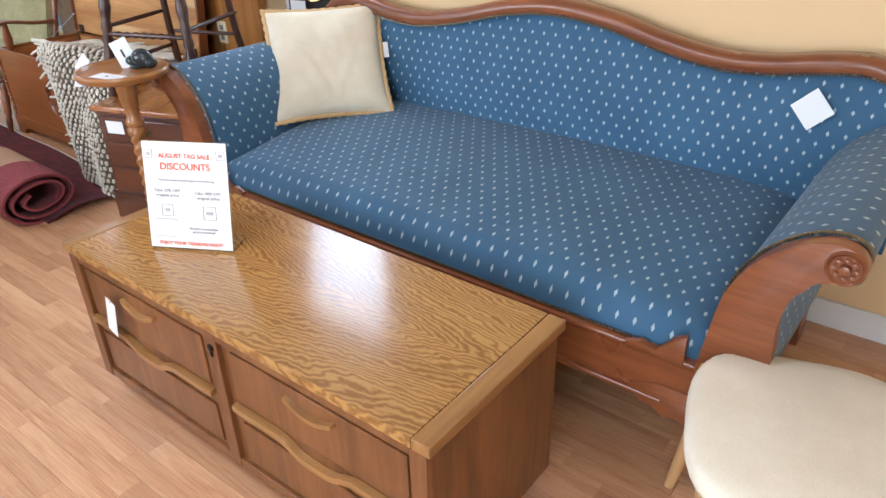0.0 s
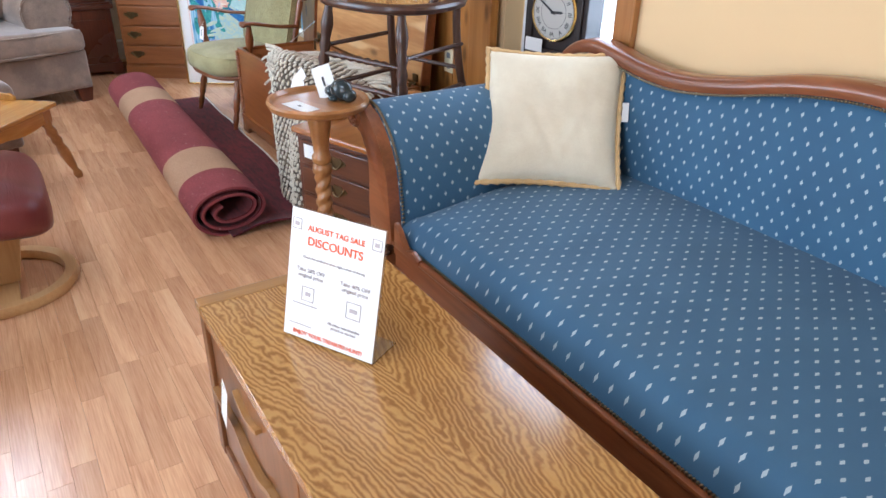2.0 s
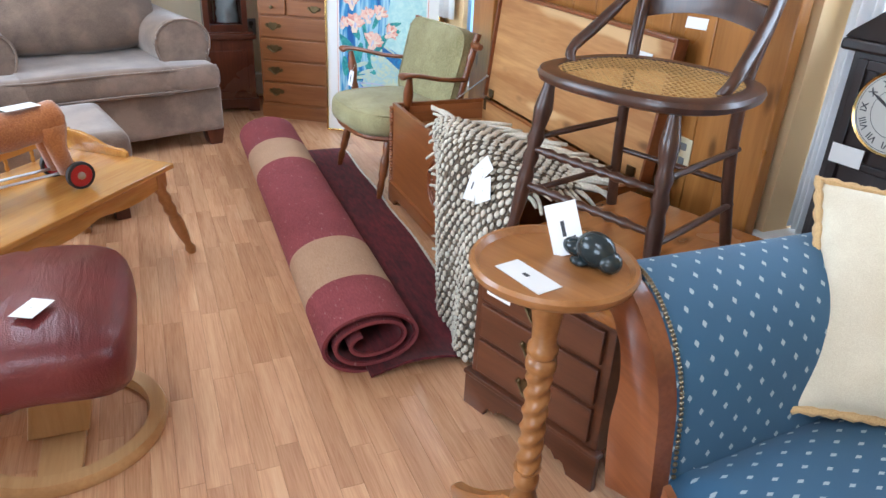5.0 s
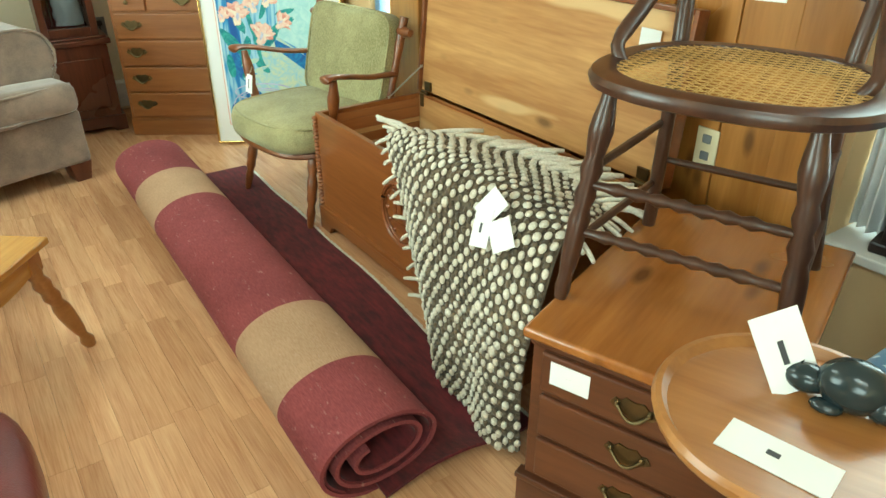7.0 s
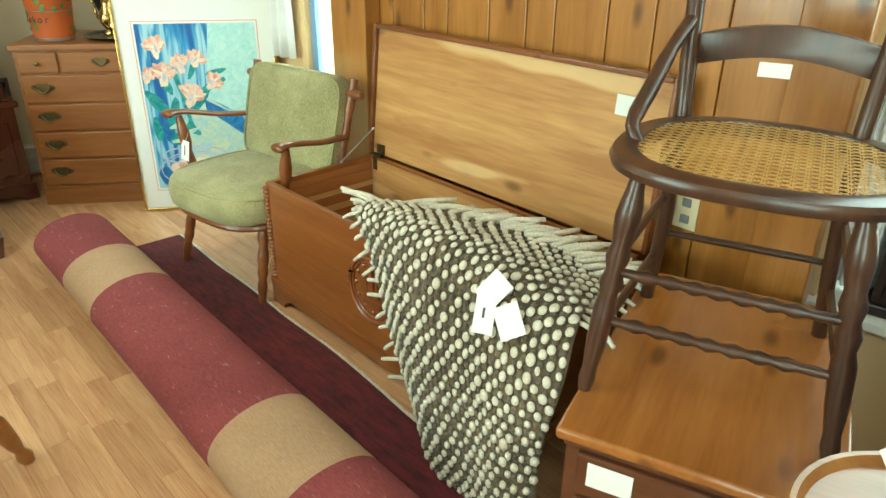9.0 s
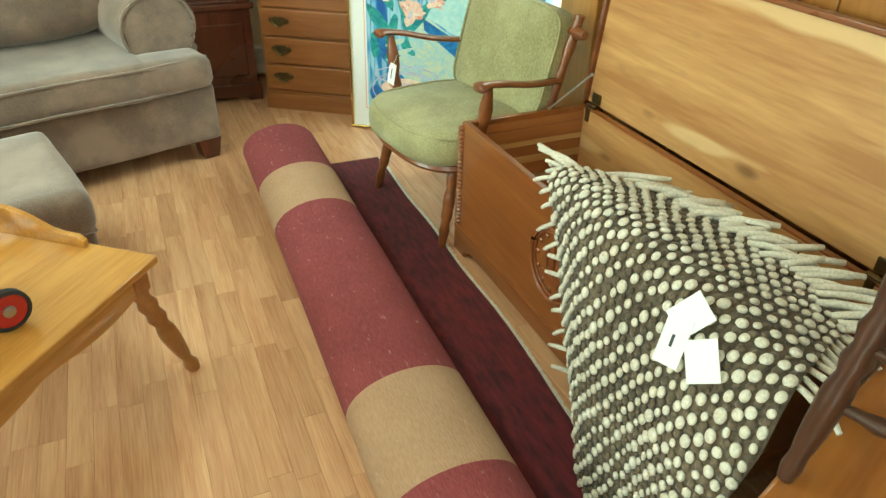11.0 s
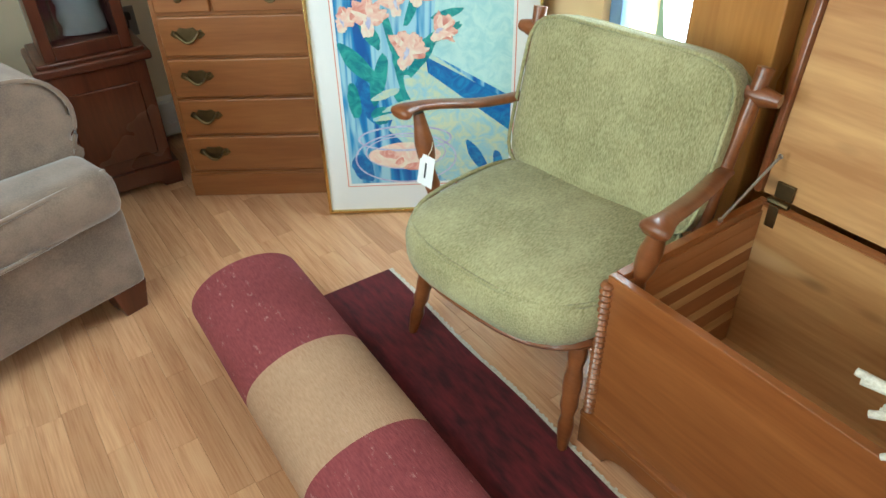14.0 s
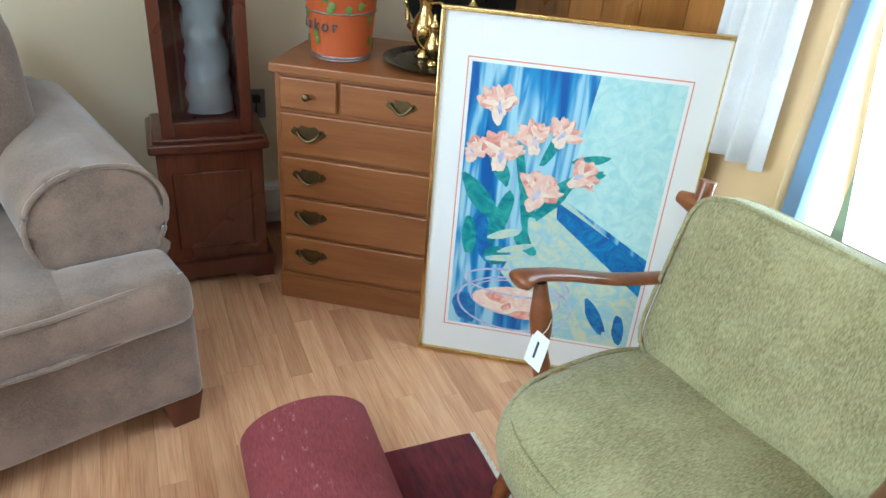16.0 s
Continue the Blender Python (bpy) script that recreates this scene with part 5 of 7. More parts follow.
def make_throw():
    t = thing("woven_throw", Matrix(), "chunky brown and cream woven wool throw draped over the cedar chest", "blanket")
    # drape lines across the cloth, from the chest's inside over its edge to the floor
    left = curve_points([(-3.86, 1.72, 0.55), (-3.98, 1.60, 0.60), (-3.99, 1.505, 0.585), (-3.87, 1.475, 0.42), (-3.78, 1.46, 0.22), (-3.62, 1.43, 0.03)], 40)
    mid = curve_points([(-3.56, 1.86, 0.57), (-3.56, 1.66, 0.61), (-3.53, 1.46, 0.64), (-3.45, 1.37, 0.45), (-3.36, 1.33, 0.26), (-3.30, 1.31, 0.04)], 40)
    right = curve_points([(-3.25, 1.82, 0.53), (-3.19, 1.66, 0.58), (-3.10, 1.46, 0.61), (-3.07, 1.38, 0.50), (-3.10, 1.35, 0.28), (-3.08, 1.33, 0.03)], 40)

    def drape(u, v):
        k = v * 40
        i = min(39, int(k))
        f = k - i
        a, b, c = (q[i].lerp(q[i + 1], f) for q in (left, mid, right))
        p = a * (1 - u) * (1 - 2 * u) + b * 4 * u * (1 - u) + c * u * (2 * u - 1)
        p.y += 0.018 * math.sin(u * 11 + 2 * v) * v
        return p
    bm = bmesh.new()
    put_sheet(bm, drape, 40, 60)
    thicken(bm, 0.003)
    part(t, "weave", to_mesh(bm, "weave", BLANKET, 180))
    NU, NV = 32, 46
    cream, brown = bmesh.new(), bmesh.new()
    for j in range(NV):
        for i in range(NU):
            u, v = min(1, max(0, (i + 0.5 + 0.3 * noise.noise((i * 0.9, j * 1.1, 7))) / NU)), min(1, max(0, (j + 0.5 + 0.3 * noise.noise((i * 1.2, j * 0.8, 17))) / NV))
            p = drape(u, v)
            du, dv = (drape(min(1, u + 0.01), v) - p).normalized(), (drape(u, min(1, v + 0.01)) - p).normalized()
            n = dv.cross(du).normalized()
            if n.y > 0 and v > 0.4 or n.z < 0 and v <= 0.4:
                n = -n
            sz = (0.0104 if (i + j) % 2 else 0.0096) + 0.005 * noise.noise((i * 0.7, j * 0.9, 3))
            target = cream if (i + j) % 2 else brown
            rot = Matrix((du, dv - du * dv.dot(du), n)).transposed().to_4x4()
            q = p + n * (0.010 if target is cream else 0.006)
            put_ball(target, q, sz, 2 if v < 0.7 and target is cream else 1, (1.0 + 0.35 * noise.noise((i, j * 0.6, 1)), 1.25 + 0.3 * noise.noise((i * 0.6, j, 5)), 0.6), rot)
    tagged(part(t, "cream_loops", to_mesh(cream, "cream_loops", WOOL, 180), label="cream wool loops"), kind="stuff")
    tagged(part(t, "brown_loops", to_mesh(brown, "brown_loops", BLANKET, 180), label="brown wool loops"), kind="stuff")
    # fringe
    rnd = random.Random(5)
    bm = bmesh.new()

    def tassel(p, d, ln, r=0.0065):
        side = Vector((rnd.uniform(-1, 1), rnd.uniform(-1, 1), rnd.uniform(-0.3, 0.8))) * 0.3
        pts = [p + d * ln * s + side * ln * s * s + Vector((0, 0, -0.25 * ln * s * s)) for s in (0, 0.25, 0.5, 0.75, 1.0)]
        put_tube(bm, pts, [r * 0.9, r, r * 1.05, r, r * 0.8], 7)
    for i in range(34):
        u = i / 33
        tassel(drape(u, 0.10 + 0.05 * rnd.random()) + Vector((0, 0, 0.012)), Vector((0.25 + 0.3 * rnd.random(), 0.75, 0.10)).normalized(), 0.09 + 0.06 * rnd.random(), 0.0085)
    for i in range(6):
        tassel(drape(0.0, 0.18 + 0.018 * i), Vector((-0.8, -0.25 + 0.15 * rnd.uniform(-1, 1), 0.5 * rnd.uniform(-0.5, 1))).normalized(), 0.10 + 0.06 * rnd.random(), 0.0085)
    for i in range(14):
        tassel(drape(0.0, 0.30 + 0.045 * i), Vector((-0.55, -0.25, -0.25 + 0.4 * rnd.uniform(-1, 1))).normalized(), 0.04 + 0.02 * rnd.random())
    for i in range(10):
        tassel(drape(1.0, 0.12 + 0.03 * i), Vector((0.8, -0.1, 0.2 * rnd.uniform(-1, 1))).normalized(), 0.06 + 0.04 * rnd.random())
    tagged(part(t, "fringe", to_mesh(bm, "fringe", WOOL, 180), label="cream wool fringe"), kind="stuff")
    for du, dv, w, h, rot in ((0.72, 0.50, 0.055, 0.10, 8), (0.74, 0.44, 0.065, 0.08, -30), (0.82, 0.49, 0.065, 0.08, 35)):
        p = drape(du, dv)
        tag_card("price_tag", Matrix.Translation(p + Vector((-0.005, -0.028, 0.016 - 0.004 * (rot == 8)))) @ pose(0, 0, 0, 62, 0, 12) @ pose(0, 0, 0, 0, 0, rot), w, h, "white paper tag pinned on the woven throw", 0.25 if rot == 8 else 0.0)


make_throw()

# ---- green maple armchair ----


def make_armchair():
    t = thing("armchair", pose(-4.92, 1.662, 0, 0, 0, 8) @ Matrix.Diagonal((1.05, 1.05, 1.05, 1)), "maple armchair with olive green tweed seat and back cushions", "armchair")
    prof = [0.010, 0.014, 0.017, 0.019, 0.014, 0.021, 0.019, 0.022, 0.021, 0.016, 0.022, 0.021, 0.018]
    for x, y, tx, ty in ((-0.285, -0.21, -0.245, -0.15), (0.255, -0.225, 0.225, -0.16), (-0.28, 0.24, -0.22, 0.15), (0.28, 0.24, 0.22, 0.15)):
        bm = bmesh.new()
        put_bar(bm, (x, y, 0), (tx, ty, 0.30), prof)
        part(t, "leg", to_mesh(bm, "leg", CHAIRWOOD))
    bm = bmesh.new()
    seg = 56

    def edge(a, r=1.0):
        c, s = math.cos(a), math.sin(a)
        k = (abs(c) ** 3 + abs(s) ** 3) ** (-1 / 3)
        return Vector((0.285 * r * k * c, -0.02 + 0.265 * r * k * s, 0))
    rings = [[bm.verts.new(edge(2 * math.pi * i / seg, r) + Vector((0, 0, h))) for i in range(seg)] for r, h in ((0.2, 0.295), (0.93, 0.292), (0.99, 0.297), (1.01, 0.308), (0.99, 0.320), (0.93, 0.324), (0.2, 0.322))]
    for a, b in zip(rings, rings[1:]):
        for i in range(seg):
            bm.faces.new((a[i], a[(i + 1) % seg], b[(i + 1) % seg], b[i]))
    bm.faces.new(rings[0]), bm.faces.new(rings[-1])
    part(t, "seat_frame", to_mesh(bm, "seat_frame", CHAIRWOOD))
    bm = cushion(0.575, 0.56, 0.115, 0.28, power=3.2, lump=0.006)
    part(t, "seat_cushion", to_mesh(bm, "seat_cushion", GREEN, 180), Matrix.Translation((0, -0.03, 0.318)))
    bm = bmesh.new()
    for zz in (0.422, 0.335):
        put_tube(bm, [edge(2 * math.pi * i / 60, 1.0 if zz > 0.4 else 0.99) * 0.985 + Vector((0, -0.01, zz)) for i in range(61)], 0.0055, 6)
    part(t, "piping", to_mesh(bm, "piping", GREEN, 180))
    for s in (-1, 1):
        bm = bmesh.new()
        put_tube(bm, curve_points([(s * 0.345, -0.165, 0.622), (s * 0.345, -0.13, 0.630), (s * 0.335, -0.05, 0.618), (s * 0.31, 0.08, 0.588), (s * 0.285, 0.22, 0.572)], 18), [0.020, 0.030, 0.033, 0.031, 0.027, 0.024] + [0.022] * 13, 12, 0.5)
        part(t, "armrest", to_mesh(bm, "armrest", CHAIRWOOD), label="shaped maple armrest")
        bm = bmesh.new()
        put_bar(bm, (s * 0.28, -0.10, 0.32), (s * 0.335, -0.11, 0.615), [0.015, 0.017, 0.014, 0.020, 0.014, 0.022, 0.024, 0.018, 0.013])
        part(t, "arm_post", to_mesh(bm, "arm_post", CHAIRWOOD))
        bm = bmesh.new()
        put_bar(bm, (s * 0.265, 0.16, 0.31), (s * 0.295, 0.275, 0.79), [0.017, 0.018, 0.015, 0.02, 0.016, 0.018, 0.015, 0.02, 0.016, 0.018])
        part(t, "back_post", to_mesh(bm, "back_post", CHAIRWOOD))
    bm = bmesh.new()
    put_bar(bm, (-0.345, 0.262, 0.735), (0.345, 0.262, 0.735), [0.014, 0.022, 0.015, 0.019] + [0.016] * 12 + [0.019, 0.015, 0.022, 0.014])
    for i in range(7):
        x = -0.21 + 0.07 * i
        put_bar(bm, (x * 0.95, 0.17, 0.32), (x, 0.262, 0.735), [0.009, 0.011, 0.009, 0.009, 0.008])
    part(t, "spindle_back", to_mesh(bm, "spindle_back", CHAIRWOOD), label="turned maple spindles")
    bm = cushion(0.56, 0.41, 0.10, 0.25, power=6.5, lump=0.010, seed=3.0)
    m = pose(0, 0.175, 0.395, 0, 0, 0) @ pose(0, 0, 0, 76) @ Matrix.Translation((0, 0.205, -0.04))
    part(t, "back_cushion", to_mesh(bm, "back_cushion", GREEN, 180), m)
    bm = bmesh.new()

    def rim(a, z):
        c, s = math.cos(a), math.sin(a)
        k = (abs(c) ** 6.5 + abs(s) ** 6.5) ** (-1 / 6.5)
        return Vector((0.276 * k * c, 0.20 * k * s, z))
    for z in (0.085, 0.015):
        put_tube(bm, [rim(2 * math.pi * i / 60, z) for i in range(61)], 0.005, 6)
    part(t, "back_piping", to_mesh(bm, "back_piping", GREEN, 180), m)
    g = tag_card("price_tag", pose(-5.205, 1.485, 0.505, 82, 4, 12), 0.05, 0.085, "white paper tag hanging from the chair arm", 0.5)
    bm = bmesh.new()
    put_tube(bm, [(0, 0.04, 0.001), (0.005, 0.06, -0.004), (0, 0.078, -0.012)], 0.0012, 5)
    part(g, "string", to_mesh(bm, "string", WOOL))


make_armchair()

# ---- framed flower print leaning in the corner ----


def put_blob(bm, x, y, z, rx, ry, rot, lobes=0.15, n=18, seed=0):
    """A flat uneven blot of printed colour."""
    vs = []
    for i in range(n):
        a = 2 * math.pi * i / n
        r = 1 + lobes * noise.noise((math.cos(a) * 1.7 + seed, math.sin(a) * 1.7, seed))
        p = Matrix.Rotation(rot, 2) @ Vector((rx * r * math.cos(a), ry * r * math.sin(a)))
        vs.append(bm.verts.new((x + p.x, y + p.y, z)))
    bm.faces.new(vs)


def make_picture():
    bl, br = Vector((-5.906, 1.512, 0.004)), Vector((-5.906 + 0.69 * 0.545, 1.512 + 0.69 * 0.839, 0.004))
    ex = (br - bl).normalized()
    back = Vector((-ex.y, ex.x, 0))
    ez = (Vector((0, 0, 1)) + back * 0.02).normalized()
    n = ex.cross(ez)
    t = thing("framed_print", Matrix.Translation(bl) @ Matrix((ex, ez, n)).transposed().to_4x4() @ Matrix.Diagonal((1.075, 1.075, 1.075, 1)), "large framed print of tulips in a vase, leaning on the dresser", "picture")
    W, H = 0.69, 1.00
    e = 0.010
    bm = bmesh.new()
    put_box(bm, 0, 0, -0.015, W, e, 0.01, 0.002), put_box(bm, 0, H - e, -0.015, W, H, 0.01, 0.002)
    put_box(bm, 0, e, -0.015, e, H - e, 0.01, 0.002), put_box(bm, W - e, e, -0.015, W, H - e, 0.01, 0.002)
    part(t, "frame", to_mesh(bm, "frame", GOLD), label="thin gold frame")
    part(t, "mat_board", boxes_mesh("mat_board", PAPER, [(e, e, -0.012, W - e, H - e, 0.0)], 0), label="white mat board")
    x0, x1, y0, y1 = 0.085, W - 0.085, 0.11, H - 0.125
    part(t, "mat_line", boxes_mesh("mat_line", paint("coral_mat_edge", (0.70, 0.26, 0.18), 0.7), [(x0 - 0.012, y0 - 0.012, 0.0005, x1 + 0.012, y1 + 0.012, 0.001)], 0), label="coral mat edge")
    part(t, "mat_inner", boxes_mesh("mat_inner", PAPER, [(x0 - 0.009, y0 - 0.009, 0.0011, x1 + 0.009, y1 + 0.009, 0.0015)], 0))
    k = Nodes("print_ground")
    vec = k.coord()
    sep = k.t.nodes.new("ShaderNodeSeparateXYZ")
    k.put(sep.inputs[0], vec)
    stripes = k.noise(k.stretch(vec, (26, 2.5, 1), (3, 0, 0)), 1.0, 2.0, 0.5, 0.8)
    blue = k.ramp(stripes, [(0.36, (0.015, 0.10, 0.36)), (0.5, (0.05, 0.27, 0.55)), (0.62, (0.38, 0.62, 0.72))])
    k.set(Base_Color=blue, Roughness=0.35)
    part(t, "print", boxes_mesh("print", k.m, [(x0, y0, 0.0016, x1, y1, 0.002)], 0), label="print of tulips in blue, aqua and coral")

    def ink(name, c, vary):
        q = Nodes(name)
        v = q.noise(q.coord(), 22.0, 4.0, 0.6, 1.5)
        q.set(Base_Color=q.ramp(v, [(0.38, c), (0.62, vary)]), Roughness=0.4)
        return q.m
    aqua = ink("aqua_ink", (0.40, 0.66, 0.66), (0.55, 0.76, 0.72))
    cream = ink("cream_ink", (0.62, 0.68, 0.48), (0.36, 0.60, 0.66))
    teal = ink("teal_ink", (0.02, 0.20, 0.24), (0.07, 0.38, 0.33))
    coral = ink("coral_ink", (0.66, 0.25, 0.20), (0.84, 0.58, 0.46))
    pale = ink("petal_ink", (0.84, 0.74, 0.60), (0.80, 0.52, 0.42))
    navy = ink("navy_ink", (0.02, 0.11, 0.36), (0.04, 0.24, 0.50))
    lilac = ink("lilac_ink", (0.42, 0.40, 0.62), (0.60, 0.60, 0.72))

    def layer(name, m, rows, z):
        bm = bmesh.new()
        for i, r in enumerate(rows):
            put_blob(bm, *r[:2], z + 0.00003 * i, *r[2:4], radians(r[4]), r[5] if len(r) > 5 else 0.25, seed=i * 1.7)
        tagged(part(t, name, to_mesh(bm, name, m, 0)), kind="stuff")
    bm = bmesh.new()
    put_prism(bm, [(0.40, y1), (x1, y1), (x1, 0.40), (0.36, 0.545)], 0.0021, 0.0023, "z")
    part(t, "printed_wall", to_mesh(bm, "printed_wall", aqua, 0))
    bm = bmesh.new()
    put_prism(bm, [(0.34, 0.56), (x1, 0.37), (x1, y0), (0.40, y0), (0.22, 0.30), (0.30, 0.50)], 0.0024, 0.0026, "z")
    part(t, "printed_cloth", to_mesh(bm, "printed_cloth", cream, 0))
    bm = bmesh.new()
    put_prism(bm, [(0.345, 0.535), (x1, 0.385), (x1, 0.285), (0.42, 0.43), (0.35, 0.485)], 0.00265, 0.0027, "z")
    part(t, "printed_dado", to_mesh(bm, "printed_dado", navy, 0))
    layer("printed_shadow", navy, [(0.50, 0.20, 0.02, 0.06, 30), (0.57, 0.17, 0.016, 0.05, 10), (0.13, 0.17, 0.035, 0.05, 20), (0.16, 0.40, 0.03, 0.07, 15)], 0.0028)
    layer("printed_leaves", teal, [(0.14, 0.52, 0.028, 0.075, 40), (0.20, 0.47, 0.022, 0.085, -15), (0.27, 0.50, 0.02, 0.09, 10), (0.33, 0.53, 0.018, 0.085, -35), (0.39, 0.60, 0.016, 0.075, -65), (0.18, 0.62, 0.02, 0.065, 25), (0.31, 0.68, 0.014, 0.06, -20), (0.12, 0.40, 0.02, 0.06, 5), (0.28, 0.40, 0.024, 0.045, 40), (0.20, 0.35, 0.03, 0.03, 0), (0.41, 0.66, 0.012, 0.05, -75), (0.24, 0.61, 0.012, 0.07, 12)], 0.0031)
    layer("printed_vase", cream, [(0.22, 0.42, 0.05, 0.012, 20), (0.25, 0.38, 0.05, 0.010, 20), (0.22, 0.345, 0.05, 0.010, 10), (0.30, 0.43, 0.018, 0.05, 20)], 0.0035)
    # tulips: each a fan of pointed petals, coral outside and pale within
    heads = [(0.163, 0.765, 0.060, 10), (0.178, 0.640, 0.068, -5), (0.262, 0.690, 0.052, 15), (0.325, 0.712, 0.050, -35), (0.285, 0.545, 0.070, -25), (0.385, 0.610, 0.052, -60), (0.105, 0.640, 0.045, 25)]
    outer, inner, heart = [], [], []
    for hx, hy, sz, tilt in heads:
        for k, spread in enumerate((-58, -28, 0, 28, 58)):
            a = radians(90 + tilt + spread)
            px, py = max(x0 + 0.03, hx + 0.45 * sz * math.cos(a)), hy + 0.45 * sz * math.sin(a)
            outer.append((px, py, 0.60 * sz, 0.30 * sz, math.degrees(a), 0.45))
            if k % 2 == 0:
                inner.append((px + 0.10 * sz, py + 0.06 * sz, 0.46 * sz, 0.15 * sz, math.degrees(a) + 8, 0.6))
        inner.append((hx, hy - 0.25 * sz, 0.30 * sz, 0.42 * sz, tilt, 0.5))
        heart.append((hx + 0.05 * sz, hy + 0.05 * sz, 0.10 * sz, 0.26 * sz, tilt, 0.8))
    layer("printed_petals", coral, outer, 0.0037)
    layer("printed_petal_lights", pale, inner, 0.0049)
    layer("printed_petal_hearts", lilac, heart, 0.0058)
    # fish bowl rings
    bm = bmesh.new()
    for cx, cy, rx, ry, w in ((0.27, 0.27, 0.15, 0.045, 0.007), (0.27, 0.20, 0.165, 0.09, 0.006), (0.27, 0.22, 0.13, 0.06, 0.004)):
        a = [(cx + rx * math.cos(2 * math.pi * i / 40), cy + ry * math.sin(2 * math.pi * i / 40)) for i in range(40)]
        b = [(cx + (rx - w) * math.cos(2 * math.pi * i / 40), cy + (ry - w) * math.sin(2 * math.pi * i / 40)) for i in range(40)]
        va, vb = [bm.verts.new((*p, 0.0046)) for p in a], [bm.verts.new((*p, 0.0046)) for p in b]
        for i in range(40):
            bm.faces.new((va[i], va[(i + 1) % 40], vb[(i + 1) % 40], vb[i]))
    layer("printed_bowl", pale, [(0.27, 0.21, 0.12, 0.045, 0, 0.1)], 0.0043)
    part(t, "printed_rings", to_mesh(bm, "printed_rings", lilac, 0))
    layer("printed_fish", coral, [(0.22, 0.215, 0.035, 0.014, -15), (0.30, 0.17, 0.04, 0.014, 5), (0.25, 0.19, 0.018, 0.010, 40)], 0.0048)
    g = tag_card("price_tag", t.matrix_world @ pose(0.06, H - 0.05, 0.0015, 0, 0, 4), 0.085, 0.05, "paper label stuck on the mat of the print", 0.0)


make_picture()

# ---- maple dresser set across the corner ----
DR = pose(-6.332, 1.161, 0, 0, 0, 55.7) @ Matrix.Diagonal((1.065, 1.065, 1.065, 1))


def make_dresser():
    t = thing("dresser", DR, "brown maple dresser with batwing brass pulls set across the corner", "dresser")
    W, D, H = 0.76, 0.42, 0.785
    bm = bmesh.new()
    put_box(bm, -0.010, -0.014, H - 0.028, W + 0.010, D, H, 0.005, 3)
    part(t, "top", to_mesh(bm, "top", MAPLE))
    bm = bmesh.new()
    put_box(bm, 0.0, 0.004, 0.0, W, D - 0.01, H - 0.029, 0.003)
    put_box(bm, -0.004, -0.006, 0.0, W + 0.004, 0.02, 0.085, 0.004)
    put_box(bm, -0.002, -0.003, 0.085, W + 0.002, 0.02, 0.093, 0.003)
    part(t, "case", to_mesh(bm, "case", MAPLE))
    rows = [0.105, 0.242, 0.379, 0.516]
    for z in rows:
        bm = bmesh.new()
        put_box(bm, 0.018, -0.010, z, W - 0.018, 0.006, z + 0.128, 0.006, 3)
        d = part(t, "drawer", to_mesh(bm, "drawer", MAPLE))
        for x in (0.105, W - 0.105):
            bail_pull(d, x, -0.010, z + 0.072, 1.3)
    for x0, x1 in ((0.018, 0.19), (0.20, W - 0.20), (W - 0.19, W - 0.018)):
        bm = bmesh.new()
        put_box(bm, x0, -0.010, 0.655, x1, 0.006, 0.748, 0.005, 3)
        d = part(t, "small_drawer", to_mesh(bm, "small_drawer", MAPLE))
        if x1 - x0 > 0.25:
            bail_pull(d, (x0 + x1) / 2, -0.010, 0.705, 1.1)
        else:
            bm = bmesh.new()
            put_lathe(bm, [(0.005, 0), (0.005, 0.012), (0.011, 0.016), (0.010, 0.022), (0.003, 0.025)], Matrix.Translation(((x0 + x1) / 2, -0.010, 0.70)) @ pose(0, 0, 0, 90), 14)
            part(d, "knob", to_mesh(bm, "knob", BRASS), label="small brass knob")


make_dresser()


def make_bucket():
    t = thing("painted_bucket", DR @ pose(0.15, 0.15, 0.7853), "orange painted metal bucket on the dresser", "bucket")
    bm = bmesh.new()
    put_lathe(bm, [(0.085, 0.0), (0.087, 0.02), (0.105, 0.20), (0.110, 0.205), (0.104, 0.208), (0.098, 0.20), (0.08, 0.01)], seg=40)
    part(t, "pail", to_mesh(bm, "pail", ORANGE))
    bm = bmesh.new()
    for h, r in ((0.004, 0.0865), (0.012, 0.087), (0.135, 0.0995), (0.205, 0.1085)):
        bm = bmesh.new()
        put_tube(bm, [(r * math.cos(a), r * math.sin(a), h) for a in (2 * math.pi * i / 40 for i in range(41))], 0.003, 6)
        part(t, "rim_band", to_mesh(bm, "rim_band", GALV), label="galvanised band")
    bm = bmesh.new()
    rnd = random.Random(2)
    for i in range(26):
        a, h = rnd.uniform(0, 6.28), rnd.uniform(0.03, 0.19)
        r = 0.0865 + 0.09 * h + 0.002
        put_ball(bm, (r * math.cos(a), r * math.sin(a), h), 0.011, 1, (1, 1, 1.2), Matrix.Rotation(a, 4, "Z") @ Matrix.Diagonal((0.2, 1, 1, 1)))
    part(t, "painted_leaves", to_mesh(bm, "painted_leaves", GREENPAINT), label="green painted leaf marks")
    for i, ch in enumerate("Kakor"):
        a = radians(-150 + 17 * i)
        r = 0.0965
        ob = lettering(t, ch, 0.045, 0, 0, INK)
        ob.matrix_basis = Matrix.Translation((r * math.cos(a) * 1.02, r * math.sin(a) * 1.02, 0.10)) @ pose(0, 0, 0, 0, 0, math.degrees(a) + 90) @ pose(0, 0, 0, 84)


make_bucket()


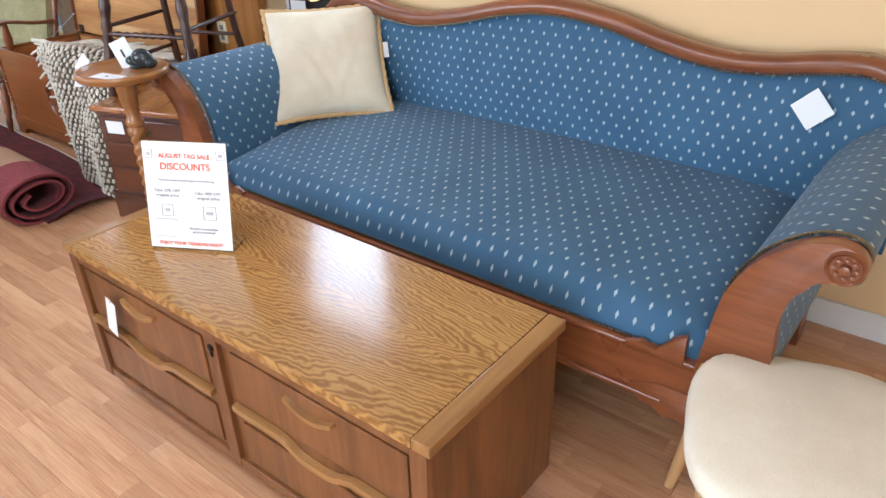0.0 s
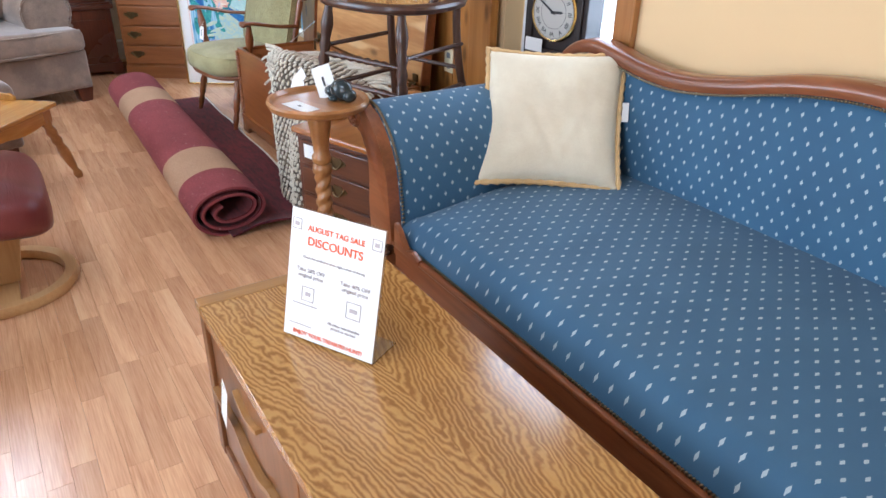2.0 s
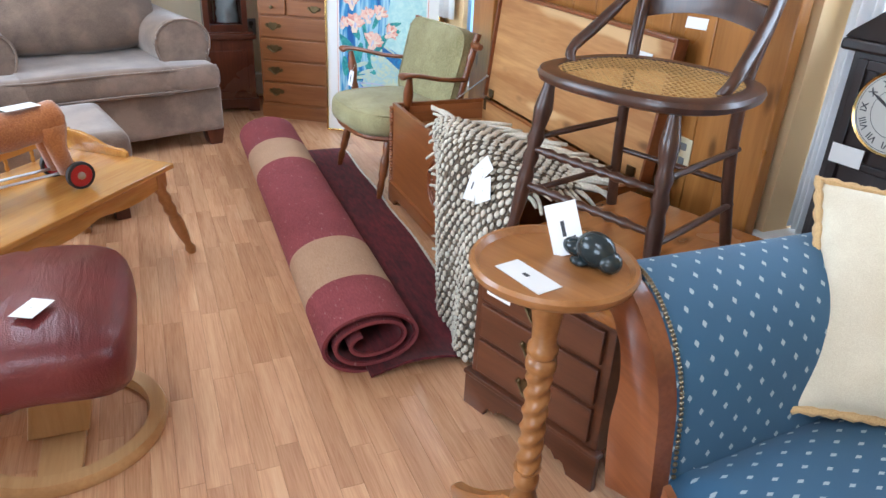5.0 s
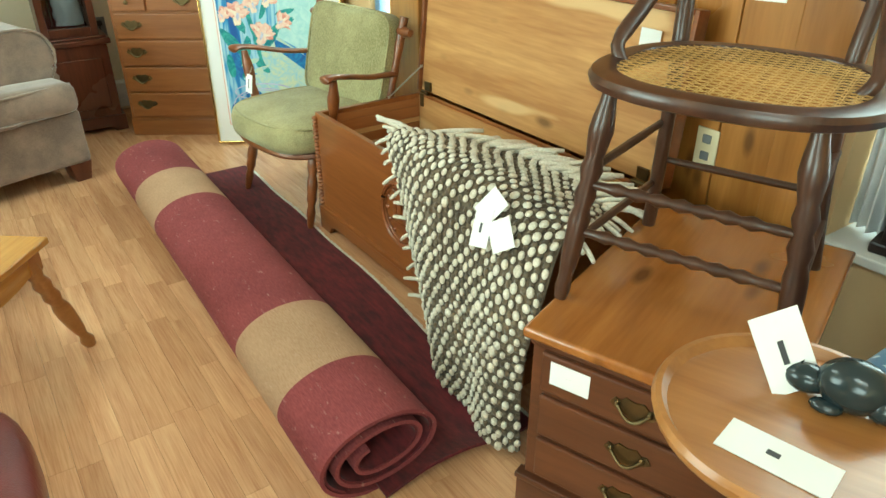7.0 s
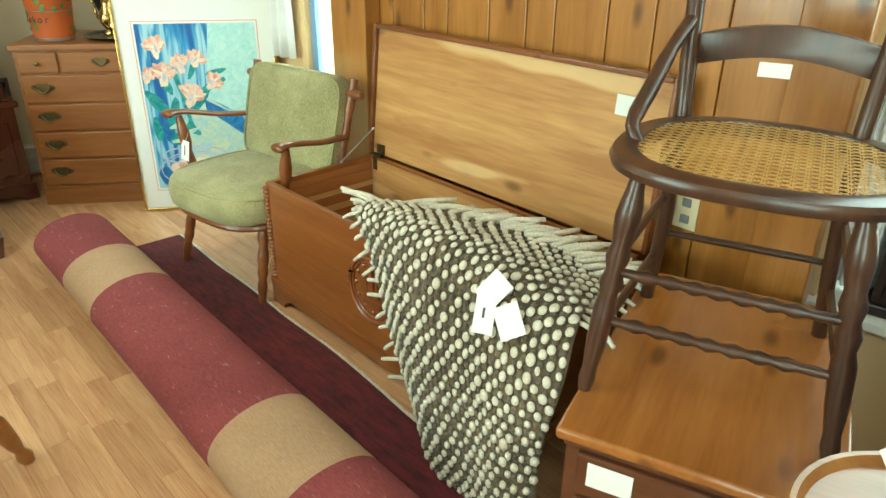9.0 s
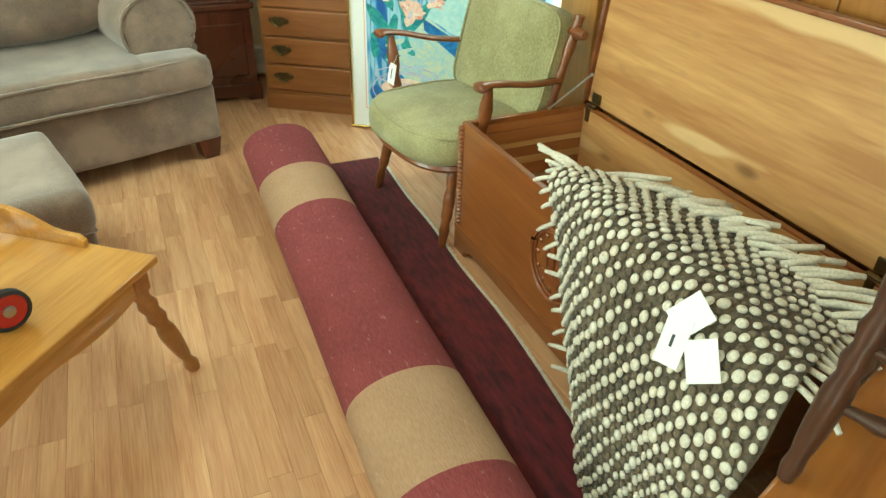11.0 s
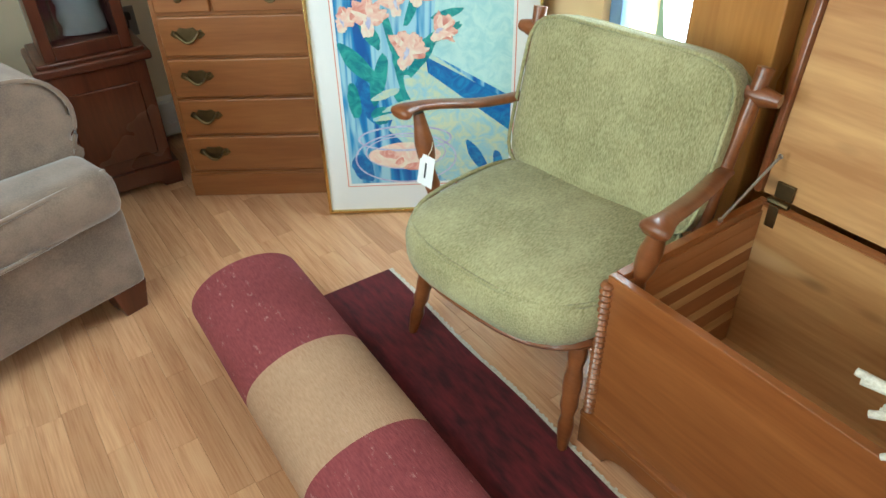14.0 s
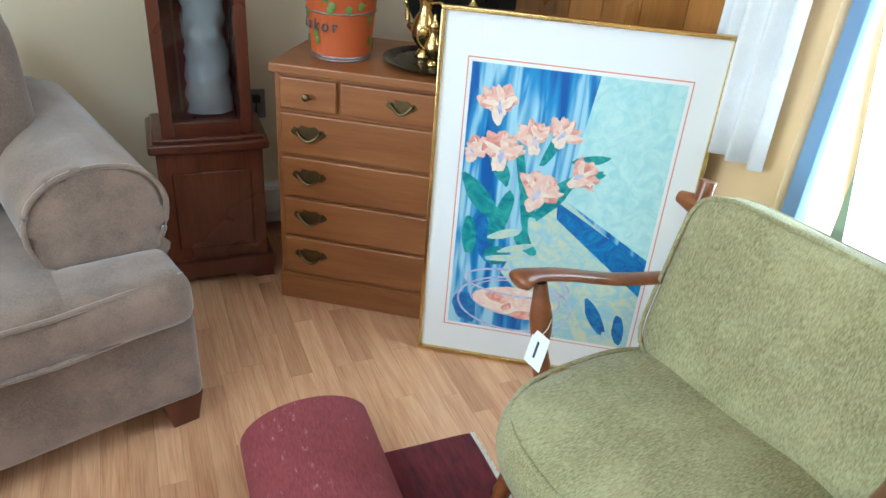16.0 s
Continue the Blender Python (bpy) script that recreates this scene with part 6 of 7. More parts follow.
def make_brass():
    M0 = DR @ pose(0.44, 0.19, 0.7853)
    bm = bmesh.new()
    put_lathe(bm, [(0.02, 0.0), (0.14, 0.002), (0.165, 0.012), (0.168, 0.015), (0.16, 0.014), (0.138, 0.006), (0.02, 0.005)], seg=40)
    solo("serving_tray", to_mesh(bm, "serving_tray", BLACKMETAL), M0, "round black tray holding brass pots on the dresser", "tray")

    def pot(x, y, s, spout):
        t = thing("brass_pot", M0 @ pose(x, y, 0.007, 0, 0, spout) @ Matrix.Diagonal((s, s, s, 1)), "small polished brass coffee pot on the black tray", "pot", "brass pots")
        bm = bmesh.new()
        put_lathe(bm, [(0.022, 0), (0.024, 0.006), (0.012, 0.02), (0.03, 0.045), (0.034, 0.065), (0.028, 0.085), (0.014, 0.11), (0.018, 0.135), (0.020, 0.14), (0.012, 0.155), (0.004, 0.165), (0.006, 0.172), (0.002, 0.18)], seg=20)
        part(t, "body", to_mesh(bm, "body", GOLD, 60))
        bm = bmesh.new()
        put_tube(bm, curve_points([(0.03, 0, 0.055), (0.055, 0, 0.07), (0.062, 0, 0.11), (0.078, 0, 0.135)], 10), [0.009, 0.008, 0.0075, 0.007, 0.0065, 0.006, 0.0055, 0.005, 0.005, 0.0045, 0.004], 8)
        part(t, "spout", to_mesh(bm, "spout", GOLD, 60))
        bm = bmesh.new()
        put_tube(bm, curve_points([(-0.018, 0, 0.125), (-0.05, 0, 0.13), (-0.058, 0, 0.09), (-0.032, 0, 0.055)], 12), 0.004, 7)
        part(t, "handle", to_mesh(bm, "handle", GOLD, 60))
    pot(-0.055, 0.03, 1.25, 150), pot(-0.01, -0.055, 0.8, 20), pot(0.085, 0.0, 1.1, 170)
    bm = bmesh.new()
    put_lathe(bm, [(0.17, -0.006), (0.172, 0.0), (0.168, 0.005), (0.14, 0.0), (0.02, 0.0)], seg=40)
    solo("leaning_tray", to_mesh(bm, "leaning_tray", BLACKMETAL), DR @ pose(0.46, 0.36, 0.955, 97), "round dark tray leaning behind the brass pots", "tray")


make_brass()

# ---- tall case clock in the corner ----


def make_tall_clock():
    t = thing("tall_clock", pose(-6.467, 0.971, 0, 0, 0, 88.4) @ Matrix.Diagonal((1.067, 1.067, 1.067, 1)), "dark cherry tall case clock with a glass door", "clock")
    bm = bmesh.new()
    put_box(bm, -0.16, 0.03, 0.06, 0.16, 0.27, 0.47, 0.004)
    put_box(bm, -0.12, 0.024, 0.13, 0.12, 0.032, 0.40, 0.006)
    part(t, "base_case", to_mesh(bm, "base_case", CLOCKWOOD))
    bm = bmesh.new()
    put_prism(bm, [(-0.175, 0.085), (-0.175, 0), (-0.11, 0), (-0.09, 0.03), (0.09, 0.03), (0.11, 0), (0.175, 0), (0.175, 0.085)], 0.012, 0.28, "y", 0.004)
    part(t, "plinth", to_mesh(bm, "plinth", CLOCKWOOD))
    bm = bmesh.new()
    put_box(bm, -0.18, 0.008, 0.47, 0.18, 0.29, 0.501, 0.008, 3)
    put_box(bm, -0.165, 0.02, 0.50, 0.165, 0.28, 0.515, 0.006)
    part(t, "moulding", to_mesh(bm, "moulding", CLOCKWOOD))
    bm = bmesh.new()
    for a, b in ((-0.135, -0.10), (0.10, 0.135)):
        put_box(bm, a, 0.035, 0.515, b, 0.26, 1.45, 0.003)
    put_box(bm, -0.10, 0.035, 0.515, 0.10, 0.07, 0.56, 0.003)
    put_box(bm, -0.10, 0.25, 0.515, 0.10, 0.26, 1.45)
    put_box(bm, -0.17, 0.02, 1.45, 0.17, 0.28, 1.95, 0.006)
    put_box(bm, -0.19, 0.005, 1.95, 0.19, 0.29, 1.99, 0.008)
    part(t, "trunk_case", to_mesh(bm, "trunk_case", CLOCKWOOD))
    g = part(t, "door_glass", boxes_mesh("door_glass", CLOCKGLASS, [(-0.10, 0.046, 0.56, 0.10, 0.05, 1.45)], 0))
    g.visible_shadow = False
    bm = bmesh.new()
    put_lathe(bm, [(0.066 - 0.02 * i / 60, 0.565 + 0.0143 * i) for i in range(61)], Matrix.Translation((0.02, 0.15, 0)), 24)
    for v in bm.verts:
        v.co += 0.014 * Vector((noise.noise(v.co * 28), noise.noise(v.co * 28 + Vector((7, 0, 0))), 0))
    part(t, "wrapped_weights", to_mesh(bm, "wrapped_weights", BUBBLE, 60), label="clock weights in silvery bubble wrap")
    bm = bmesh.new()
    put_tube(bm, [(-0.065, 0.12, 0.57), (-0.065, 0.12, 1.44)], 0.004, 6)
    part(t, "chain", to_mesh(bm, "chain", BRASS))
    bm = bmesh.new()
    put_lathe(bm, [(0.004, 0), (0.004, 0.012), (0.010, 0.016), (0.009, 0.022), (0.003, 0.024)], Matrix.Translation((-0.118, 0.035, 0.93)) @ pose(0, 0, 0, 90), 12)
    part(t, "knob", to_mesh(bm, "knob", BRASS), label="small brass knob")


make_tall_clock()

# ---- dark pendulum clock on the window sill ----


def make_sill_clock():
    t = thing("wall_clock", pose(-2.57, 2.225, 0.5045, 0, 0, 9) @ Matrix.Diagonal((1.08, 1.08, 1.08, 1)), "black wooden pendulum clock with roman dial standing on the sill", "clock")
    bm = bmesh.new()
    put_box(bm, -0.17, 0.0, 0.0, 0.17, 0.11, 0.03, 0.006)
    put_box(bm, -0.15, 0.01, 0.03, 0.15, 0.105, 0.56, 0.004)
    put_box(bm, -0.18, -0.012, 0.555, 0.18, 0.115, 0.585, 0.008)
    for s in (-1, 1):
        put_prism(bm, [(s * 0.18, 0.585), (s * 0.17, 0.60), (s * 0.10, 0.655), (s * 0.055, 0.68), (s * 0.035, 0.665), (s * 0.045, 0.635), (s * 0.02, 0.615), (0, 0.61), (0, 0.585)], 0.0, 0.03, "y", 0.003)
    part(t, "case", to_mesh(bm, "case", BLACKWOOD))
    bm = bmesh.new()
    for r in ((-0.13, 0.0, 0.05, -0.105, 0.011, 0.54), (0.105, 0.0, 0.05, 0.13, 0.011, 0.54), (-0.105, 0.0, 0.05, 0.105, 0.011, 0.075), (-0.105, 0.0, 0.515, 0.105, 0.011, 0.54), (-0.105, 0.0, 0.27, 0.105, 0.011, 0.29)):
        put_box(bm, *r, bevel=0.003)
    part(t, "door_frame", to_mesh(bm, "door_frame", BLACKWOOD))
    F = Matrix.Translation((0, 0.0, 0.43)) @ pose(0, 0, 0, 90)
    bm = bmesh.new()
    put_lathe(bm, [(0.104, -0.010), (0.108, 0.0), (0.104, 0.006), (0.099, 0.004), (0.099, 0.0)], F, 48, False)
    part(t, "bezel", to_mesh(bm, "bezel", GOLD), label="brass bezel")
    bm = bmesh.new()
    put_lathe(bm, [(0.099, -0.006), (0.099, 0.002), (0.001, 0.0022)], F, 48)
    d = part(t, "dial", to_mesh(bm, "dial", DIAL), label="cream roman numeral dial")
    for i, s in enumerate(("XII", "I", "II", "III", "IIII", "V", "VI", "VII", "VIII", "IX", "X", "XI")):
        a = radians(90 - 30 * i)
        ob = lettering(d, s, 0.024, 0, 0, INK, name="numeral")
        ob.matrix_basis = F @ pose(0.078 * math.cos(a), 0.078 * math.sin(a), 0.0026) @ pose(0, 0, 0, 0, 0, -30 * i)
    bm = bmesh.new()
    for r in (0.060, 0.095):
        put_tube(bm, [(r * math.cos(a), r * math.sin(a), 0.0025) for a in (2 * math.pi * i / 48 for i in range(49))], 0.0007, 4)
    part(d, "dial_ring", to_mesh(bm, "dial_ring", INK), F)
    bm = bmesh.new()
    for ang, ln, w in ((math.pi / 2 - 2 * math.pi * (2 + 50 / 60) / 12, 0.052, 0.005), (math.pi / 2 - 2 * math.pi * 50 / 60, 0.082, 0.0035)):
        c, s = math.cos(ang), math.sin(ang)
        a, b = Vector((-s, c, 0)) * w, Vector((c, s, 0))
        vs = [bm.verts.new(p + Vector((0, 0, 0.005))) for p in (b * -0.012 - a, b * ln * 0.7 - a, b * ln, b * ln * 0.7 + a, b * -0.012 + a)]
        bm.faces.new(vs)
    thicken(bm, 0.001)
    put_ball(bm, (0, 0, 0.005), 0.006)
    part(d, "clock_hand", to_mesh(bm, "clock_hand", INK, 0), F, label="black clock hands")
    bm = bmesh.new()
    put_lathe(bm, [(0.045, -0.004), (0.05, 0.0), (0.045, 0.004), (0.001, 0.006)], Matrix.Translation((0, 0.02, 0.15)) @ pose(0, 0, 0, 90), 28)
    part(t, "pendulum", to_mesh(bm, "pendulum", BRASS))
    tag_card("price_tag", t.matrix_world @ pose(-0.085, -0.004, 0.30, 90), 0.085, 0.05, "white paper label on the clock case", 0.0)


make_sill_clock()

# ---- taupe armchair-sofa and its ottoman ----


def make_couch():
    t = thing("loveseat", pose(-5.555, 0.205, 0, 0, 0, 106) @ Matrix.Diagonal((1.07, 1.07, 1.07, 1)), "taupe microsuede loveseat with rolled arms and loose cushions", "sofa")
    W, D = 1.27, 0.98
    h = W / 2
    bm = soft_box(W - 0.02, D - 0.06, 0.25, 0.03, 0.006, 5)
    part(t, "base", to_mesh(bm, "base", TAUPE, 180), Matrix.Translation((0, D / 2 - 0.0, 0.085)))
    bm = soft_box(W - 0.50, 0.80, 0.15, 0.055, 0.012, 6, 2.0)
    # T-shaped seat cushion front
    part(t, "seat_cushion", to_mesh(bm, "seat_cushion", TAUPE, 180), Matrix.Translation((0, 0.385, 0.325)))
    bm = soft_box(W - 0.03, 0.20, 0.14, 0.055, 0.008, 6, 5.0)
    part(t, "seat_front", to_mesh(bm, "seat_front", TAUPE, 180), Matrix.Translation((0, 0.085, 0.328)))
    for z in (0.342, 0.455):
        bm = bmesh.new()
        put_tube(bm, [(-h + 0.035, 0.02, z), (-h * 0.5, -0.014, z), (0, -0.016, z + 0.004), (h * 0.5, -0.014, z), (h - 0.035, 0.02, z)], 0.006, 6)
        part(t, "welt", to_mesh(bm, "welt", TAUPE, 180))
    for s in (-1, 1):
        bm = bmesh.new()
        out = [(p.x * s, p.z) for p in curve_points([(0.36, 0, 0.33), (0.355, 0, 0.45), (0.33, 0, 0.54), (0.345, 0, 0.62), (0.41, 0, 0.672), (0.50, 0, 0.685), (0.585, 0, 0.66), (0.632, 0, 0.59), (0.625, 0, 0.51), (0.60, 0, 0.45), (0.61, 0, 0.33)], 32)]
        put_prism(bm, out, 0.17, D - 0.08, "y", 0.028)
        bmesh.ops.bisect_plane(bm, geom=bm.verts[:] + bm.edges[:] + bm.faces[:], plane_co=(0, 0.5, 0), plane_no=(0, 1, 0))
        for v in bm.verts:
            v.co += 0.008 * Vector((noise.noise(v.co * 6), 0, noise.noise(v.co * 6 + Vector((3, 1, 8)))))
        part(t, "rolled_arm", to_mesh(bm, "rolled_arm", TAUPE, 70))
        bm = bmesh.new()
        put_tube(bm, [(x * 0.985 + s * 0.007, 0.172, z * 0.985 + 0.006) for x, z in out[1:-1]], 0.0065, 6)
        part(t, "arm_welt", to_mesh(bm, "arm_welt", TAUPE, 180))
        for y in (0.09, D - 0.12):
            bm = bmesh.new()
            put_prism(bm, [(s * (h - 0.115), 0.088), (s * (h - 0.012), 0.088), (s * (h - 0.03), 0.0), (s * (h - 0.095), 0.0)], y - 0.045, y + 0.045, "y", 0.004)
            part(t, "foot", to_mesh(bm, "foot", CLOCKWOOD), label="dark wooden block foot")
    bm = soft_box(W - 0.30, 0.20, 0.62, 0.08, 0.012, 6, 8.0)
    part(t, "back_frame", to_mesh(bm, "back_frame", TAUPE, 180), Matrix.Translation((0, D - 0.12, 0.30)))
    bm = cushion(W - 0.38, 0.56, 0.22, 0.55, power=4.0, lump=0.016, seed=6.0)
    part(t, "back_cushion", to_mesh(bm, "back_cushion", TAUPE, 180), pose(0.02, 0.68, 0.69) @ pose(0, 0, 0, 74) @ Matrix.Translation((0, 0.03, -0.04)))
    tag_card("price_tag", t.matrix_world @ pose(0.40, 0.57, 0.86, 86, 0, -15), 0.055, 0.09, "white paper tag hanging on the loveseat back", 0.4)


make_couch()


def make_ottoman():
    t = thing("ottoman", pose(-4.905, -0.139, 0, 0, 0, 13.5) @ Matrix.Diagonal((1.09, 1.09, 1.09, 1)), "taupe microsuede ottoman with a padded top", "ottoman")
    bm = soft_box(0.54, 0.72, 0.20, 0.025, 0.004, 4)
    part(t, "base", to_mesh(bm, "base", TAUPE, 180), Matrix.Translation((0, 0, 0.06)))
    bm = soft_box(0.56, 0.74, 0.14, 0.05, 0.008, 5, 3.0)
    part(t, "padded_top", to_mesh(bm, "padded_top", TAUPE, 180), Matrix.Translation((0, 0, 0.25)))
    bm = bmesh.new()
    put_tube(bm, [(-0.27, -0.36, 0.262), (0.27, -0.36, 0.262), (0.27, 0.36, 0.262), (-0.27, 0.36, 0.262), (-0.27, -0.36, 0.262)], 0.007, 6)
    part(t, "welt", to_mesh(bm, "welt", TAUPE, 180))
    for x in (-0.22, 0.22):
        for y in (-0.3, 0.3):
            bm = bmesh.new()
            put_box(bm, x - 0.03, y - 0.03, 0, x + 0.03, y + 0.03, 0.062, 0.004)
            part(t, "foot", to_mesh(bm, "foot", CLOCKWOOD))


make_ottoman()

# ---- maple coffee table with a gallery rail ----
BT = pose(-4.274, 0.482, 0, 0, 0, -38.9) @ Matrix.Diagonal((1.07, 1.07, 1.07, 1))


def make_bench_table():
    t = thing("coffee_table", BT, "honey maple coffee table with low scrolled gallery and turned legs", "coffee table")
    L, D, H = 1.09, 0.47, 0.385
    bm = bmesh.new()
    put_box(bm, 0, -D, H - 0.022, L, 0, H, 0.005, 3)
    part(t, "top", to_mesh(bm, "top", HONEY), label="glossy honey maple top")
    bm = bmesh.new()
    n = 40
    apron = [(0.03, H - 0.023), (L - 0.03, H - 0.023)] + [(L - 0.03 - (L - 0.06) * i / n, H - 0.075 - 0.022 * abs(math.sin(i / n * math.pi * 3))) for i in range(n + 1)]
    put_prism(bm, apron, -0.045, -0.025, "y", 0.003)
    put_prism(bm, apron, -D + 0.025, -D + 0.045, "y", 0.003)
    side = [(-0.04, H - 0.023), (-D + 0.04, H - 0.023), (-D + 0.04, H - 0.08)] + [(-D + 0.04 + (D - 0.08) * i / 16, H - 0.08 - 0.012 * math.sin(math.pi * 2 * i / 16)) for i in range(17)]
    put_prism(bm, side, 0.025, 0.045, "x", 0.003), put_prism(bm, side, L - 0.045, L - 0.025, "x", 0.003)
    part(t, "apron", to_mesh(bm, "apron", HONEY))
    prof = [0.016, 0.022, 0.013, 0.019, 0.022, 0.024, 0.026, 0.025, 0.018, 0.026, 0.020, 0.027, 0.019, 0.027, 0.030]
    for x, y, fx, fy in ((0.05, -0.05, -0.02, 0.02), (L - 0.05, -0.05, L + 0.02, 0.02), (0.05, -D + 0.05, -0.02, -D - 0.02), (L - 0.05, -D + 0.05, L + 0.02, -D - 0.02)):
        bm = bmesh.new()
        put_bar(bm, (fx, fy, 0), (x, y, H - 0.07), prof)
        put_box(bm, x - 0.028, y - 0.028, H - 0.09, x + 0.028, y + 0.028, H - 0.023, 0.004)
        part(t, "turned_leg", to_mesh(bm, "turned_leg", PEDESTAL))
    for x in (0.018, L - 0.018):
        bm = bmesh.new()
        prof2 = [(-0.19, H), (-0.19, H + 0.018), (-0.21, H + 0.032), (-0.25, H + 0.030), (-0.29, H + 0.034), (-0.34, H + 0.062), (-0.40, H + 0.078), (-D + 0.008, H + 0.080), (-D + 0.008, H)]
        put_prism(bm, prof2, x - 0.009, x + 0.009, "x", 0.003)
        part(t, "gallery_end", to_mesh(bm, "gallery_end", HONEY), label="scroll-cut gallery end")
    bm = bmesh.new()
    put_box(bm, 0.0, -D + 0.0, H + 0.045, L, -D + 0.016, H + 0.082, 0.004)
    for i in range(9):
        x = 0.08 + (L - 0.16) * i / 8
        put_bar(bm, (x, -D + 0.008, H), (x, -D + 0.008, H + 0.048), [0.005, 0.008, 0.005, 0.008, 0.005], 8)
    part(t, "gallery_rail", to_mesh(bm, "gallery_rail", HONEY))


make_bench_table()


def make_horse():
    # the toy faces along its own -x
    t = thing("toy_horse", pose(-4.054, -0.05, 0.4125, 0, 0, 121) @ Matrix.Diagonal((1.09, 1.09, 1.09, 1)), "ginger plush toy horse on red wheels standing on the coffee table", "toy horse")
    R = 0.046
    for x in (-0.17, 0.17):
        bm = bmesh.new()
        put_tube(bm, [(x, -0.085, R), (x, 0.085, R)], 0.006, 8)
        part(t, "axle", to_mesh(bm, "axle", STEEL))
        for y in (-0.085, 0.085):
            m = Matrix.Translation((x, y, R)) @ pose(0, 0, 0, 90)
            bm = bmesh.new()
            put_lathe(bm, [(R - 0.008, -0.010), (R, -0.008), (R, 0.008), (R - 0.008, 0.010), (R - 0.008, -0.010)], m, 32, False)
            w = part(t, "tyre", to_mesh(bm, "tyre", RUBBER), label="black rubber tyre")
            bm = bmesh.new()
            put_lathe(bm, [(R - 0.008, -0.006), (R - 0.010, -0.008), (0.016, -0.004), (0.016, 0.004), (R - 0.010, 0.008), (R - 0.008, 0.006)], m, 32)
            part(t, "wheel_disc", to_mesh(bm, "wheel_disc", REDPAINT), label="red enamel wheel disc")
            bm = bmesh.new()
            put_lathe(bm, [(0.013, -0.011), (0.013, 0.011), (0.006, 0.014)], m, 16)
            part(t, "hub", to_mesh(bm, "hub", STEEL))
    bm = bmesh.new()
    for y in (-0.03, 0.03):
        put_tube(bm, [(-0.17, y, R + 0.004), (0.17, y, R + 0.004)], 0.005, 8)
    part(t, "undercarriage", to_mesh(bm, "undercarriage", STEEL), label="steel undercarriage rods")
    bm = bmesh.new()
    Z = 0.055
    put_tube(bm, curve_points([(0.175, 0, Z + 0.165), (0.14, 0, Z + 0.165), (0.05, 0, Z + 0.155), (-0.06, 0, Z + 0.158), (-0.13, 0, Z + 0.175), (-0.17, 0, Z + 0.235), (-0.195, 0, Z + 0.30)], 24), [0.03, 0.052, 0.062, 0.064, 0.062, 0.058, 0.057, 0.057, 0.058, 0.060, 0.061, 0.062, 0.062, 0.064, 0.066, 0.068, 0.068, 0.064, 0.058, 0.052, 0.047, 0.044, 0.042, 0.042, 0.03], 16)
    put_ball(bm, (-0.20, 0, Z + 0.315), 0.046, 3, (1.1, 0.85, 1.0))
    put_tube(bm, [(-0.20, 0, Z + 0.315), (-0.245, 0, Z + 0.285), (-0.275, 0, Z + 0.262)], [0.040, 0.034, 0.026], 14)
    for y in (-0.028, 0.028):
        put_tube(bm, [(-0.185, y, Z + 0.34), (-0.182, y * 1.2, Z + 0.375), (-0.18, y * 1.2, Z + 0.385)], [0.012, 0.010, 0.003], 8)
        put_tube(bm, [(-0.135, y * 1.2, Z + 0.16), (-0.15, y * 1.2, Z + 0.07), (-0.165, y * 1.2, Z - 0.005)], [0.040, 0.030, 0.028], 12)
        put_tube(bm, [(0.13, y * 1.2, Z + 0.16), (0.135, y * 1.2, Z + 0.08), (0.155, y * 1.2, Z - 0.005)], [0.046, 0.032, 0.028], 12)
    for v in bm.verts:
        v.co += v.normal * 0 + 0.004 * Vector((noise.noise(v.co * 40), noise.noise(v.co * 40 + Vector((5, 0, 0))), noise.noise(v.co * 40 + Vector((0, 9, 0)))))
    part(t, "body", to_mesh(bm, "body", PLUSH, 180))
    bm = bmesh.new()
    put_ball(bm, (-0.272, 0, Z + 0.262), 0.029, 2, (1.0, 1.0, 0.95))
    put_tube(bm, curve_points([(-0.215, 0, Z + 0.365), (-0.17, 0, Z + 0.36), (-0.135, 0, Z + 0.29), (-0.11, 0, Z + 0.23)], 10), [0.018, 0.022, 0.022, 0.02, 0.02, 0.018, 0.018, 0.016, 0.014, 0.012, 0.008], 8)
    put_ball(bm, (-0.225, 0, Z + 0.352), 0.02, 2)
    part(t, "mane_and_muzzle", to_mesh(bm, "mane_and_muzzle", PLUSH_PALE, 180), label="cream mane and muzzle")
    bm = bmesh.new()
    for y in (-0.036, 0.036):
        put_ball(bm, (-0.225, y, Z + 0.318), 0.007)
    part(t, "eye_bead", to_mesh(bm, "eye_bead", RUBBER))
    tag_card("price_tag", t.matrix_world @ pose(0.06, 0.0, 0.2795, 0, 0, 5), 0.11, 0.06, "white paper tag on the toy horse's back", 0.0)


make_horse()

# ---- oxblood leather footstool on a ring base ----


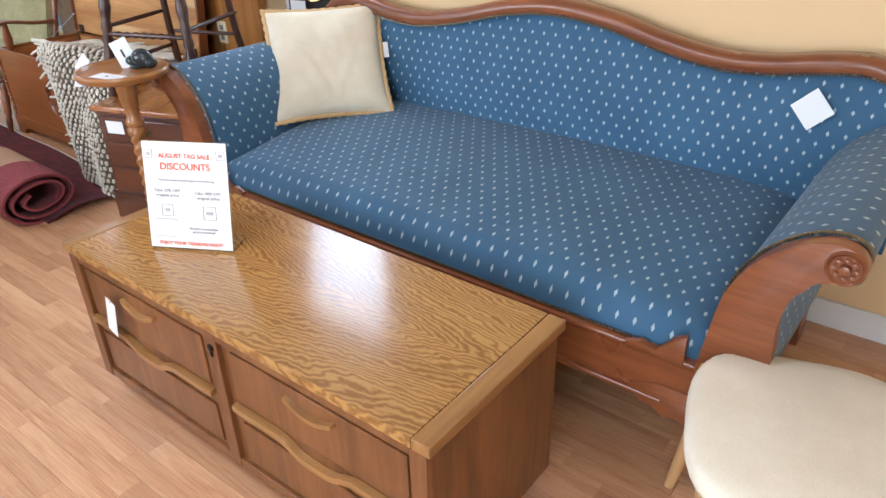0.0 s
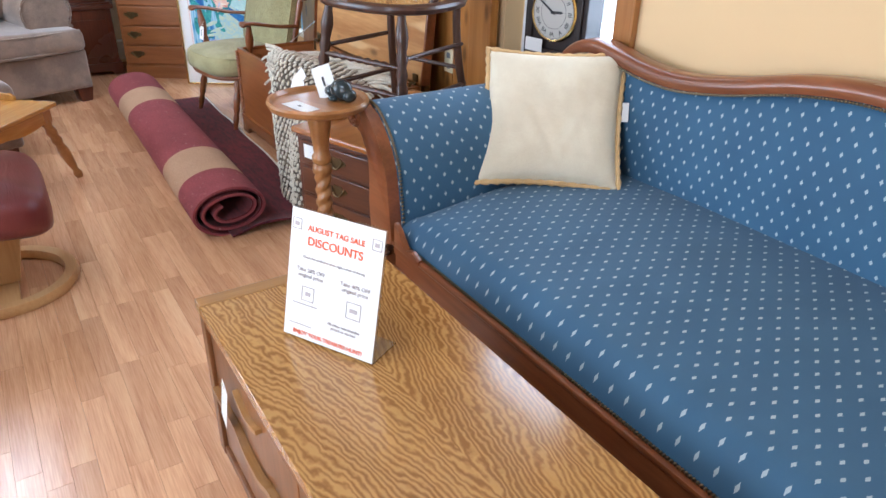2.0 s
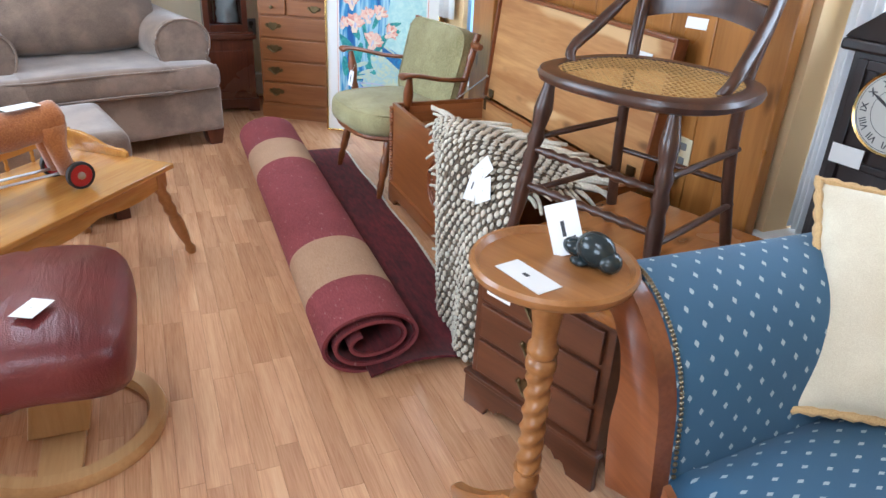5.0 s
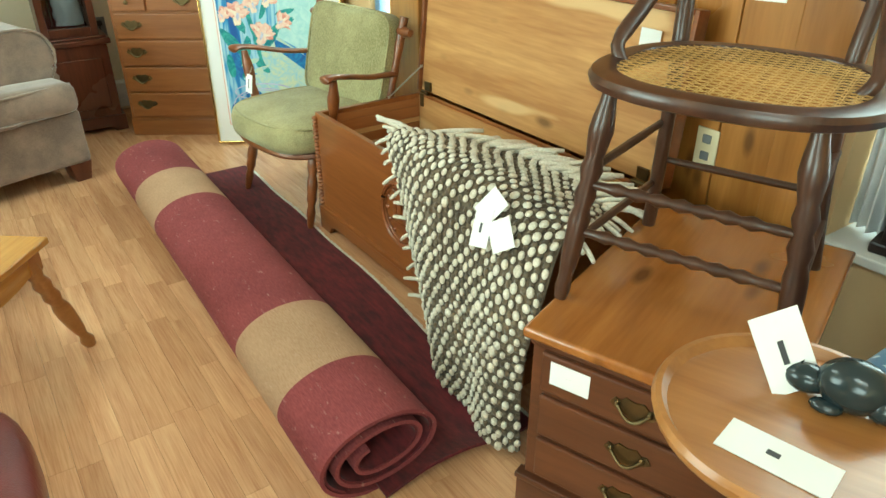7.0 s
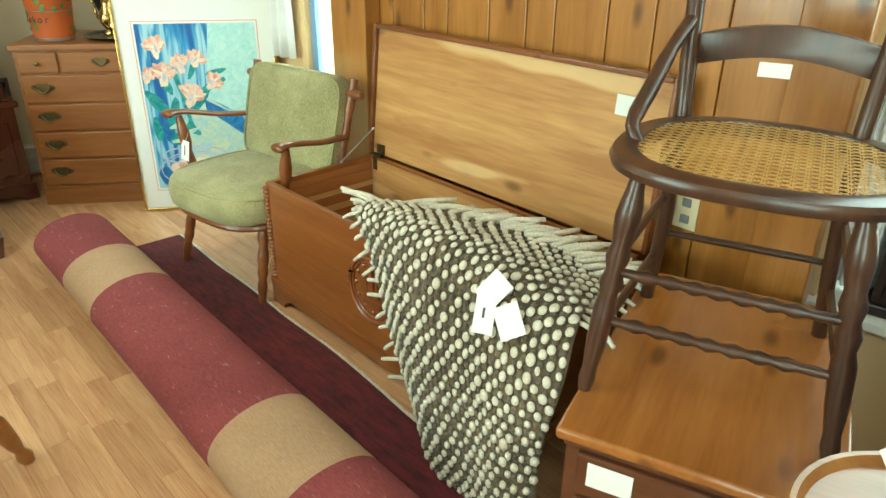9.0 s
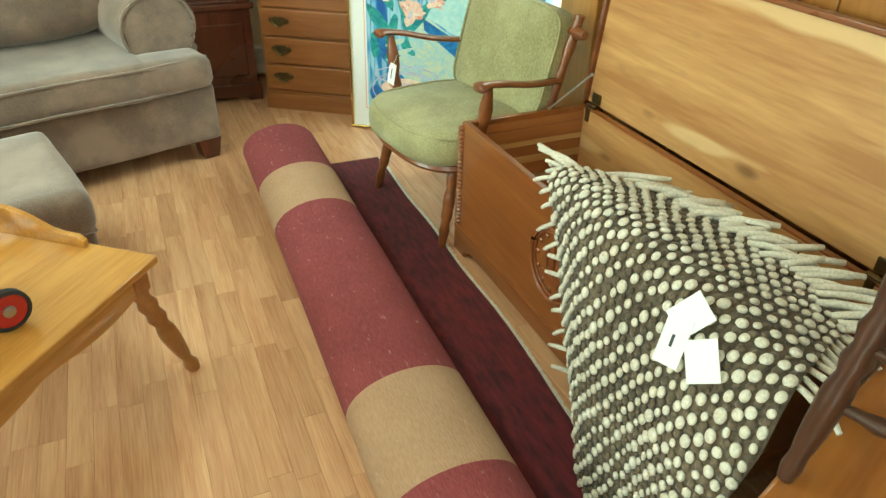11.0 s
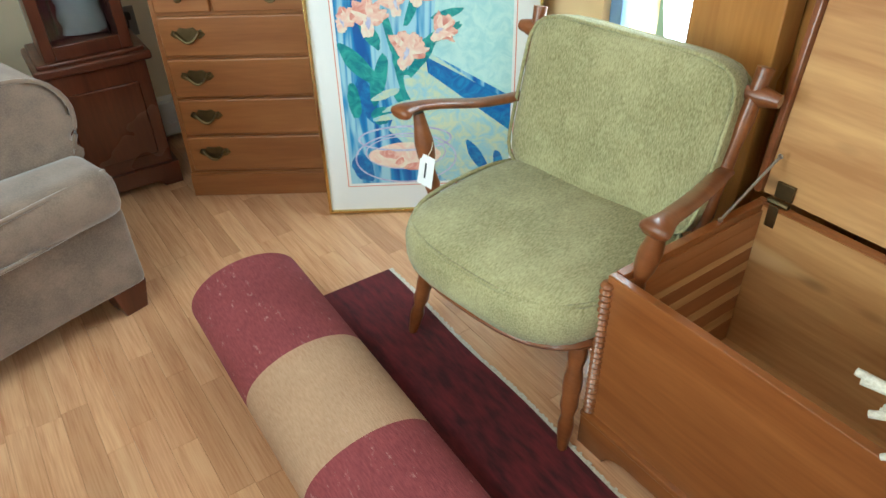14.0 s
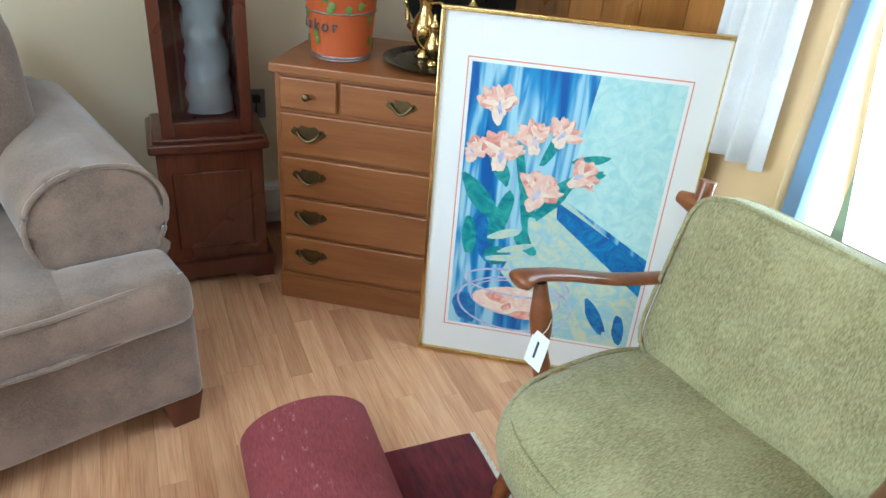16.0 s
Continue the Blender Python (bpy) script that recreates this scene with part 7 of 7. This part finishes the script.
def make_footstool():
    t = thing("footstool", pose(-3.206, 0.085, 0, 0, 0, -1) @ Matrix.Diagonal((1.086, 1.086, 1.086, 1)), "oxblood leather footstool on a pale bentwood ring base", "footstool")
    bm = cushion(0.60, 0.42, 0.14, 0.30, power=5.0, lump=0.006)
    for v in bm.verts:
        v.co.z += 0.030 * (1 - (v.co.y / 0.2) ** 2) - 0.02 + 0.02 * v.co.x
        v.co.z -= 0.008 * math.exp(-((v.co.y + 0.045) / 0.010) ** 2)
    part(t, "cushion", to_mesh(bm, "cushion", OXBLOOD, 180), Matrix.Translation((0.02, 0, 0.285)))
    bm = bmesh.new()
    put_prism(bm, [(-0.035, 0.30), (0.115, 0.30), (0.06, 0.03), (-0.085, 0.03)], -0.06, 0.06, "y", 0.012)
    part(t, "support", to_mesh(bm, "support", BEECH), pose(0, 0, 0, 0, 0, 90))
    bm = bmesh.new()
    ring = [(0.24 * math.cos(2 * math.pi * i / 56), 0.235 * math.sin(2 * math.pi * i / 56), 0.02) for i in range(57)]
    seg = 56
    sec = [(0.205, 0.002), (0.20, 0.018), (0.206, 0.036), (0.245, 0.038), (0.252, 0.02), (0.247, 0.002)]
    rings = [[bm.verts.new((r * math.cos(2 * math.pi * i / seg), r * math.sin(2 * math.pi * i / seg), h)) for i in range(seg)] for r, h in sec]
    for a, b in zip(rings, rings[1:] + rings[:1]):
        for i in range(seg):
            bm.faces.new((a[i], a[(i + 1) % seg], b[(i + 1) % seg], b[i]))
    put_box(bm, -0.205, -0.05, 0.006, 0.205, 0.05, 0.030, 0.004)
    part(t, "ring_base", to_mesh(bm, "ring_base", wood("beech_ring", (0.50, 0.27, 0.10), (0.66, 0.41, 0.18), "x", 0.4)), label="pale bentwood ring base")
    tag_card("price_tag", pose(-3.02, 0.105, 0.512, 0, -2, 60), 0.06, 0.085, "white paper tag lying on the leather footstool", 0.0)


make_footstool()


# ---- seats seen only in part beside the walk ----


def make_recliner():
    t = thing("recliner", pose(-2.486, -0.532, 0, 0, 0, -9.6) @ Matrix.Diagonal((1.06, 1.06, 1.06, 1)), "dark plum leather recliner", "recliner")
    for x, w in ((0.25, 0.16), (-0.32, 0.16)):
        bm = soft_box(w, 0.70, 0.43, 0.078, 0.012, 6, x)
        part(t, "arm", to_mesh(bm, "arm", DARKLEATHER, 180), Matrix.Translation((x, 0.0, 0.06)))
    bm = soft_box(0.42, 0.66, 0.26, 0.07, 0.012, 6, 7.0)
    part(t, "seat", to_mesh(bm, "seat", DARKLEATHER, 180), Matrix.Translation((-0.035, 0.02, 0.12)))
    bm = soft_box(0.60, 0.22, 0.60, 0.09, 0.016, 6, 9.0)
    part(t, "backrest", to_mesh(bm, "backrest", DARKLEATHER, 180), Matrix.Translation((-0.035, -0.32, 0.30)))
    bm = bmesh.new()
    put_box(bm, -0.34, -0.3, 0, 0.28, 0.3, 0.07, 0.01)
    part(t, "plinth", to_mesh(bm, "plinth", BLACKWOOD))


def make_rose_chair():
    t = thing("glider_chair", pose(-3.53, -0.63, 0, 0, 0, -60) @ Matrix.Diagonal((1.06, 1.06, 1.06, 1)), "maple chair with dusty rose seat cushion", "chair")
    bm = cushion(0.52, 0.50, 0.12, 0.4, power=3.5, lump=0.012)
    part(t, "seat_cushion", to_mesh(bm, "seat_cushion", PINKSEAT, 180), Matrix.Translation((0, 0, 0.34)))
    bm = bmesh.new()
    put_box(bm, -0.25, -0.24, 0.29, 0.25, 0.24, 0.335, 0.01)
    for x in (-0.22, 0.22):
        for y in (-0.2, 0.2):
            put_bar(bm, (x, y, 0), (x, y, 0.30), [0.018, 0.022, 0.018, 0.024, 0.02])
    part(t, "frame", to_mesh(bm, "frame", HONEY))
    bm = soft_box(0.46, 0.14, 0.42, 0.06, 0.012, 6, 4.0)
    part(t, "back_cushion", to_mesh(bm, "back_cushion", CREAMSEAT, 180), pose(0, -0.26, 0.44, 12))
    for s in (-1, 1):
        bm = bmesh.new()
        put_tube(bm, curve_points([(s * 0.27, 0.22, 0.55), (s * 0.28, 0.05, 0.57), (s * 0.27, -0.25, 0.55)], 10), [0.026] * 11, 10, 0.6)
        put_bar(bm, (s * 0.26, 0.16, 0.31), (s * 0.27, 0.17, 0.55), [0.014, 0.02, 0.014, 0.02, 0.014])
        part(t, "armrest", to_mesh(bm, "armrest", HONEY))


make_recliner()
make_rose_chair()


def make_cabinet():
    t = thing("low_cabinet", pose(-6.35, -1.20, 0, 0, 0, 90), "dark walnut low cabinet against the wall", "cabinet")
    bm = bmesh.new()
    put_box(bm, -0.42, -0.55, 0.06, 0.42, -0.05, 0.60, 0.004)
    put_box(bm, -0.39, -0.52, 0.0, 0.39, -0.08, 0.06, 0.003)
    part(t, "body", to_mesh(bm, "body", WALNUT))
    part(t, "top", boxes_mesh("top", WALNUT, [(-0.44, -0.57, 0.601, 0.44, -0.04, 0.625)], 0.004))
    for x in (-0.2, 0.2):
        bm = bmesh.new()
        put_box(bm, x - 0.18, -0.56, 0.10, x + 0.18, -0.545, 0.56, 0.004)
        d = part(t, "door", to_mesh(bm, "door", WALNUT))
        bm = bmesh.new()
        put_ball(bm, (x * 0.25, -0.57, 0.34), 0.012, 2)
        part(d, "knob", to_mesh(bm, "knob", BRASS))
    rnd = random.Random(8)
    bm = bmesh.new()
    for i in range(140):
        a, r, h = rnd.uniform(0, 6.28), 0.16 * rnd.random() ** 0.5, rnd.uniform(0, 0.22)
        put_ball(bm, (r * math.cos(a), r * math.sin(a), h + 0.012), 0.018, 1, (1.6, 0.5, 0.35), pose(0, 0, 0, rnd.uniform(0, 90), rnd.uniform(0, 90), rnd.uniform(0, 360)))
    for v in bm.verts:
        v.co.z = max(0, v.co.z)
    pl = thing("artificial_greenery", t.matrix_world @ pose(0.27, -0.32, 0.6255), "artificial green and red foliage arrangement on the cabinet", "foliage")
    tagged(part(pl, "leaves", to_mesh(bm, "leaves", paint("leaf_green", (0.04, 0.14, 0.05), 0.5, 0.4))), kind="stuff")
    bm = bmesh.new()
    for i in range(26):
        a, r = rnd.uniform(0, 6.28), 0.15 * rnd.random() ** 0.5
        put_ball(bm, (r * math.cos(a), r * math.sin(a), rnd.uniform(0.05, 0.24)), 0.016, 1)
    tagged(part(pl, "berries", to_mesh(bm, "berries", REDPAINT)), kind="stuff")


make_cabinet()

# ---- floor strips, last ----
FLOOR_MAT = floor_laminate()
SW, SL = 0.066, 0.42


def strip_bm(bm, x0, y0, x1, y1):
    e, c = 0.0001, 0.0006
    top = [bm.verts.new(p) for p in ((x0 + e + c, y0 + e + c, 0), (x1 - e - c, y0 + e + c, 0), (x1 - e - c, y1 - e - c, 0), (x0 + e + c, y1 - e - c, 0))]
    low = [bm.verts.new(p) for p in ((x0 + e, y0 + e, -0.0010), (x1 - e, y0 + e, -0.0010), (x1 - e, y1 - e, -0.0010), (x0 + e, y1 - e, -0.0010))]
    bot = [bm.verts.new((v.co.x, v.co.y, -0.008)) for v in low]
    bm.faces.new(top)
    for a, b in ((low, top), (bot, low)):
        for i in range(4):
            bm.faces.new((a[i], a[(i + 1) % 4], b[(i + 1) % 4], b[i]))


rnd = random.Random(11)
near, far = [], []
rows = int((NORTH - SOUTH) / SW) + 1
for r in range(rows):
    y0 = SOUTH + r * SW
    x = WEST - rnd.random() * 0.4
    while x < EAST:
        ln = rnd.choice((0.30, 0.38, 0.42, 0.46, 0.55))
        x0, x1 = max(x, WEST), min(x + ln, EAST)
        if x1 - x0 > 0.01:
            (near if -4.9 < x0 < -2.9 and 0.1 < y0 < 1.1 or -2.9 <= x0 < -1.9 and 0.2 < y0 < 1.2 else far).append((x0, y0, x1, min(y0 + SW, NORTH), ln))
        x += ln
shared = {}
for x0, y0, x1, y1, ln in near[:300]:
    if ln not in shared:
        bm = bmesh.new()
        strip_bm(bm, 0, 0, ln, SW)
        shared[ln] = to_mesh(bm, "floor_strip", FLOOR_MAT, 0)
    part(floor, "floor_strip", shared[ln], Matrix.Translation((x0, y0, 0)))
bm = bmesh.new()
for x0, y0, x1, y1, ln in far + near[300:]:
    strip_bm(bm, x0, y0, x1, y1)
tagged(part(floor, "floor_strips", to_mesh(bm, "floor_strips", FLOOR_MAT, 0)), kind="stuff")
